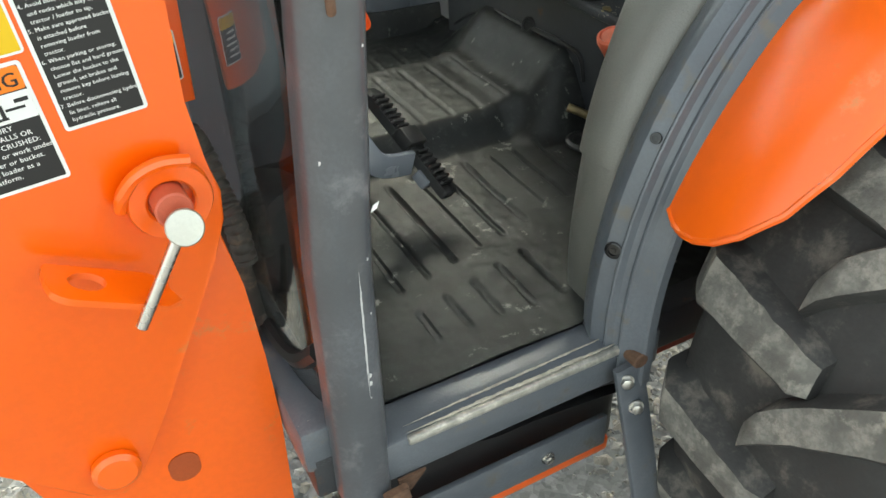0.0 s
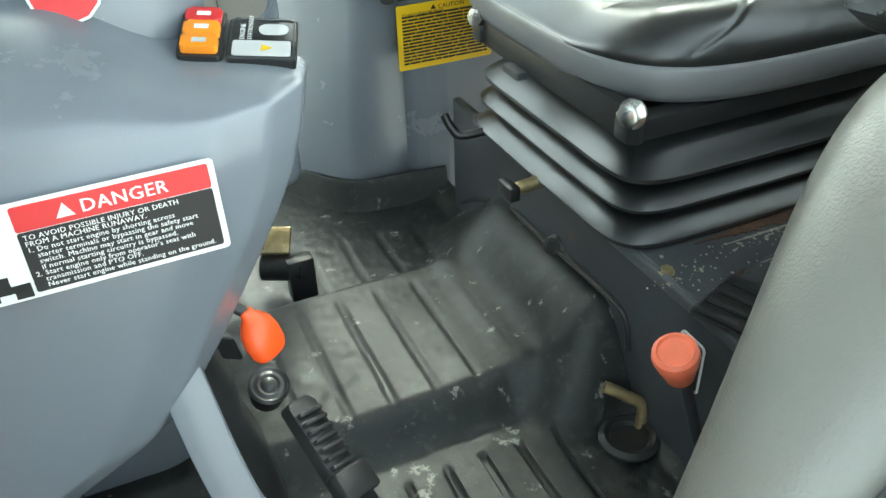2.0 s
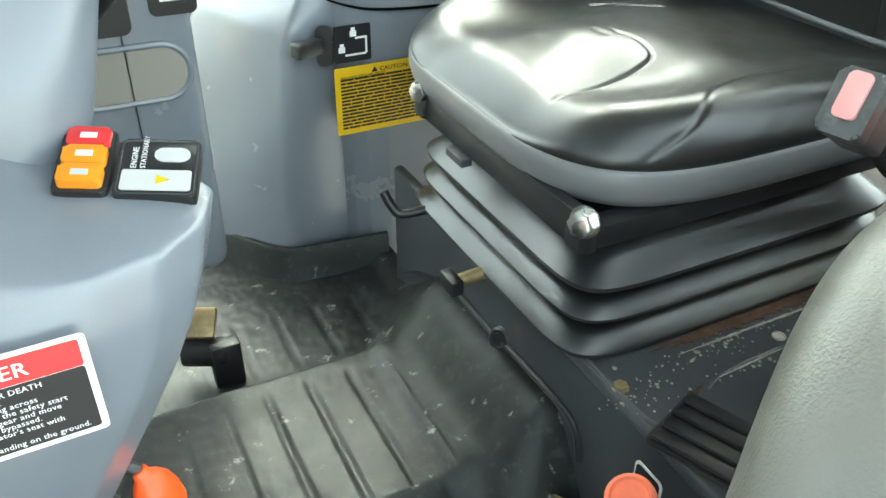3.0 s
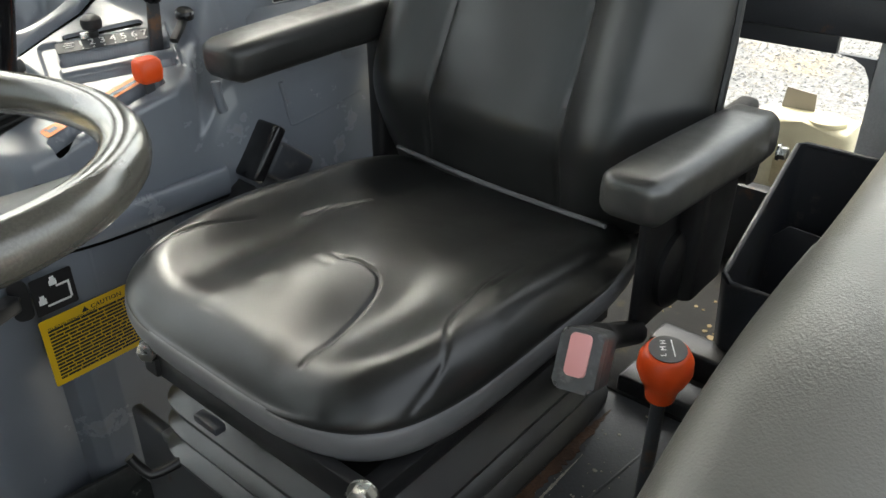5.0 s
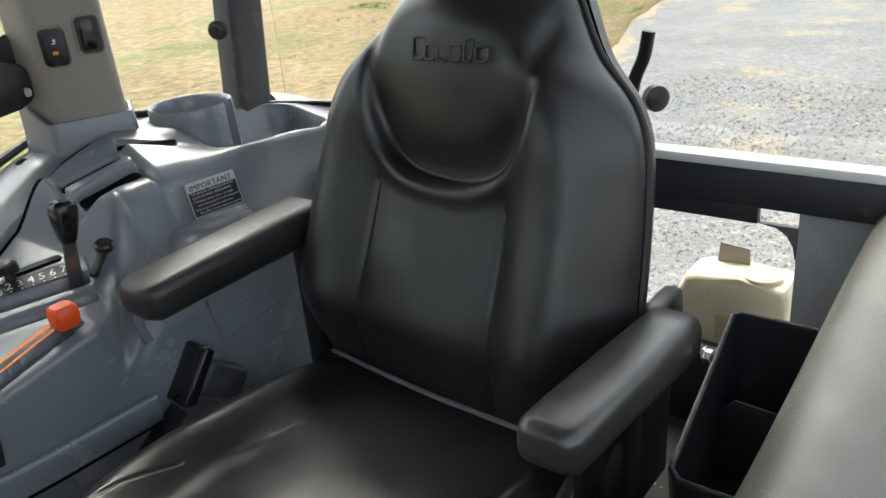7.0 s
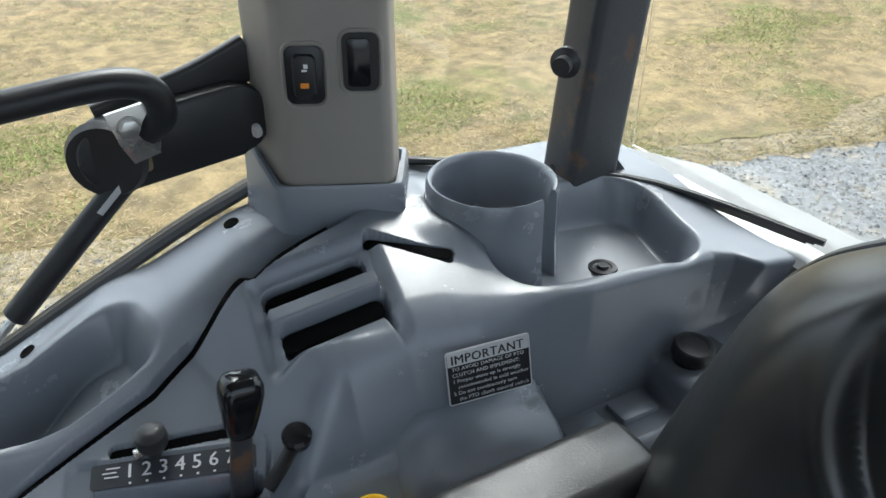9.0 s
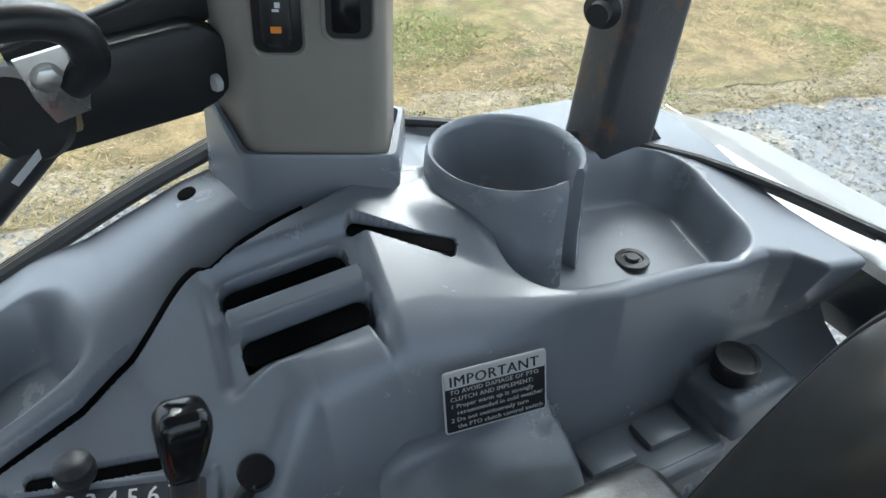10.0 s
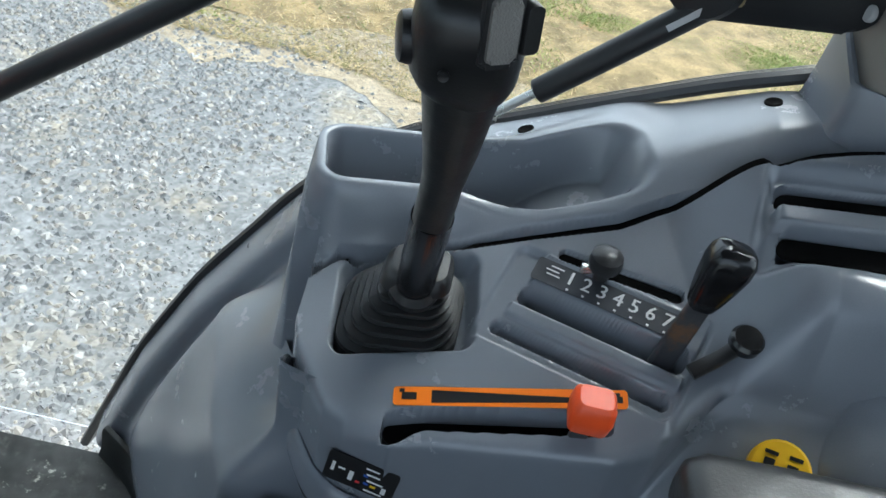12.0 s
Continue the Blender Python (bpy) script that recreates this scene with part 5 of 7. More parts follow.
def back_pt(h, v, d):
    return B0 + B_UP * h + B_SIDE * (v * back_half(h)) + B_N * (d + back_curve(h) * 0.2 - 0.025)


H_TOP = 0.604
bm = sheet(lambda u, v: back_pt(H_TOP * (1 - (1 - u) ** 1.0) if u < 1 else H_TOP, math.sin((v - 0.5) * math.pi), back_front(H_TOP * u, math.sin((v - 0.5) * math.pi)) * math.sqrt(max(0.0, 1 - max(0.0, (u - 0.84) / 0.16) ** 2))), 200, 180)
part("backrest", bm, VINYL, seat, "black vinyl backrest with stitched bolsters", angle=80)
bm = sheet(lambda u, v: back_pt(H_TOP * u, math.sin((v - 0.5) * math.pi) * 1.004, -(0.035 + 0.045 * math.sqrt(max(0, 1 - math.sin((v - 0.5) * math.pi) ** 4))) * math.sqrt(math.cos((v - 0.5) * math.pi) + 1e-6) ** 0.5) + B_UP * (0.009 * sm(0.6, 1.0, u)) - B_N * (0.020 * sm(0.5, 1.0, u)), 60, 50)
part("back_shell", bm, BLACK, seat, "black plastic back shell", angle=80)
edge = [back_pt(H_TOP * i / 50, -1, -0.004) for i in range(51)] + [back_pt(H_TOP, math.sin(t / 12 * math.pi - math.pi / 2), 0.0) for t in range(1, 12)] + [back_pt(H_TOP * (50 - i) / 50, 1, -0.004) for i in range(51)]
part("edge_piping", tube(edge, 0.006, 8, n=0, up=(1, 0, 0)), BLACK, seat)
# Shell grey on this piping puts its highlight line into the colour.
part("seat_piping", tube([(1.279, SEAT_Y - 0.193, 1.068), (1.287, SEAT_Y, 1.066), (1.302, SEAT_Y + 0.19, 1.07)], 0.0035, 8), SHELL, seat)
# raised mark on the headrest: plain shapes, no lettering
m = plane_at(back_pt(0.482, -0.05, back_front(0.482, -0.05) + 0.0005), (0, -1, 0), B_UP)
for i, (w, h) in enumerate(((0.02, 0.026), (0.016, 0.018), (0.017, 0.026), (0.017, 0.018), (0.012, 0.026), (0.017, 0.018))):
    o = rrect(w, h, 0.004, 3)
    ring = [m @ Vector((-0.048 + 0.0195 * i + x, y + (h - 0.018) / 2, 0)) for x, y in o]
    part("raised_mark", sweep(ring, circle(0.0019, 6), closed=True, up=B_N), VINYL, seat, "embossed outline shape")


def armrest(tip, back, w, label, skin):
    """A padded armrest on its arm and pivot."""
    tip, back = Vector(tip), Vector(back)
    d = (back - tip)
    loops = []
    for t, sw, sh, dz in ((0, 0.55, 0.5, 0.004), (0.015, 0.8, 0.8, 0.002), (0.06, 0.98, 0.97, 0), (0.2, 1.0, 1.0, 0), (0.55, 0.98, 1.05, -0.002), (0.85, 0.95, 1.12, -0.005), (0.97, 0.9, 1.1, -0.005), (1.0, 0.7, 0.8, -0.003)):
        p = tip + d * t
        loops.append([p + Vector((0, x * sw, z * sh + dz)) for x, z in rrect(w, 0.055, 0.018, 5)])
    pad = part("armrest", loft(loops), skin, seat, label, angle=70)
    return pad


arm = armrest((1.112, 1.062, 1.198), (1.405, 1.048, 1.196), 0.075, "padded black armrest worn shiny, toned brighter for sky light on top", LITWORNPAD)
part("arm_bolt", hexbolt((1.385, 1.008, 1.178), (0, -1, 0), 0.008, 0.01), STEEL, arm)
part("arm_link", loft([[Vector((1.365 + 0.06 * (z - 1.0) + x * 0.9, 1.075 + y, z)) for x, y in rrect(0.115, 0.035, 0.014)] for z in (0.98, 1.05, 1.185)]), BLACK, seat)
part("arm_bracket", box(1.235, 1.40, 1.088, 1.102, 0.955, 1.165, 0.006, 3), BLACK, seat, "black armrest bracket")
part("arm_pivot", spin([(0.05, 0), (0.054, 0.004), (0.054, 0.02), (0.045, 0.026), (0.02, 0.028), (0, 0.028)], (1.32, 1.10, 1.02), (0, -1, 0), 32), BLACK, seat)
arm = armrest((1.056, 1.640, 1.242), (1.372, 1.634, 1.260), 0.084, "padded black armrest, raised a little at the back", ARMPAD)
part("arm_link", loft([[Vector((1.35 + x * 0.9, 1.615 + y, z)) for x, y in rrect(0.07, 0.03, 0.01)] for z in (1.0, 1.08, 1.23)]), BLACK, seat)
part("recline_knob", spin([(0.02, 0), (0.024, 0.004), (0.024, 0.05), (0.02, 0.054), (0, 0.054)], (1.43, 1.10, 1.13), (0.1, -1, 0), 24), BLACK, seat)
part("recline_bracket", box(1.41, 1.50, 1.075, 1.105, 1.08, 1.20, 0.01, 3), BLACK, seat)

# belt buckle on its stalk beside the cushion
buckle = thing("belt_buckle", (1.05, 1.08, 1.0), "black seat belt buckle with a pink release button", "seat belt")
BUCKLE = mat("scuffed_buckle_plastic", (0.06, 0.06, 0.06), 0.4, vary=0.25, scale=30, dirt=((0.14, 0.14, 0.135), 0.35, 40))
mb = plane_at((0.945, 1.0, 1.135), (0.25, -0.95, 0.0), (0.5, 0.1, 0.86))
part("buckle_body", slab(rrect(0.036, 0.052, 0.006), mb, 0.02, 0.004), BUCKLE, buckle)
part("release_button", slab(rrect(0.018, 0.036, 0.004), mb @ Matrix.Translation((0, 0.005, 0.0202)), 0.004, 0.0015), PINK, buckle, "faded pink release button")
part("buckle_housing", box(-0.018, 0.018, -0.026, 0.026, -0.05, 0.004, 0.007, 3, m=mb), BUCKLE, buckle, "worn black buckle housing")
part("stalk", tube([(0.97, 1.02, 1.12), (1.06, 1.05, 1.07), (1.16, 1.085, 1.0), (1.24, 1.09, 0.96)], 0.016, 10), BLACK, buckle)

# ---- dash, steering, pedals, right wheel arch ----
dash = thing("dash_console", (0.35, 1.2, 0.65), "grey moulded dash pod beside the steering column", "dash console")


def pod(u, v):
    """Left dash pod: u round its plan from front to back, v up. A flat label face, a swept rear corner, a shelf on top."""
    z = lerp(0.70, 1.118, min(1, v / 0.8))
    rear = knots([(0.70, 0.205), (0.80, 0.24), (0.86, 0.345), (0.92, 0.385), (1.0, 0.43), (1.06, 0.462), (1.118, 0.482)], z)
    left = knots([(0.70, 1.035), (0.9, 1.022), (1.03, 1.012), (1.09, 1.018), (1.118, 1.03)], z)
    shape = [(0.10, left + 0.01), (0.22, left + 0.002), (rear - 0.09, left + 0.004), (rear - 0.045, left + 0.018), (rear - 0.015, left + 0.045), (rear, left + 0.085), (rear - 0.012, left + 0.12), (rear - 0.045, left + 0.16), (rear - 0.075, left + 0.2), (rear - 0.09, left + 0.30)]
    i = u * (len(shape) - 1)
    k = min(int(i), len(shape) - 2)
    p = Vector((*shape[k], 0)).lerp(Vector((*shape[k + 1], 0)), i - k)
    if v > 0.8:
        q = (v - 0.8) / 0.2
        c = Vector((0.31, 1.19, 0))
        p = p.lerp(c, 1 - math.cos(q * math.pi / 2) * 1.0 if q < 1 else 1)
        z = 1.118 + 0.022 * math.sin(q * math.pi / 2) + 0.05 * sm(0.40, 0.30, p.x) * q
    return Vector((p.x, p.y, z))


part("left_pod", sheet(pod, 60, 70), GREY, dash, angle=60)
# upper shroud of the steering column and the right-hand pod
part("column_shroud", loft([[Vector((cx + x, SEAT_Y - 0.06 + y, z)) for x, y in rrect(w, d, 0.05, 6)] for z, cx, w, d in ((0.66, 0.25, 0.18, 0.2), (1.0, 0.27, 0.22, 0.26), (1.17, 0.31, 0.24, 0.3), (1.26, 0.38, 0.16, 0.18), (1.30, 0.42, 0.10, 0.10))]), GREY, dash, angle=60)
panel = part("side_panel", box(0.28, 0.556, 1.52, 1.62, 0.78, 1.235, 0.025, 4), GREY, dash, "flat grey side panel with an oval recess")
mp = plane_at((0.478, 1.5195, 1.055), (1, 0, 0), (0, 0, 1))
part("oval_rim", sweep([mp @ Vector((x, y, 0)) for x, y in rrect(0.13, 0.062, 0.03, 8)], circle(0.004, 8), closed=True, up=(0, 1, 0)), GREY, panel)
part("oval_recess", slab(rrect(0.124, 0.056, 0.027, 8), mp, 0.0015), TAN, panel, "pale oval insert")
part("panel_seam", box(0.478, 0.4795, 1.518, 1.521, 0.70, 1.2), BLACK, panel)
part("lever_slot", slab(rrect(0.05, 0.12, 0.01), mp @ Matrix.Translation((-0.012, 0.105, 0)), 0.002), LABELBLACK, panel)
sl = part("speed_label", slab(rrect(0.05, 0.11, 0.008), mp @ Matrix.Translation((0.058, 0.115, 0)), 0.001), LABELBLACK, panel, "black speed label with white arrow and slow mark")
bars([(0.052, 0.09, 0.012, 0.05), (0.045, 0.075, 0.026, 0.012)], mp, LABELWHITE, sl, "arrow", 0.0014)

# switch block on the shelf
sw = thing("switch_block", (0.44, 1.14, 1.138), "black switch block with red and amber buttons", "switch block")
ms = plane_at((0.451, 1.119, 1.1405), (0.948, -0.30, -0.10), (0.15, 0.93, 0.28))
part("bezel", slab(rrect(0.050, 0.052, 0.004), ms @ Matrix.Translation((0, 0, -0.012)), 0.0125, 0.0015), BLACK, sw, "black indicator panel with a fine rim")
part("bezel_rim", sweep([ms @ Vector((x, y, 0.0004)) for x, y in rrect(0.046, 0.048, 0.004)], circle(0.0006, 6), closed=True), DARKPLASTIC, sw)
part("bezel", slab(rrect(0.032, 0.058, 0.004), ms @ Matrix.Translation((-0.0435, 0.004, -0.012)), 0.0135, 0.0015), BLACK, sw, "black button frame")
for i, material in enumerate((AMBER, AMBER, LABELRED)):
    b = part("button", slab(rrect(0.026, 0.0165, 0.003), ms @ Matrix.Translation((-0.0435, -0.0135 + 0.0180 * i, 0.001)), 0.0065 - 0.001 * i, 0.002), material, sw, "amber button" if i < 2 else "red hazard button")
    bars([(-0.005, -0.0025, 0.010, 0.005)], ms @ Matrix.Translation((-0.0435, -0.0135 + 0.0180 * i, 0.0076 - 0.001 * i)), LABELWHITE if i else LABELSILVER, b, "mark", 0.0)
part("indicator_field", slab(rrect(0.042, 0.018, 0.002), ms @ Matrix.Translation((0, -0.0125, 0.0004)), 0.0008), LABELSILVER, sw, "pale indicator field")
part("indicator_mark", slab([(-0.004, -0.004), (0.004, 0), (-0.004, 0.004)], ms @ Matrix.Translation((0.004, -0.0125, 0.0012)), 0.0004), LABELYELLOW, sw)
part("indicator_dot", slab(rrect(0.022, 0.013, 0.0064, 8), ms @ Matrix.Translation((0.008, 0.011, 0.0004)), 0.0008), LABELSILVER, sw, "pale oval indicator")
lettering([("ENGINE", 0.0, 0.0, 0.0052), ("STATIONARY", 0.0, -0.0055, 0.0048)], ms @ Matrix.Translation((-0.013, -0.002, 0)) @ Matrix.Rotation(radians(90), 4, "Z"), LABELWHITE, sw, lift=0.0008)

# danger label on the pod
md = plane_at((0.2815, 1.0096, 1.0735), (0.998, 0.028, 0.0), (0, 0.06, 0.998))
lab = decal(dash, md, 0.212, 0.066, LABELWHITE, label="white, red and black danger label")
part("danger_band", slab(rrect(0.118, 0.017, 0.0015, 2), md @ Matrix.Translation((0.043, 0.0215, 0.0007)), 0.0003), LABELRED, lab)
part("danger_field", slab(rrect(0.118, 0.042, 0.0015, 2), md @ Matrix.Translation((0.043, -0.0085, 0.0007)), 0.0003), LABELBLACK, lab)
lettering([("DANGER", 0.0225, 0.0172, 0.0125)], md, LABELWHITE, lab, lift=0.0012)
part("warning_triangle", slab([(-0.0055, 0), (0.0055, 0), (0, 0.0095)], md @ Matrix.Translation((0.0135, 0.0168, 0.001)), 0.0003), LABELWHITE, lab)
DANGER = ["TO AVOID POSSIBLE INJURY OR DEATH", "FROM A MACHINE RUNAWAY.", "1. Do not start engine by shorting across", "   starter terminals or bypassing the safety start", "   switch. Machine may start in gear and move", "   if normal starting circuitry is bypassed.", "2. Start engine only from operator's seat with", "   transmission and PTO OFF.", "   Never start engine while standing on the ground."]
lettering([(t, -0.0135, 0.0072 - 0.0043 * i, 0.0049) for i, t in enumerate(DANGER)], md, LABELWHITE, lab, lift=0.0012)
ring = [md @ Vector((-0.058 + 0.022 * math.cos(t / 32 * 6.283), 0.0045 + 0.022 * math.sin(t / 32 * 6.283), 0.001)) for t in range(32)]
bm = sweep(ring, circle(0.0018, 6), closed=True, up=(0, -1, 0))
sweep([md @ Vector((-0.073, 0.019, 0.001)), md @ Vector((-0.043, -0.010, 0.001))], circle(0.0018, 6), bm, up=(0, -1, 0))
part("forbidden_ring", bm, LABELRED, lab)
bars([(-0.069, -0.008, 0.014, 0.009), (-0.067, 0.003, 0.006, 0.005), (-0.059, 0.006, 0.013, 0.002), (-0.051, 0.009, 0.002, 0.008), (-0.042, -0.026, 0.02, 0.005), (-0.038, -0.021, 0.009, 0.007), (-0.043, -0.03, 0.006, 0.006), (-0.028, -0.031, 0.01, 0.01)], md, LABELBLACK, lab, "pictogram", 0.001)
# round red sticker and bar label above it
mr = plane_at((0.326, 1.150, 1.187), (1, 0, 0), (0, 0.55, 0.83))
lab = decal(dash, mr, 0.05, 0.05, LABELRED, 0.002, LABELWHITE, label="round red and white sticker", r=0.024)
bars([(-0.014, -0.003, 0.028, 0.006), (-0.010, 0.006, 0.02, 0.003)], mr, LABELWHITE, lab, lift=0.0012)

# steering wheel
WC = Vector((0.535, 1.295, 1.362))
wheel_s = thing("steering_wheel", (0.42, SEAT_Y - 0.06, 1.28), "black steering wheel with worn shiny leather-grain rim", "steering wheel")
wm = Matrix.Translation(WC) @ Matrix.Rotation(radians(3), 4, "Y")
part("rim", sweep([wm @ Vector((0.18 * math.cos(t / 64 * 6.2832), 0.18 * math.sin(t / 64 * 6.2832), 0)) for t in range(64)], circle(0.0165, 14), closed=True), mat("worn_wheel_rim", (0.075, 0.071, 0.06), 0.22, vary=0.25, grain=600, bump=0.02, spec=0.9, coat=0.4), wheel_s)
for a in (50, 180, 310):
    d = Vector((math.cos(radians(a)), math.sin(radians(a)), 0))
    path = catmull([wm @ (d * 0.175), wm @ (d * 0.12 + Vector((0, 0, -0.02))), wm @ (d * 0.04 + Vector((0, 0, -0.045)))], 6)
    part("spoke", sweep(path, rrect(0.045, 0.014, 0.005, 3)), BLACK, wheel_s)
part("hub", spin([(0.05, -0.075), (0.058, -0.06), (0.055, -0.03), (0.045, -0.02), (0, -0.016)], WC, (0.05, 0, 1), 32), BLACK, wheel_s)
part("column", rod((0.40, 1.30, 1.18), (0.525, 1.296, 1.30), 0.03), BLACK, wheel_s)

# clutch pedal, arm, round stop, brake lock knob
pedal = thing("clutch_pedal", (0.43, 1.04, 0.72), "black ribbed rubber pedal on a grey steel arm", "pedal")
arm_path = catmull([(0.305, 1.09, 1.0), (0.328, 1.062, 0.925), (0.343, 1.025, 0.83), (0.358, 1.004, 0.772), (0.385, 0.995, 0.728), (0.44, 1.01, 0.708)], 8)
part("pedal_arm", sweep(arm_path, rrect(0.036, 0.012, 0.003, 2), up=(0, 1, 0)), GREY, pedal)
PEDAL_RUN = Vector((0.26, -0.77, -0.58)).normalized()
ppm = plane_at((0.448, 1.042, 0.718), PEDAL_RUN, Vector((0.55, -0.35, 0.75)).cross(PEDAL_RUN))
pad = part("pedal_pad", slab(rrect(0.20, 0.036, 0.007), ppm, 0.014, 0.003), RUBBER, pedal)
for i in range(18):
    if abs(i - 9.5) > 1:
        part("tread_rib", slab(rrect(0.0045, 0.031, 0.001, 1), ppm @ Matrix.Translation((-0.083 + 0.0097 * i, 0, 0.014)), 0.006, 0.001), RUBBER, pad)
part("pad_clamp", box(-0.02, 0.012, -0.024, 0.024, 0.004, 0.024, 0.004, m=ppm), RUBBER, pad)
part("pad_bracket", box(0.045, 0.07, -0.022, 0.002, -0.014, 0.004, 0.002, m=ppm), GREY, pedal)
fsw = thing("foot_switch", (0.42, 1.22, 0.62), "round ribbed rubber foot switch on a short stem", "foot switch")
part("switch_pad", spin([(0.018, -0.03), (0.018, -0.006), (0.022, -0.004), (0.022, 0), (0.019, 0.002), (0.016, 0.0005), (0.012, 0.002), (0.009, 0.0005), (0.005, 0.003), (0, 0.003)], (0.412, 1.183, 0.752), (0.1, -0.45, 0.88), 28), RUBBER, fsw)
lock = thing("brake_lock", (0.40, 1.08, 0.91), "orange plastic brake lock knob under the dash", "knob")
part("lock_knob", spin([(0.008, -0.023), (0.016, -0.0215), (0.019, -0.016), (0.0195, -0.005), (0.0175, 0.005), (0.012, 0.013), (0.0075, 0.017), (0.006, 0.022), (0, 0.023)], (0.400, 1.066, 0.918), (-0.3, 0.25, 0.9), 28, squash=(1.0, 0.72)), ORANGEPL, lock)
part("lock_rod", rod((0.394, 1.072, 0.935), (0.335, 1.10, 0.98), 0.005), BLACK, lock)
part("lock_label", slab(rrect(0.02, 0.022, 0.002), plane_at((0.374, 1.07, 0.907), (0.7, -0.7, 0.2), (-0.2, 0.1, 0.98)), 0.002), LABELBLACK, lock, "black label with white mark")
solo("dash_boot", loft([[Vector((cx + x, 1.12 + y, z)) for x, y in rrect(w, 0.07, 0.02, 4)] for z, cx, w in ((0.62, 0.38, 0.05), (0.75, 0.36, 0.06), (0.80, 0.35, 0.05), (0.84, 0.345, 0.06), (0.9, 0.33, 0.05), (0.98, 0.32, 0.06))]), RUBBER, "black pleated rubber boot under the dash", "boot")
foot = thing("right_pedal", (0.53, 1.52, 0.65), "worn steel pedal over a black hinge", "pedal")
part("pedal_plate", box(-0.03, 0.03, -0.022, 0.022, 0, 0.01, 0.003, m=plane_at((0.496, 1.548, 0.69), (0.9, -0.4, 0), (0.3, 0.8, 0.5))), BRASS, foot, "worn bare steel plate")
part("hinge", rod((0.475, 1.535, 0.66), (0.53, 1.508, 0.66), 0.02), BLACK, foot)
part("hinge_block", box(0.505, 0.545, 1.495, 1.52, 0.61, 0.68, 0.004), BLACK, foot)
solo("heater_drum", spin([(0.075, -0.1), (0.085, -0.09), (0.085, 0.05), (0.075, 0.06), (0, 0.065)], (0.245, 1.02, 0.645), (0.3, -0.9, 0.25), 36), BLACK, "round black plastic heater drum on the floor", "heater")
solo("drum_bolt", hexbolt((0.255, 0.915, 0.685), (0, -0.8, 0.6), 0.008, 0.008), STEEL, "bright hex bolt on the heater drum", "bolt")

# door striker on the front post
striker = thing("door_striker", (0.25, 0.68, 1.13), "worn steel door striker loop on a scuffed plate", "striker")
part("loop", tube([(0.250, 0.683, 1.1385), (0.282, 0.687, 1.1375), (0.289, 0.688, 1.133), (0.288, 0.688, 1.122), (0.281, 0.687, 1.118), (0.250, 0.683, 1.119)], 0.0038, 10, n=5), mat("worn_dull_steel", (0.2, 0.18, 0.15), 0.5, 0.7, vary=0.3, scale=60, grain=250, bump=0.2), striker)
part("striker_plate", slab(rrect(0.05, 0.095, 0.01), plane_at((0.2425, 0.676, 1.124), (0.3, 0.95, 0), (0.1, 0, 1)), 0.014, 0.002), mat("scuffed_brown_plate", (0.12, 0.105, 0.085), 0.55, vary=0.3, scale=40, grain=250, bump=0.2), striker)

# right wheel arch with its rounded front
def arch_skin(u, v):
    top = lerp(lerp(1.17, 1.09, sm(0.22, 0.45, v)), 1.262, sm(0.68, 0.86, v))
    z = lerp(0.60, top, u)
    xo = knots(SEAL, z)
    k = sm(0.62, 1.25, z)
    p = [(0.80, 1.735), (lerp(0.70, 0.735, k), lerp(1.718, 1.73, k)), (lerp(0.66, 0.72, k), lerp(1.738, 1.757, k)), (lerp(0.61, 0.71, k), lerp(1.79, 1.81, k)), (lerp(0.56, 0.705, k), lerp(1.86, 1.88, k)), (lerp(0.50, 0.705, k), 1.95), (xo + 0.045, 1.985), (xo + 0.014, 2.002), (xo, 2.055)]
    meet = sm(1.0, 1.09, z)
    p = [(lerp(a, max(a, 0.757 if n < 4 else 0.724), meet), lerp(b, max(b, 1.74 + 0.012 * n), meet)) if n < 6 else (a, b) for n, (a, b) in enumerate(p)]
    q = catmull([Vector((a, b, 0)) for a, b in p], 6)
    i = v * (len(q) - 1)
    j = min(int(i), len(q) - 2)
    w = q[j].lerp(q[j + 1], i - j)
    return Vector((w.x, w.y, z))


arch = thing("wheel_arch", (0.6, 1.9, 0.6), "smooth grey moulded wheel arch cover beside the floor", "wheel arch", kind="structure")
part("arch_cover", sheet(arch_skin, 70, 60), GREY, arch, angle=60)
seal_path = catmull([(x, 2.06, z) for z, x in SEAL[:-1]] + [(1.45, 2.0, 1.375), (1.62, 1.90, 1.352), (1.70, 1.72, 1.34)], 5)
for dy, dz, r in ((0.0, 0.0, 0.006), (0.011, -0.004, 0.0055), (0.021, -0.008, 0.0055)):
    part("window_seal", sweep([p + Vector((0, dy, dz)) for p in seal_path], circle(r, 8), scale=[lerp(1.35, 0.8, sm(1.25, 1.4, p.x)) for p in seal_path]), RUBBER, arch, "black ribbed window seal")
for x, y, z in ((0.645, 2.035, 1.033), (0.922, 2.030, console_top(0.922, 2.030)), (1.141, 2.030, console_top(1.141, 2.030))):
    tip = Vector((-0.45, -0.1, 1)) if x < 0.7 else Vector((console_top(x - 0.01, y) - console_top(x + 0.01, y), console_top(x, y - 0.008) - console_top(x, y + 0.008), 0.02))
    # Black disc on the surface paints the shade inside a recessed screw hole.
    part("screw_hole_shade", spin([(0.0085, -0.002), (0.0085, 0.0006), (0.0072, 0.0011), (0.0062, 0.0004), (0, 0.0003)], (x, y, z), tip, 18), DARKGAP, arch, "black disc painted as a shaded screw hole")
part("lock_lever", rod((0.785, 1.735, 0.988), (0.745, 1.706, 0.990), 0.005), STEEL, arch)
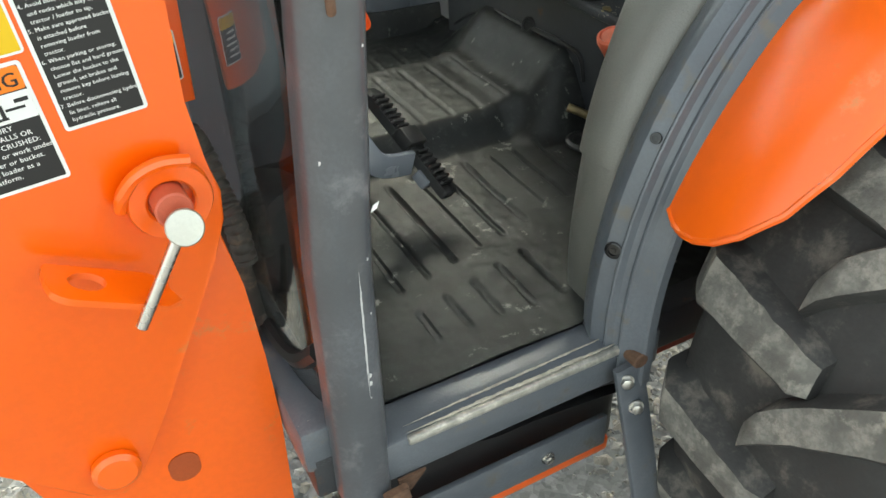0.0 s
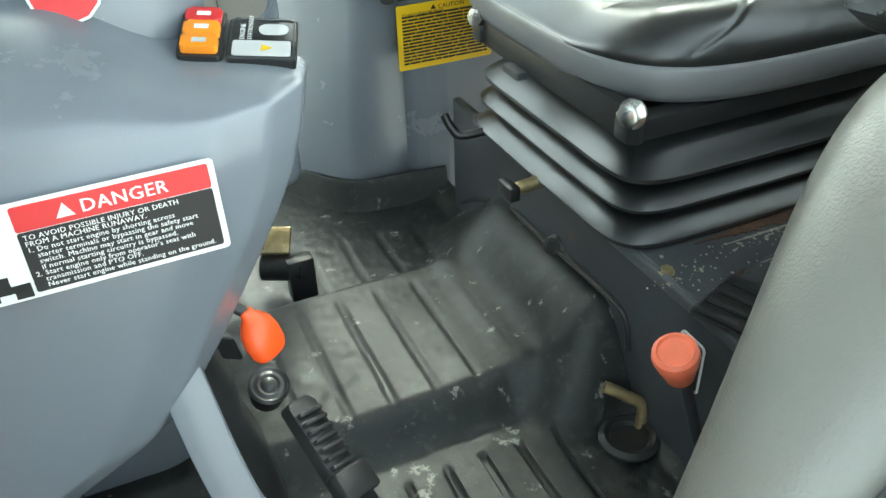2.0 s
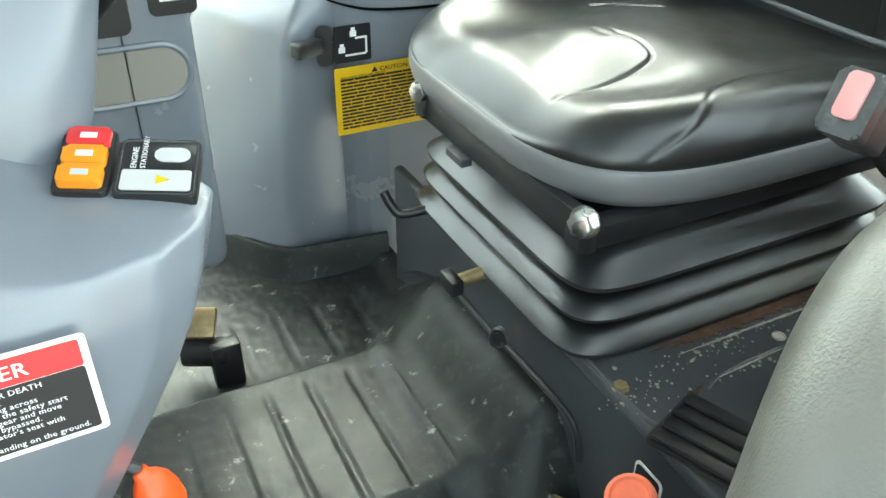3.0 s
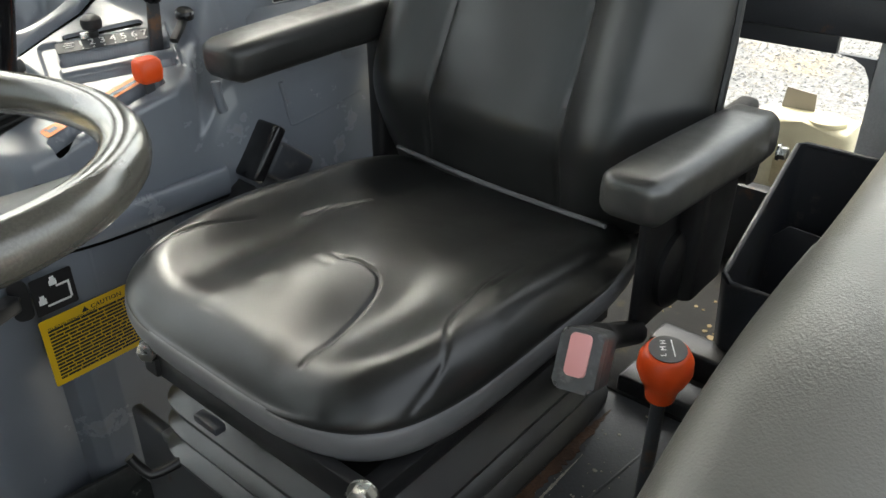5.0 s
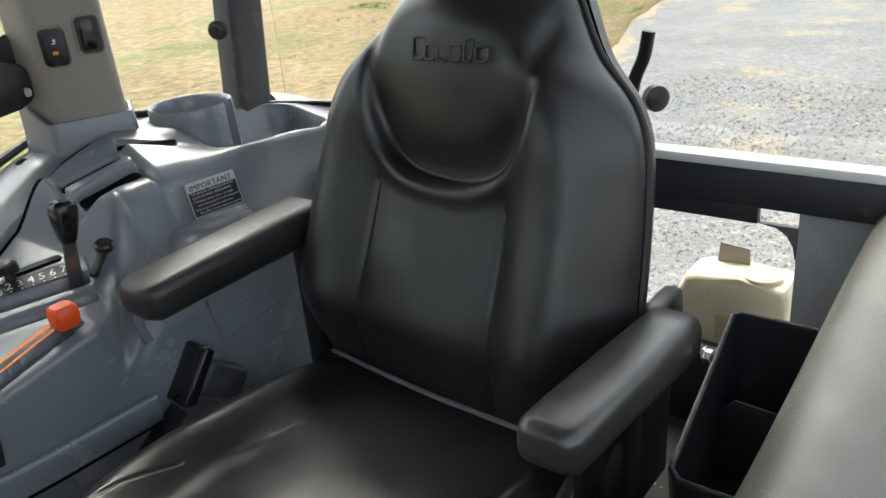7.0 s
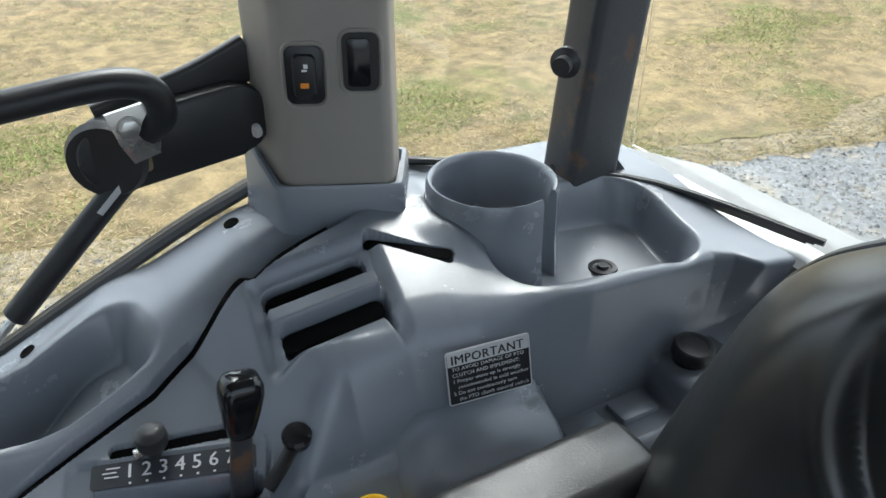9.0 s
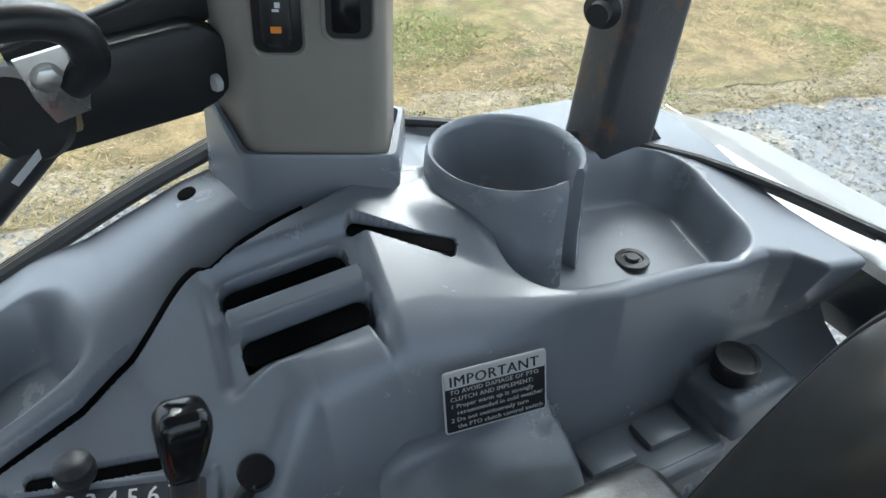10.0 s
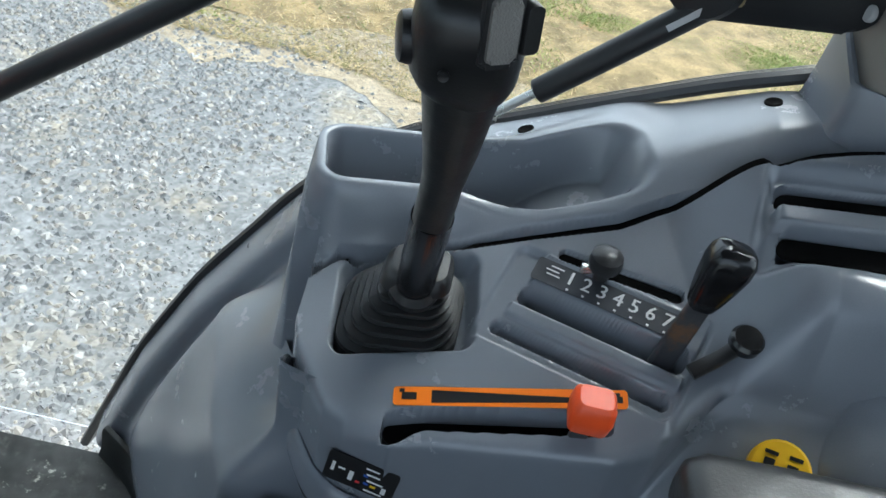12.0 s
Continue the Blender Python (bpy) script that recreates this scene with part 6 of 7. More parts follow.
part("lever_grip", box(-0.024, 0.024, -0.011, 0.011, -0.011, 0.011, 0.004, 3, m=plane_at((0.734, 1.702, 0.990), (-0.9, -0.42, 0.05), (0, 0, 1))), BLACK, arch, "black lever grip")
part("lever_slot", slab(rrect(0.024, 0.06, 0.01), plane_at((0.764, 1.7165, 0.985), (0.93, -0.36, 0), (0, 0, 1)), 0.002), LABELBLACK, arch)

# right window glass
glass = thing("side_window", (0.9, 2.09, 1.2), "clear fixed side window glass with an etched mark", "window", kind="structure")
g = part("pane", box(0.2, 1.7565, 2.088, 2.092, 0.5, 2.14), GLASS, glass)
g.visible_shadow = False
lettering([("TEMPERED", -0.018, -0.006, 0.0075), ("AS-2", -0.012, 0.006, 0.007)], plane_at((1.395, 2.0865, 1.352), (-1, 0, 0), (0, 0, 1)), LABELBLACK, glass, "etched_mark")

# ---- pillar, posts and fittings round the console ----
pil = thing("door_pillar", (1.24, 2.0, 1.36), "warm grey plastic covered pillar with switches", "pillar", kind="structure")
PIL_FOOT = [(1.192, 1.983), (1.289, 1.937), (1.332, 2.008), (1.178, 2.046)]


def pillar_ring(z, grow=0.0, r=0.016, lift=0.0):
    """The rounded four-sided outline of the pillar at a height, leaning back and in as it rises."""
    dx, dy = flow([(1.365, 0.0), (1.6, -0.002), (1.9, -0.014), (2.15, -0.035)], z), flow([(1.365, 0.0), (1.6, 0.002), (1.9, -0.010), (2.15, -0.04)], z)
    mid = Vector((1.243, 1.996, 0))
    pts = [Vector((x, y, 0)) for x, y in PIL_FOOT]
    pts = [p + (p - mid).normalized() * grow * 1.25 for p in pts]
    out = []
    for k, p in enumerate(pts):
        a, b = (pts[k - 1] - p).normalized() * r, (pts[(k + 1) % 4] - p).normalized() * r
        for i in range(6):
            t = i / 5
            q = (p + a) * (1 - t) ** 2 + p * 2 * t * (1 - t) + (p + b) * t * t
            back = sm(1.215, 1.165, q.x) * sm(1.985, 2.04, q.y)
            out.append(Vector((q.x + dx, q.y + dy, z + lift * back)))
    return out


part("pillar_cover", loft([pillar_ring(z) for z in (1.365, 1.45, 1.54, 1.63, 1.72, 1.82, 1.9, 2.0, 2.1, 2.16)]), TAN, pil, angle=60)
part("pillar_boot", loft([pillar_ring(z, g, 0.009, up) for z, g, up in ((1.33, 0.020, 0.0), (1.352, 0.016, 0.0), (1.366, 0.012, 0.008), (1.385, 0.010, 0.022), (1.413, 0.009, 0.036), (1.4165, 0.007, 0.036), (1.4165, 0.003, 0.036), (1.405, 0.001, 0.036))]), GREY, pil, "grey collar at the foot", angle=32)


def front_frame(along, z, out=0.0):
    """A frame on the pillar's front face: along it from its middle, at a height."""
    ring = pillar_ring(z)
    a, b = ring[5], ring[6]
    up = (pillar_ring(z + 0.05)[5] - pillar_ring(z - 0.05)[5]).normalized()
    p = (a + b) / 2 + (b - a).normalized() * along
    m_ = plane_at(p, b - a, up)
    return m_ @ Matrix.Translation((0, 0, out))


mf = front_frame(-0.0262, 1.530)
s1 = part("switch_frame", slab(rrect(0.036, 0.056, 0.008), mf, 0.002, 0.0008), LABELBLACK, pil)
part("switch_rim", sweep([mf @ Vector((x, y, 0)) for x, y in rrect(0.041, 0.062, 0.011, 5)], circle(0.0022, 6), closed=True, up=(0, -1, 0)), TAN, s1, "moulded rim round the switch")
part("rocker", slab(rrect(0.022, 0.042, 0.006), mf @ Matrix.Translation((0, 0, 0.0015)), 0.007, 0.003), BLACK, s1, "black lamp rocker switch")
bars([(-0.004, -0.010, 0.008, 0.005)], mf, AMBER, s1, "orange_mark", 0.0088)
bars([(-0.002, 0.006, 0.005, 0.002), (0.0, 0.009, 0.004, 0.004)], mf, LABELWHITE, s1, "lamp_mark", 0.0088)
mf = front_frame(0.0268, 1.542)
part("blank_recess", slab(rrect(0.034, 0.056, 0.008), mf, 0.0015), LABELBLACK, pil)
part("recess_rim", sweep([mf @ Vector((x, y, 0)) for x, y in rrect(0.039, 0.061, 0.011, 5)], circle(0.002, 6), closed=True, up=(0, -1, 0)), TAN, pil, "moulded rim round the blank")
part("blank_plug", slab(rrect(0.022, 0.046, 0.004), mf @ Matrix.Translation((-0.002, 0, 0.001)), 0.003, 0.001), GLOSSBLACK, pil)
bm = bmesh.new()
for j in range(26):
    mg = front_frame(0.0, 1.605 + 0.0075 * j, 0.0002)
    for i in range(9):
        spin([(0.0026, 0), (0.0026, 0.0010), (0, 0.0010)], mg @ Vector((-0.033 + 0.0080 * i + (0.004 if j % 2 else 0), 0, 0)), mg.to_3x3() @ Vector((0, 0, 1)), 6, bm)
part("speaker_holes", bm, LABELBLACK, pil, "fine speaker holes")
mg = front_frame(0.0, 1.628)
for x in (-0.020, 0.020):
    part("speaker_screw", spin([(0.0095, 0), (0.0095, 0.002), (0, 0.002)], mg @ Vector((x, 0, 0.001)), mg.to_3x3() @ Vector((0, 0, 1)), 18), DARKPLASTIC, pil)
part("rivet", spin([(0.0075, -0.003), (0.0075, 0), (0.006, 0.002), (0, 0.003)], (1.1735, 2.012, 1.468), (-0.92, -0.39, 0), 18), LABELSILVER, pil)

rp = thing("rear_side_post", (1.575, 1.95, 1.345), "black steel rear side post with a foot gusset", "cab post", kind="structure")
part("post_body", sweep([(1.552, 1.965, 1.342), (1.574, 1.968, 1.55), (1.60, 1.965, 1.8), (1.625, 1.95, 2.15)], rrect(0.076, 0.06, 0.012, 4), up=(0, 1, 0)), DARKMETAL, rp)
part("gusset", slab([(0, 0), (0.032, 0), (0, 0.04)], plane_at((1.584, 1.955, 1.346), (1, -0.1, 0), (0, 0, 1)), 0.012, 0.001), DARKMETAL, rp)
part("window_stop", spin([(0.009, 0), (0.017, 0.003), (0.017, 0.010), (0.010, 0.014), (0.010, 0.026), (0, 0.026)], (1.505, 1.945, 1.508), (-1, -0.7, 0), 24), RUBBER, rp, "round black rubber stop")
part("window_stop", spin([(0.01, 0), (0.02, 0.004), (0.02, 0.012), (0.012, 0.03), (0, 0.03)], (1.63, 1.95, 1.655), (1, -0.4, 0), 24), RUBBER, rp, "round black rubber stop")
part("stay_rod", rod((1.655, 1.94, 1.66), (1.66, 1.94, 2.05), 0.004), STEEL, rp)

cup = thing("cup_holder", (CUP.x, CUP.y, 1.30), "round grey cup holder with a slotted side", "cup holder")
bm = bmesh.new()
gap = radians(-64)
ring_o, ring_i = [], []
n = 64
prof_o = [(0.077, 1.30), (0.0735, 1.34), (0.0722, 1.385), (0.0715, 1.400), (0.069, 1.4055), (0.0655, 1.404), (0.0632, 1.398), (0.061, 1.35), (0.059, 1.30), (0.05, 1.295)]
rows = []
for i in range(n + 1):
    a = gap + radians(11) + (2 * math.pi - radians(22)) * i / n
    rows.append([bm.verts.new((CUP.x + r * math.cos(a), CUP.y + r * math.sin(a), z)) for r, z in prof_o])
for a, b in zip(rows, rows[1:]):
    for k in range(len(prof_o) - 1):
        bm.faces.new((a[k], a[k + 1], b[k + 1], b[k]))
for r in (rows[0], rows[-1]):
    bm.faces.new(r)
part("cup_wall", bm, GREY, cup, angle=60)
part("cup_floor", spin([(0.062, 0), (0.062, 0.004), (0, 0.004)], (CUP.x, CUP.y, 1.296), (0, 0, 1), 32), GREY, cup)
solo("tray_screw", spin([(0.017, 0), (0.016, 0.0015), (0.011, 0.0015), (0.010, 0.0003), (0.007, 0.0003), (0.006, 0.004), (0, 0.004)], (1.503, 1.848, 1.2975), (0, 0, 1), 24), BLACK, "black screw in the console tray", "screw")

seam_path = [Vector((x, knots(SEAM, x), console_top(x, knots(SEAM, x) - 0.008) - 0.0006)) for x in [lerp(0.785, 1.215, i / 90) for i in range(91)]]
# Black ribbon laid along the seam, painting the shade of its gap.
part("seam_shade_strip", sweep(seam_path, rrect(0.0042, 0.003, 0.001, 2), scale=[1 + 0.9 * sm(0.93, 1.02, p.x) * (1 - sm(1.12, 1.19, p.x)) for p in seam_path]), DARKGAP, console, "black strip standing in for the shaded gap between the mouldings")
belt_path = catmull([(0.757, 1.80, 1.075), (0.766, 1.768, 1.072), (0.782, 1.738, 1.067), (0.805, 1.712, 1.062), (0.84, 1.699, 1.057), (0.92, 1.696, 1.052), (1.08, 1.690, 1.052)], 6)
part("console_belt", sweep(belt_path, circle(0.008, 16, 0.024)), GREY, console, "rounded ledge round the console")
# No groove is cut here; a black tube paints its shade.
part("belt_shade_line", sweep([p + Vector((0, -0.0035, -0.023)) for p in belt_path], circle(0.0022, 8)), DARKGAP, console, "black tube painted as the shade in the seam under the ledge")
# creases moulded into the inner face under the armrest
part("moulded_crease", sweep(catmull([(1.196, 1.688, 1.172), (1.202, 1.689, 1.133), (1.206, 1.690, 1.108), (1.216, 1.690, 1.100), (1.283, 1.690, 1.107), (1.36, 1.690, 1.118)], 5), circle(0.0035, 10)), GREY, console)
part("moulded_crease", sweep(catmull([(1.086, 1.692, 1.200), (1.086, 1.690, 1.175), (1.091, 1.689, 1.156)], 5), circle(0.007, 12)), GREY, console)
# important label
mi = plane_at((1.298, 1.7622, 1.295), (0.99, -0.14, 0.02), (0.0, 0.24, 0.97))
lab = decal(console, mi, 0.086, 0.055, LABELBLACK, 0.0014, LABELSILVER, label="silver and black important notice label")
part("heading_field", slab(rrect(0.083, 0.014, 0.001, 2), mi @ Matrix.Translation((0, 0.0195, 0.001)), 0.0003), LABELSILVER, lab)
lettering([("IMPORTANT", -0.0385, 0.0145, 0.0126)], mi, LABELBLACK, lab, lift=0.0015)
lettering([(t, -0.038, 0.0075 - 0.0062 * i, 0.0054) for i, t in enumerate(["TO AVOID DAMAGE OF PTO", "CLUTCH AND IMPLEMENT:", "1 Proper warm up is strongly", "   recommended in cold weather", "2 Do not continuously turn", "   the PTO clutch control switch"])], mi, LABELSILVER, lab, lift=0.0013)
# caution label and lock label on the lower wall
mc = plane_at((0.852, 1.697, 0.903), (1, 0, 0), (0, 0, 1))
lab = decal(console, mc, 0.165, 0.105, LABELYELLOW, label="yellow caution label full of black lines")
part("caution_field", slab(rrect(0.158, 0.086, 0.001, 2), mc @ Matrix.Translation((0.0015, -0.007, 0.0007)), 0.0003), LABELYELLOW, lab)
lettering([("CAUTION", -0.012, 0.040, 0.0095)], mc, LABELBLACK, lab, lift=0.0012)
part("warning_triangle", slab([(-0.005, 0), (0.005, 0), (0, 0.008)], mc @ Matrix.Translation((-0.02, 0.04, 0.001)), 0.0003), LABELBLACK, lab)
rng = random.Random(5)
lines = []
for i in range(15):
    x = -0.074
    while x < 0.068:
        w = min(0.008 + 0.02 * rng.random(), 0.074 - x)
        lines.append((x, 0.032 - 0.0054 * i, w, 0.0033))
        x += w + 0.0013
bars(lines, mc, LABELBLACK, lab, lift=0.0011)
lettering([("TO AVOID PERSONAL INJURY:", -0.074, 0.0355, 0.005)], mc, LABELBLACK, lab, lift=0.0013)
ml = plane_at((0.80, 1.697, 0.99), (1, 0, 0), (0, 0, 1))
lab = decal(console, ml, 0.056, 0.054, LABELBLACK, label="black lock position label with white marks")
bars([(0.004, 0.006, 0.018, 0.003), (0.019, -0.016, 0.003, 0.022), (-0.012, -0.018, 0.032, 0.003), (-0.004, 0.010, 0.01, 0.008), (-0.002, 0.018, 0.006, 0.005), (-0.022, -0.012, 0.01, 0.008), (-0.02, -0.004, 0.006, 0.005)], ml, LABELWHITE, lab, "lock_marks", 0.0009)
# hydraulic pattern label under the joystick
mh = plane_at((0.842, 1.7005, 1.112), (1, -0.12, -0.12), (0.1, 0.03, 1))
lab = decal(console, mh, 0.062, 0.038, LABELBLACK, label="black control pattern label with white cylinders")
bars([(-0.026, -0.006, 0.003, 0.012), (-0.020, 0.0, 0.006, 0.002), (-0.01, -0.01, 0.004, 0.012), (0.002, 0.012, 0.012, 0.002), (0.004, 0.005, 0.012, 0.002), (0.006, -0.003, 0.014, 0.002), (0.006, -0.016, 0.016, 0.002), (0.02, -0.012, 0.004, 0.008)], mh, LABELWHITE, lab, "cylinder_marks", 0.0009)
bars([(0.002, 0.002, 0.004, 0.003), (0.004, -0.008, 0.004, 0.003)], mh, LABELBLUE, lab, "blue_marks", 0.001)
bars([(-0.003, -0.010, 0.004, 0.003)], mh, LABELRED, lab, "red_mark", 0.001)
bars([(0.010, -0.009, 0.005, 0.003)], mh, LABELYELLOW, lab, "yellow_mark", 0.001)

# gear number plate and digits
gx = Vector((0.132, -0.049, 0))
gd = gx.normalized()
gn = Vector((-0.2, -0.4, 1)).normalized()
gxx = (gd + Vector((0, 0, 0.2 * gd.x + 0.4 * gd.y))).normalized()
mn = plane_at((1.016, 1.8275, gear_plane(1.016, 1.8275) + 0.0015), gxx, gn.cross(gxx))
part("number_plate", slab(rrect(0.142, 0.0225, 0.003, 3), mn @ Matrix.Translation((-0.002, -0.0005, -0.0018)), 0.0014), DARKPLASTIC, console, "dark strip behind the gear numbers")
for i in range(7):
    lettering([(str(i + 1), -0.0446 + 0.0144 * i, -0.0045, 0.0180)], mn, LABELWHITE, console, "gear_number")
    bars([(-0.0401 + 0.0144 * i, -0.0105, 0.0022, 0.0018)], mn, LABELWHITE, console, "gear_dot")
bars([(-0.061, -0.003, 0.012, 0.0012), (-0.063, 0.001, 0.012, 0.0012), (-0.060, 0.005, 0.012, 0.0012)], mn, LABELWHITE, console, "crank_mark")
# black inserts just below the surface, standing in for the shade in the slots
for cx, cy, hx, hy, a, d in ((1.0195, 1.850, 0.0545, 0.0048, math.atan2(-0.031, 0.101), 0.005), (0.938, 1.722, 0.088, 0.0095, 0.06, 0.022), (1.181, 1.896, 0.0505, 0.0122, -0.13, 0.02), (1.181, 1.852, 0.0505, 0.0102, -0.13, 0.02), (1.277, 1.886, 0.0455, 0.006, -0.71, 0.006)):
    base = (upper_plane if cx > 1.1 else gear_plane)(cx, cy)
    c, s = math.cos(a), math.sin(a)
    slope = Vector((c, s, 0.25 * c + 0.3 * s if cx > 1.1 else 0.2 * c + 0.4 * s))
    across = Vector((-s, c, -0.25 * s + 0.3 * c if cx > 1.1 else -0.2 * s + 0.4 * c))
    part("slot_shade_insert", slab(rrect(2 * hx, 2 * hy, hy * 0.9, 3), plane_at((cx, cy, base - d), slope, across), 0.002), DARKGAP, console)

shift = thing("gear_lever", (1.07, 1.79, 1.22), "glossy black gear lever knob on a flat stalk", "gear lever")
part("stalk", loft([[Vector((cx + x, cy + y, z)) for x, y in rrect(w, 0.008, 0.003)] for z, cx, cy, w in ((1.20, 1.058, 1.788, 0.022), (1.26, 1.063, 1.787, 0.02), (1.312, 1.068, 1.786, 0.018))]), DARKMETAL, shift)
ka = Vector((0.15, 0.08, 0.97)).normalized()
kx, ky = Vector((1, 0, -0.155)).normalized(), Vector((0, 1, -0.08))
part("knob", loft([[Vector((1.066, 1.786, 1.298)) + ka * h + kx * x + ky * y for x, y in rrect(w, d, min(w, d) * 0.34, 5)] for h, w, d in ((0, 0.014, 0.012), (0.003, 0.021, 0.018), (0.012, 0.026, 0.022), (0.028, 0.0325, 0.027), (0.043, 0.0365, 0.031), (0.052, 0.0355, 0.030), (0.0585, 0.029, 0.024), (0.061, 0.018, 0.014))]), GLOSSBLACK, shift, "glossy black knob", angle=50)
slider = thing("slider_control", (1.0, 1.85, 1.25), "small dark rubber slider in the console slot", "slider")
part("cap", spin([(0.007, -0.012), (0.007, 0.002), (0.0135, 0.006), (0.0145, 0.012), (0.0135, 0.019), (0.008, 0.023), (0, 0.0235)], (1.003, 1.848, 1.262), (-0.05, -0.1, 1), 24), RUBBER, slider)
part("stem_plate", box(0.985, 1.0, 1.849, 1.856, 1.24, 1.262, 0.002), STEEL, slider, "bright slider plate")
small = thing("detent_lever", (1.12, 1.80, 1.26), "short black lever with a round cap", "lever")
part("lever_arm", sweep([(1.078, 1.768, 1.246), (1.096, 1.777, 1.258), (1.112, 1.786, 1.270)], rrect(0.012, 0.008, 0.002, 2)), BLACK, small)
part("lever_cap", spin([(0.008, 0), (0.013, 0.002), (0.0135, 0.010), (0.011, 0.013), (0, 0.0135)], (1.115, 1.789, 1.268), (-0.1, -0.3, 1), 24), GLOSSBLACK, small)

throttle = thing("throttle_lever", (1.0, 1.72, 1.2), "orange plastic throttle lever knob on a dark stalk", "lever")
part("stalk", box(-0.007, 0.007, -0.003, 0.003, -0.05, 0.02, 0.001, m=Matrix.Translation((1.0, 1.718, 1.22))), DARKMETAL, throttle)
part("knob", loft([[Vector((1.002 + x, 1.719 + y, z)) for x, y in rrect(w, d, 0.006, 4)] for z, w, d in ((1.216, 0.026, 0.022), (1.219, 0.031, 0.027), (1.232, 0.034, 0.030), (1.244, 0.032, 0.027), (1.248, 0.026, 0.021))]), ORANGEPL, throttle, "bright orange knob")
ma_ = plane_at((0.944, 1.7400, gear_plane(0.944, 1.7400) + 0.0008), (1, 0.075, 0.23), (-0.07, 1, 0.39))
lab = decal(console, ma_, 0.186, 0.0155, LABELORANGE, label="orange throttle label with a black wedge")
part("wedge", slab([(-0.062, 0.005), (-0.062, -0.0055), (0.06, -0.003), (0.06, 0.0005)], ma_ @ Matrix.Translation((0, 0, 0.0007)), 0.0003), LABELBLACK, lab)
bars([(-0.086, -0.003, 0.012, 0.006), (-0.088, 0.003, 0.004, 0.003), (0.079, -0.003, 0.01, 0.005), (0.083, 0.002, 0.004, 0.003)], ma_, LABELBLACK, lab, "speed_marks", 0.0009)
yk = thing("flow_knob", (1.155, 1.725, 1.205), "yellow round knob with black marks", "knob")
part("knob_body", spin([(0.02, -0.012), (0.0235, -0.006), (0.0235, 0.006), (0.021, 0.009), (0, 0.0095)], (1.153, 1.716, 1.215), (-0.25, -0.5, 0.83), 28), YELLOW, yk)
mk = plane_at(Vector((1.153, 1.716, 1.215)) + Vector((-0.25, -0.5, 0.83)).normalized() * 0.0096, (1, -0.3, 0.1), (0.1, 0.8, 0.5))
bars([(-0.013, -0.002, 0.008, 0.008), (0.004, -0.002, 0.008, 0.008), (-0.014, 0.009, 0.01, 0.003), (0.004, 0.01, 0.01, 0.003), (-0.003, -0.013, 0.007, 0.004)], mk, LABELBLACK, yk, "knob_marks", 0.0002)

# joystick
GRIPBLACK = mat("satin_black_grip", (0.0105, 0.0108, 0.0112), 0.38, vary=0.12, scale=20, grain=500, bump=0.06, spec=0.55)
joy = thing("joystick", (0.845, 1.81, 1.19), "black loader joystick with a pleated rubber boot", "joystick")
BJ = Vector((0.842, 1.808, 1.212))
loops = []
rings = [(-0.02, 0.106)]
for k in range(6):
    w, z = 0.103 - 0.0088 * k, -0.012 + 0.0078 * k
    rings += [(z - 0.0022, w - 0.002), (z, w), (z + 0.0024, w - 0.001), (z + 0.0036, w - 0.016)]
rings += [(0.037, 0.058), (0.046, 0.054), (0.051, 0.046), (0.0515, 0.036)]
for k, (h, w) in enumerate(rings):
    f = k / len(rings)
    loops.append([BJ + Vector((0.010 * f + x, -0.002 * f + y * 0.80, h + (0.2 * x + 0.4 * y * 0.8) * (1 - 0.6 * f))) for x, y in rrect(w, w, w * 0.3, 6)])
part("boot", loft(loops), GRIPBLACK, joy, "pleated black rubber boot", angle=40)
J0, J1 = Vector((0.850, 1.800, 1.235)), Vector((0.859, 1.670, 1.528))
jd = J1 - J0
jside = Vector((1, 0, 0))
jf = jd.cross(jside).normalized()
part("stem_collar", spin([(0.020, 0), (0.0215, 0.003), (0.0215, 0.012), (0.018, 0.016), (0.0165, 0.018)], J0 + jd * 0.01, jd, 28), RUBBER, joy)
part("stem", sweep([J0 + jd * t for t in (0, 0.1, 0.25, 0.42)], circle(0.0158, 22), scale=[1.0, 1.0, 0.97, 0.95], up=(1, 0, 0)), GLOSSBLACK, joy, "smooth black stem")


def ring_at(t, a, b, ox=0.0, oy=0.0, power=0.75):
    c = J0 + jd * t + jside * ox + jf * oy
    out = []
    for q in range(32):
        w = 2 * math.pi * q / 32
        cs, sn = math.cos(w), math.sin(w)
        out.append(c + jside * a * math.copysign(abs(cs) ** power, cs) + jf * b * math.copysign(abs(sn) ** power, sn))
    return out


part("handle", loft([ring_at(*r) for r in ((0.30, 0.0120, 0.0120), (0.33, 0.0138, 0.0138), (0.44, 0.0136, 0.0140), (0.55, 0.0134, 0.0150, 0.0005, 0.001), (0.62, 0.0145, 0.0172, 0.0005, 0.002), (0.70, 0.0168, 0.0195, 0.0, 0.002), (0.78, 0.0188, 0.0212, -0.001, 0.002), (0.86, 0.0205, 0.0225, -0.002, 0.0), (0.92, 0.0222, 0.0235, -0.003, 0.0))]), GRIPBLACK, joy, "tapered black hand grip", angle=70)
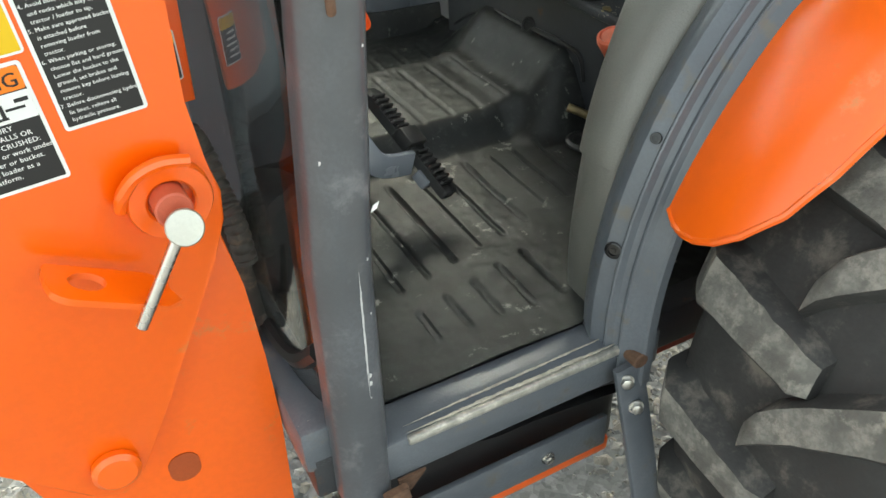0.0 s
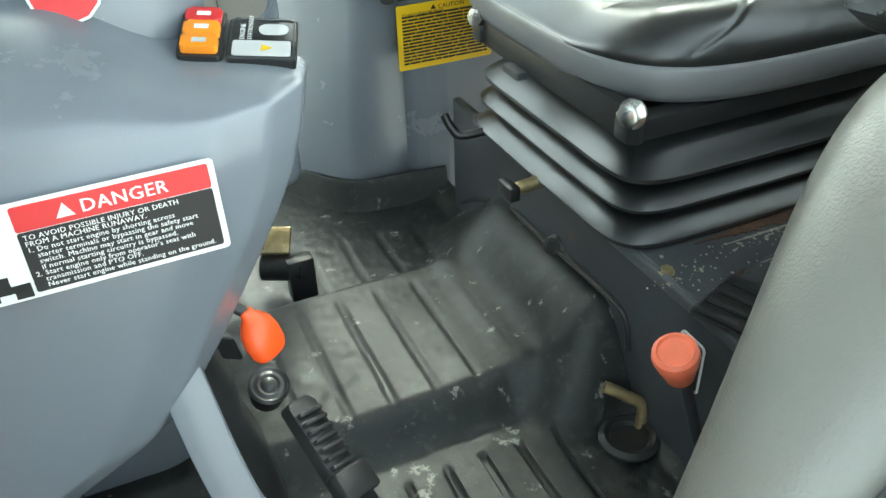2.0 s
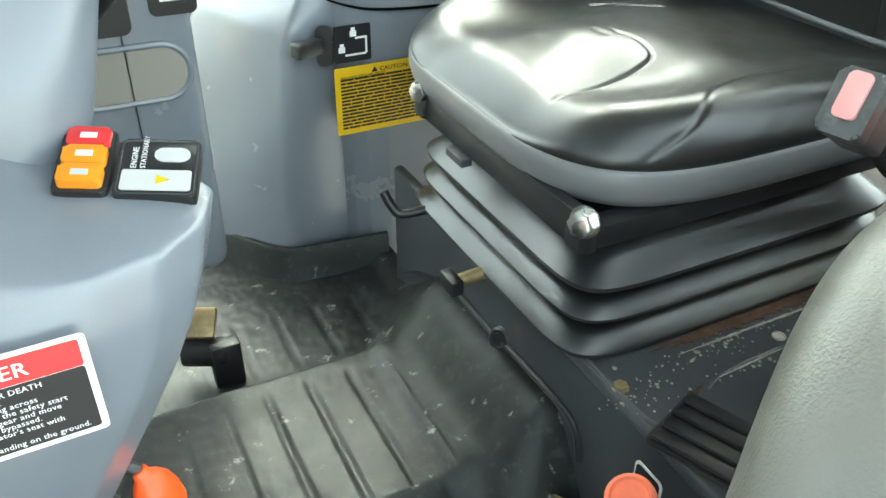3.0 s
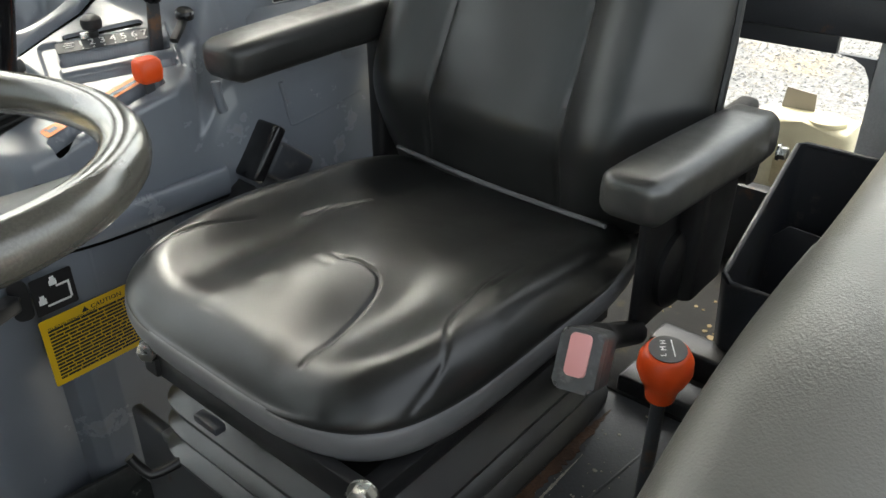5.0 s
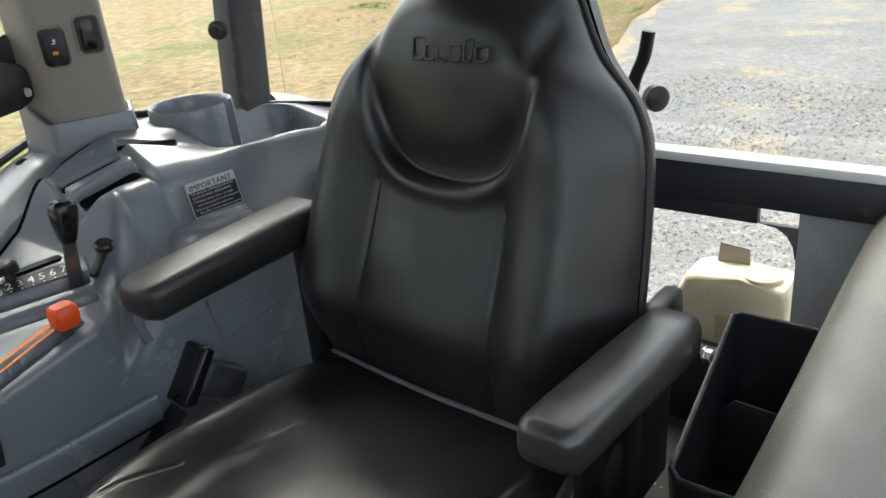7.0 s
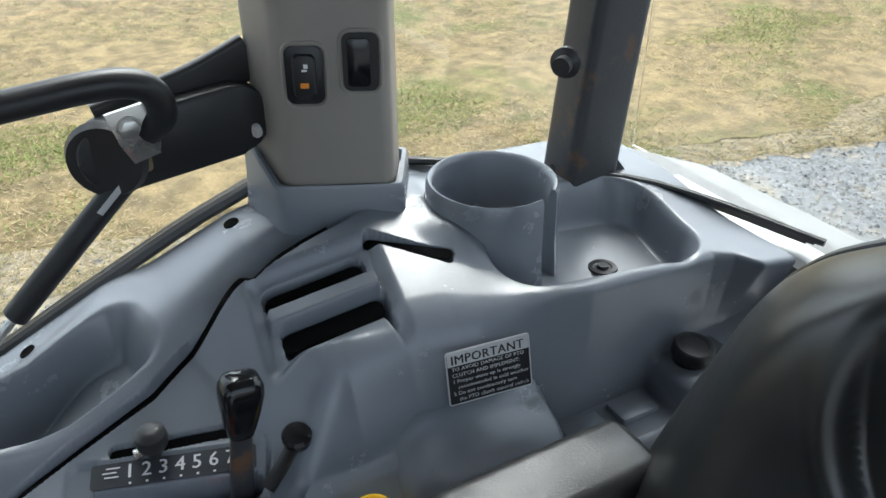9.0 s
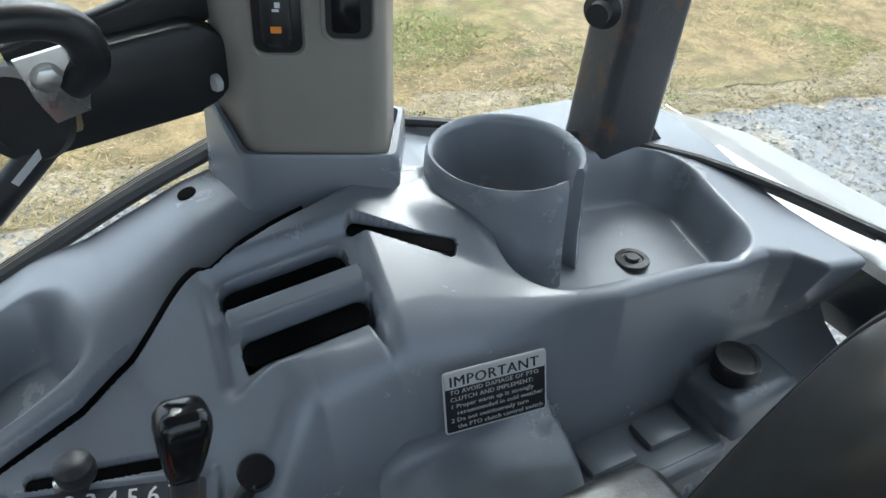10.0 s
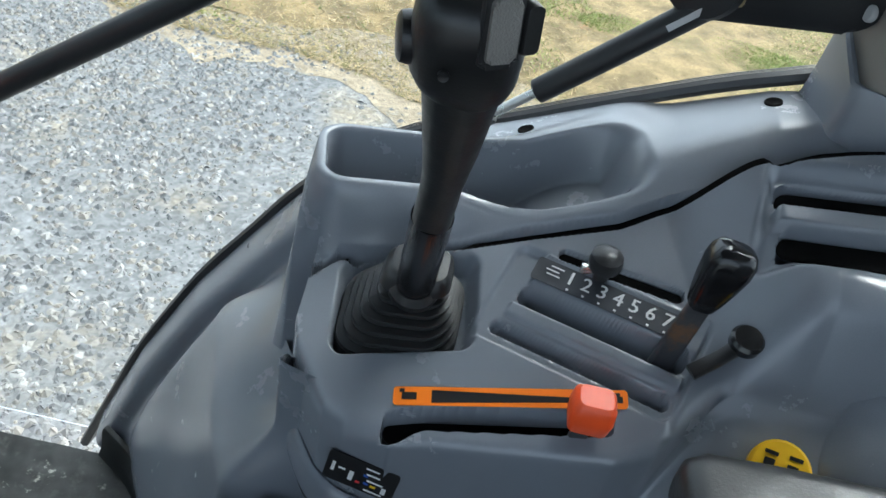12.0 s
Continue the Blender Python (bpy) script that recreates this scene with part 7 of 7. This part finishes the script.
part("grip", loft([ring_at(*r) for r in ((0.86, 0.0175, 0.0195, -0.001), (0.895, 0.0205, 0.0225, -0.002), (0.918, 0.0250, 0.0250, -0.003, 0.0, 0.66), (0.945, 0.0274, 0.026, -0.004, 0.0, 0.62), (0.995, 0.028, 0.0264, -0.005, 0.0, 0.66), (1.035, 0.0268, 0.0252, -0.006, 0.0, 0.74), (1.065, 0.0248, 0.0232, -0.006, 0.002, 0.72), (1.083, 0.0198, 0.0188, -0.006, 0.003, 0.78), (1.092, 0.0125, 0.012, -0.006, 0.003, 0.9), (1.0955, 0.004, 0.004, -0.006, 0.003, 1.0))]), GRIPBLACK, joy, "rounded black grip head", angle=50)
SWITCH = mat("grained_grey_switch", (0.17, 0.162, 0.15), 0.45, vary=0.1, grain=900, bump=0.4)
pf = plane_at(J1 + Vector((0.0075, -0.0205, 0.0135)), Vector((0.86, 0.50, 0.05)), Vector((-0.1, 0.02, 0.99))) @ Matrix.Scale(0.78, 4)
rim_ = part("thumb_bezel", slab(rrect(0.025, 0.047, 0.005), pf, 0.0055, 0.0025), BLACK, joy)
part("thumb_switch", slab(rrect(0.019, 0.038, 0.0035), pf @ Matrix.Translation((0, 0, 0.004)), 0.0045, 0.002, seg=3), SWITCH, rim_, "grained grey thumb switch")
part("trigger_wing", loft([[pf @ Vector((0.0155 + 0.003 * w + x, y * (1 - 0.2 * w), z)) for x, y in rrect(0.010, 0.036, 0.004)] for w, z in ((0, -0.012), (0.3, 0.0), (0.6, 0.006), (1.0, 0.0085))]), GRIPBLACK, joy, "curved black trigger")
part("side_button", spin([(0.0120, -0.009), (0.0130, 0.002), (0.0122, 0.006), (0.0098, 0.0075), (0, 0.008)], J1 + Vector((-0.031, -0.004, -0.008)), (-1, -0.25, -0.05), 24), BLACK, joy)
part("screw_dimple", spin([(0.0028, 0), (0.0028, 0.002), (0, 0.001)], J1 + Vector((-0.012, -0.0262, -0.012)), (0, -1, -0.1), 12), LABELBLACK, joy)

# window handle bar, gas strut, latch plate
handle = thing("grab_bar", (0.9, 1.99, 1.5), "black tubular window handle bar", "handle")
part("bar", tube([(0.25, 2.0, 1.105), (0.38, 2.0, 1.20), (0.53, 2.0, 1.307), (0.674, 2.0, 1.41), (0.80, 2.0, 1.488), (0.90, 1.99, 1.53), (0.985, 1.985, 1.543), (1.05, 1.985, 1.546), (1.078, 1.985, 1.535), (1.085, 1.99, 1.51), (1.07, 2.0, 1.492)], 0.0135, 14), BLACK, handle)
part("bar_plate", slab([(-0.022, 0.02), (0.012, 0.026), (0.026, 0.01), (0.02, -0.024), (-0.004, -0.03), (-0.014, -0.01)], plane_at((1.058, 1.995, 1.497), (1, 0, 0), (0, 0, 1)), 0.004, 0.001), STEEL, handle, "bright steel hinge plate")
part("plate_nut", hexbolt((1.055, 1.992, 1.502), (0, -1, 0), 0.009, 0.007), STEEL, handle)
latch = thing("window_latch", (1.1, 2.03, 1.47), "black plastic window latch arm", "latch")
part("latch_arm", slab(rrect(0.185, 0.072, 0.035, 8), plane_at((1.10, 2.035, 1.474), (1, 0, 0.12), (-0.12, 0, 1)), 0.022, 0.005), BLACK, latch)
part("latch_rib", sweep(catmull([(1.035, 2.040, 1.490), (1.085, 2.040, 1.502), (1.135, 2.040, 1.516), (1.185, 2.040, 1.536)], 6), rrect(0.014, 0.044, 0.005, 4)), BLACK, latch, "upper latch arm")
part("round_end", spin([(0.036, 0), (0.038, 0.004), (0.034, 0.012), (0, 0.013)], (1.035, 2.02, 1.466), (-0.5, -1, 0), 28), BLACK, latch)
strut = thing("gas_strut", (0.95, 2.02, 1.3), "black gas strut with a bright rod", "gas strut")
part("cylinder", rod((1.056, 2.018, 1.452), (0.921, 2.02, 1.323), 0.0125), BLACK, strut)
part("rod", rod((0.93, 2.02, 1.331), (0.873, 2.02, 1.278), 0.005), STEEL, strut)
part("eye", rod((0.885, 2.02, 1.289), (0.863, 2.02, 1.268), 0.010), DARKMETAL, strut)
part("strut_label", box(-0.02, 0.02, -0.003, 0.003, -0.0005, 0.0005, m=plane_at((1.03, 2.0055, 1.432), (0.135, 0, 0.129), (-0.129, 0, 0.135))), LABELSILVER, strut, "small silver label")
part("clevis", box(1.048, 1.072, 2.008, 2.026, 1.448, 1.485, 0.004), BRASS, strut)

# pocket tiles and cap beside the seat
pocket = thing("console_pocket", (1.44, 1.74, 1.18), "shallow console pocket with two square blanks", "pocket")
for x, y in ((1.401, 1.733), (1.466, 1.735)):
    part("square_blank", box(x - 0.024, x + 0.024, y - 0.015, y + 0.015, 1.186, 1.199, 0.002), GREY, pocket)
part("pocket_floor", box(1.33, 1.512, 1.694, 1.765, 1.12, 1.192, 0.006, 3), GREY, pocket)
BLOCK = [(p.x, p.y) for p in catmull([Vector(q) for q in ((1.775, 1.10, 0), (1.775, 1.254, 0), (1.755, 1.250, 0), (1.727, 1.236, 0), (1.706, 1.210, 0), (1.695, 1.175, 0), (1.690, 1.10, 0))], 4)]
part("pocket_wall", loft([[Vector((x, y, min(z, 1.10 + (z - 1.10) * k))) for y, z in BLOCK] for x, k in ((1.14, 0.35), (1.165, 0.55), (1.19, 0.82), (1.205, 0.94), (1.225, 1.0), (1.352, 1.0), (1.358, 0.96), (1.360, 0.90))]), GREY, pocket, angle=60)
part("pocket_wall", box(1.508, 1.60, 1.698, 1.775, 1.12, 1.232, 0.014, 4), GREY, pocket)
solo("socket_cap", spin([(0.018, -0.024), (0.0205, -0.012), (0.0225, -0.010), (0.0225, 0.0), (0.0205, 0.003), (0.0165, 0.003), (0.0155, 0.0015), (0, 0.0015)], (1.541, 1.733, 1.250), (0.05, -0.1, 1), 28), BLACK, "round glossy black socket cap", "socket")
belt = thing("belt_anchor", (1.15, 1.66, 1.07), "black belt tongue in its slot", "seat belt")
part("tongue", box(-0.010, 0.010, -0.026, 0.026, -0.045, 0.045, 0.006, 3, m=Matrix.Translation((1.128, 1.667, 1.088)) @ Matrix.Rotation(radians(38), 4, "Y")), GLOSSBLACK, belt, "glossy black belt catch")
part("belt_holder", box(-0.04, 0.04, -0.022, 0.022, -0.028, 0.028, 0.008, 3, m=Matrix.Translation((1.168, 1.667, 1.055)) @ Matrix.Rotation(radians(38), 4, "Y")), DARKPLASTIC, belt)
part("webbing", sweep([(1.10, 1.672, 1.045), (1.06, 1.674, 1.015), (1.02, 1.676, 0.985)], rrect(0.004, 0.046, 0.0015, 2), up=(0, 1, 0)), BLACK, belt, "black belt webbing")
solo("console_screw", hexbolt((1.02, 1.683, 0.99), (0, -1, 0), 0.008, 0.006), BLACK, "black screw in the console side", "screw")

# ---- rear of the cab ----
rear = thing("rear_wall", (1.71, 1.4, 0.8), "black steel rear cross member over a glazed opening", "rear wall", kind="structure")
part("cross_bar", box(1.69, 1.74, 0.74, 1.96, 1.243, 1.302, 0.006), DARKMETAL, rear)
# Sky reflection on the bar's top, put into a near-white base colour.
part("sky_glint_strip", box(1.684, 1.72, 0.74, 1.96, 1.3025, 1.317, 0.003), mat("painted_sky_glint", (0.74, 0.75, 0.75), 0.35, vary=0.06), rear, "pale strip painted as the sky's reflection on the top edge")
part("lower_strip", box(1.70, 1.715, 1.05, 1.96, 1.216, 1.2425, 0.002), DARKMETAL, rear)
part("rear_panel", box(1.705, 1.725, 0.74, 0.995, 0.80, 1.2425, 0.003), mat("grey_rear_panel", (0.5, 0.51, 0.52), 0.4, vary=0.15, scale=12), rear, "grey rear corner panel")
part("corner_fillet", slab([(0, 0), (0, -0.05), (0.004, -0.03), (0.014, -0.013), (0.03, -0.004), (0.055, 0)], plane_at((1.705, 0.9955, 1.2165), (0, 1, 0), (0, 0, 1)), 0.01), mat("grey_corner_fillet", (0.16, 0.165, 0.17), 0.4), rear)
part("low_wall", box(1.70, 1.73, 0.96, 1.96, 0.80, 0.978, 0.004), DARKMETAL, rear)
solo("rear_post", sweep([(1.70, 1.93, 0.8), (1.70, 1.93, 1.31)], rrect(0.05, 0.06, 0.01, 3), up=(0, 1, 0)), DARKMETAL, "short dark post under the rear bar", "cab post", kind="structure")

bottle = thing("washer_tank", (1.82, 1.11, 0.93), "cream translucent washer fluid tank behind the cab", "tank")
o = [(-0.092, -0.07), (0.09, -0.075), (0.092, 0.055), (0.085, 0.068), (0.01, 0.073), (-0.06, 0.07), (-0.082, 0.06), (-0.095, 0.03)]
part("tank_body", slab(o, plane_at((1.80, 1.112, 1.000), (0, -1, 0), (0, 0, 1)) @ Matrix.Translation((0, 0, -0.07)), 0.075, 0.012, seg=3), TANK, bottle)
part("filler_cap", spin([(0.03, 0), (0.031, 0.006), (0.026, 0.010), (0, 0.011)], (1.825, 1.07, 1.070), (0, 0, 1), 28), TANK, bottle)
part("bracket_plate", slab([(-0.028, 0), (0.028, 0), (0.026, 0.034), (-0.024, 0.038)], plane_at((1.86, 1.13, 1.068), (0, -1, 0), (0, 0, 1)), 0.003), TAN, bottle, "steel mounting tab")
part("tank_label", slab(rrect(0.07, 0.05, 0.006), plane_at((1.7945, 1.10, 0.978), (0, -1, 0), (0, 0, 1)), 0.001), mat("stained_cream_plastic", (0.55, 0.46, 0.28), 0.5, vary=0.2, scale=30), bottle)
part("tank_bracket", box(1.73, 1.797, 1.03, 1.20, 0.93, 0.945, 0.002), DARKMETAL, bottle)

# storage bin between seat and fender
bin_ = thing("storage_bin", (1.52, 1.0, 0.84), "dark grey plastic storage bin beside the seat", "bin")
lo_ = lambda z, g: [Vector((x, y, z)) for x, y in ((1.385 + g, 0.925 + g), (1.64 - g, 0.925 + g), (1.655 - g, 0.94 + g), (1.655 - g, 1.05 - g), (1.645 - g, 1.06 - g), (1.395 + g, 1.05 - g), (1.38 + g, 1.035 - g), (1.38 + g, 0.935 + g))]


def tilt_top(loop):
    return [Vector((p.x, p.y, lerp(0.985, 1.092, sm(1.38, 1.56, p.x)))) for p in loop]


part("bin_body", loft([lo_(0.84, 0.006), tilt_top(lo_(1, 0)), tilt_top(lo_(1, 0.002)), tilt_top(lo_(1, 0.006)), lo_(0.86, 0.012)], cap=True), DARKPLASTIC, bin_, angle=50)
part("bin_rim", sweep(tilt_top(lo_(1, 0.003)), circle(0.0045, 8), closed=True), DARKPLASTIC, bin_)
part("divider", slab([(0, 0), (0.1, 0), (0.1, 0.11), (0.085, 0.125), (0.02, 0.13), (0, 0.11)], plane_at((1.56, 1.045, 0.865), (0.05, -1, 0), (0.12, 0, 1)), 0.004, 0.001), DARKPLASTIC, bin_)

# range lever with red ball, small lever with faded red knob, dirt on the rear floor
rng_l = thing("range_lever", (1.0, 0.95, 0.82), "bright orange-red ball knob with a black shift pattern", "lever")
ra = Vector((-0.12, -0.06, 0.98))
RB = Vector((1.034, 0.964, 1.056))
part("knob", spin([(0.010, 0), (0.014, 0.002), (0.016, 0.016), (0.021, 0.026), (0.0255, 0.039), (0.025, 0.050), (0.0205, 0.059), (0.017, 0.0615), (0, 0.062)], RB, ra, 32), ORANGEPL, rng_l)
part("shift_plate", spin([(0.0172, 0.0617), (0.0172, 0.0627), (0, 0.0629)], RB, ra, 28), LABELBLACK, rng_l, "black shift pattern disc")
mt = plane_at(RB + ra.normalized() * 0.0635, (0.8, 0.6, 0.1), (-0.6, 0.8, 0))
lettering([("L", -0.011, 0.003, 0.0075), ("M", -0.0035, 0.002, 0.0075), ("H", 0.005, 0.001, 0.0075)], mt, LABELWHITE, rng_l, lift=0.0)
bars([(-0.011, -0.005, 0.022, 0.0012)], mt, LABELWHITE, rng_l, "pattern_line", 0.0)
part("stalk", rod(RB + ra * 0.004, (1.05, 0.975, 0.81), 0.007), DARKMETAL, rng_l)
low = thing("diff_lock_lever", (0.8, 0.96, 0.62), "faded red plastic lever knob", "lever")
part("knob", spin([(0.010, 0), (0.014, 0.004), (0.0195, 0.026), (0.022, 0.038), (0.021, 0.044), (0.017, 0.0465), (0.015, 0.0445), (0, 0.0445)], (0.758, 0.957, 0.812), (-0.35, -0.1, 0.93), 28), FADEDRED, low)
part("stalk", rod((0.762, 0.958, 0.815), (0.82, 0.97, 0.66), 0.006), DARKMETAL, low)
lab = part("lever_label", slab(rrect(0.036, 0.062, 0.006), plane_at((0.7935, 0.984, 0.795), (0, -1, 0), (0, 0, 1)), 0.0012), LABELWHITE, low, "black label with white border")
part("label_face", slab(rrect(0.031, 0.057, 0.005), plane_at((0.7922, 0.984, 0.795), (0, -1, 0), (0, 0, 1)), 0.0008), LABELBLACK, lab)
bars([(-0.003, -0.02, 0.006, 0.036)], plane_at((0.7912, 0.984, 0.795), (0, -1, 0), (0, 0, 1)), LABELWHITE, lab, "label_bar", 0.0)
peg = thing("floor_lever", (0.72, 1.02, 0.62), "worn brass-coloured lever end from the floor boot", "lever")
part("peg", tube([(0.782, 1.100, 0.667), (0.802, 1.085, 0.657), (0.820, 1.072, 0.642), (0.812, 1.066, 0.60)], 0.0075, 12), BRASS, peg)
part("floor_boot", spin([(0.036, 0), (0.036, 0.004), (0.03, 0.008), (0.024, 0.006), (0.02, -0.004), (0, -0.004)], (0.792, 1.055, 0.617), (0, 0, 1), 28), RUBBER, peg)
rng = random.Random(9)
bm = bmesh.new()
for i in range(26):
    p = (1.3 + 0.32 * rng.random(), 1.06 + 0.14 * rng.random(), 0.8388)
    r = 0.002 + 0.006 * rng.random() ** 2
    slab([(r * (0.6 + 0.7 * rng.random()) * math.cos(t), r * (0.6 + 0.7 * rng.random()) * math.sin(t)) for t in (0, 1, 2, 3.2, 4.1, 5.2)], Matrix.Translation(p if p[0] > 1.415 else (p[0], p[1], 0.8353)), 0.001, bm=bm)
tagged(part("paint_flakes", bm, mat("tan_flakes", (0.4, 0.3, 0.16), 0.8), None, "tan flakes of dirt on the rear floor"), "", "dirt", kind="stuff")

# right rear fender outside the window
of = thing("rear_fender", (1.72, 1.95, 1.2), "pale grey outer fender top behind the side post", "fender")
part("fender_top", loft([[Vector((x, y, z)) for x, y in ((1.60, 2.10), (1.66, 1.98), (1.70, 1.80), (1.73, 1.66), (1.80, 1.68), (1.80, 1.80), (1.79, 1.98), (1.72, 2.10))] for z in (1.24, 1.30, 1.306)]), mat("pale_grey_fender", (0.27, 0.27, 0.265), 0.5, vary=0.08), of)
# rear window latch
rl = thing("rear_window_latch", (1.76, 1.25, 1.38), "black curved rear window latch handle", "latch")
part("latch_handle", sweep(catmull([(1.752, 1.272, 1.37), (1.752, 1.265, 1.405), (1.75, 1.25, 1.44), (1.75, 1.243, 1.478)], 6), rrect(0.02, 0.014, 0.005, 3), up=(1, 0, 0), scale=None), BLACK, rl)
part("latch_knob", spin([(0.018, 0), (0.021, 0.004), (0.02, 0.016), (0.014, 0.02), (0, 0.021)], (1.75, 1.235, 1.378), (-0.6, -0.8, 0), 24), BLACK, rl)
rw = thing("rear_window", (1.755, 1.4, 1.32), "clear rear window glass", "window", kind="structure")
g = part("pane", box(1.757, 1.761, 0.78, 2.092, 1.30, 2.12), GLASS, rw)
g.visible_shadow = False
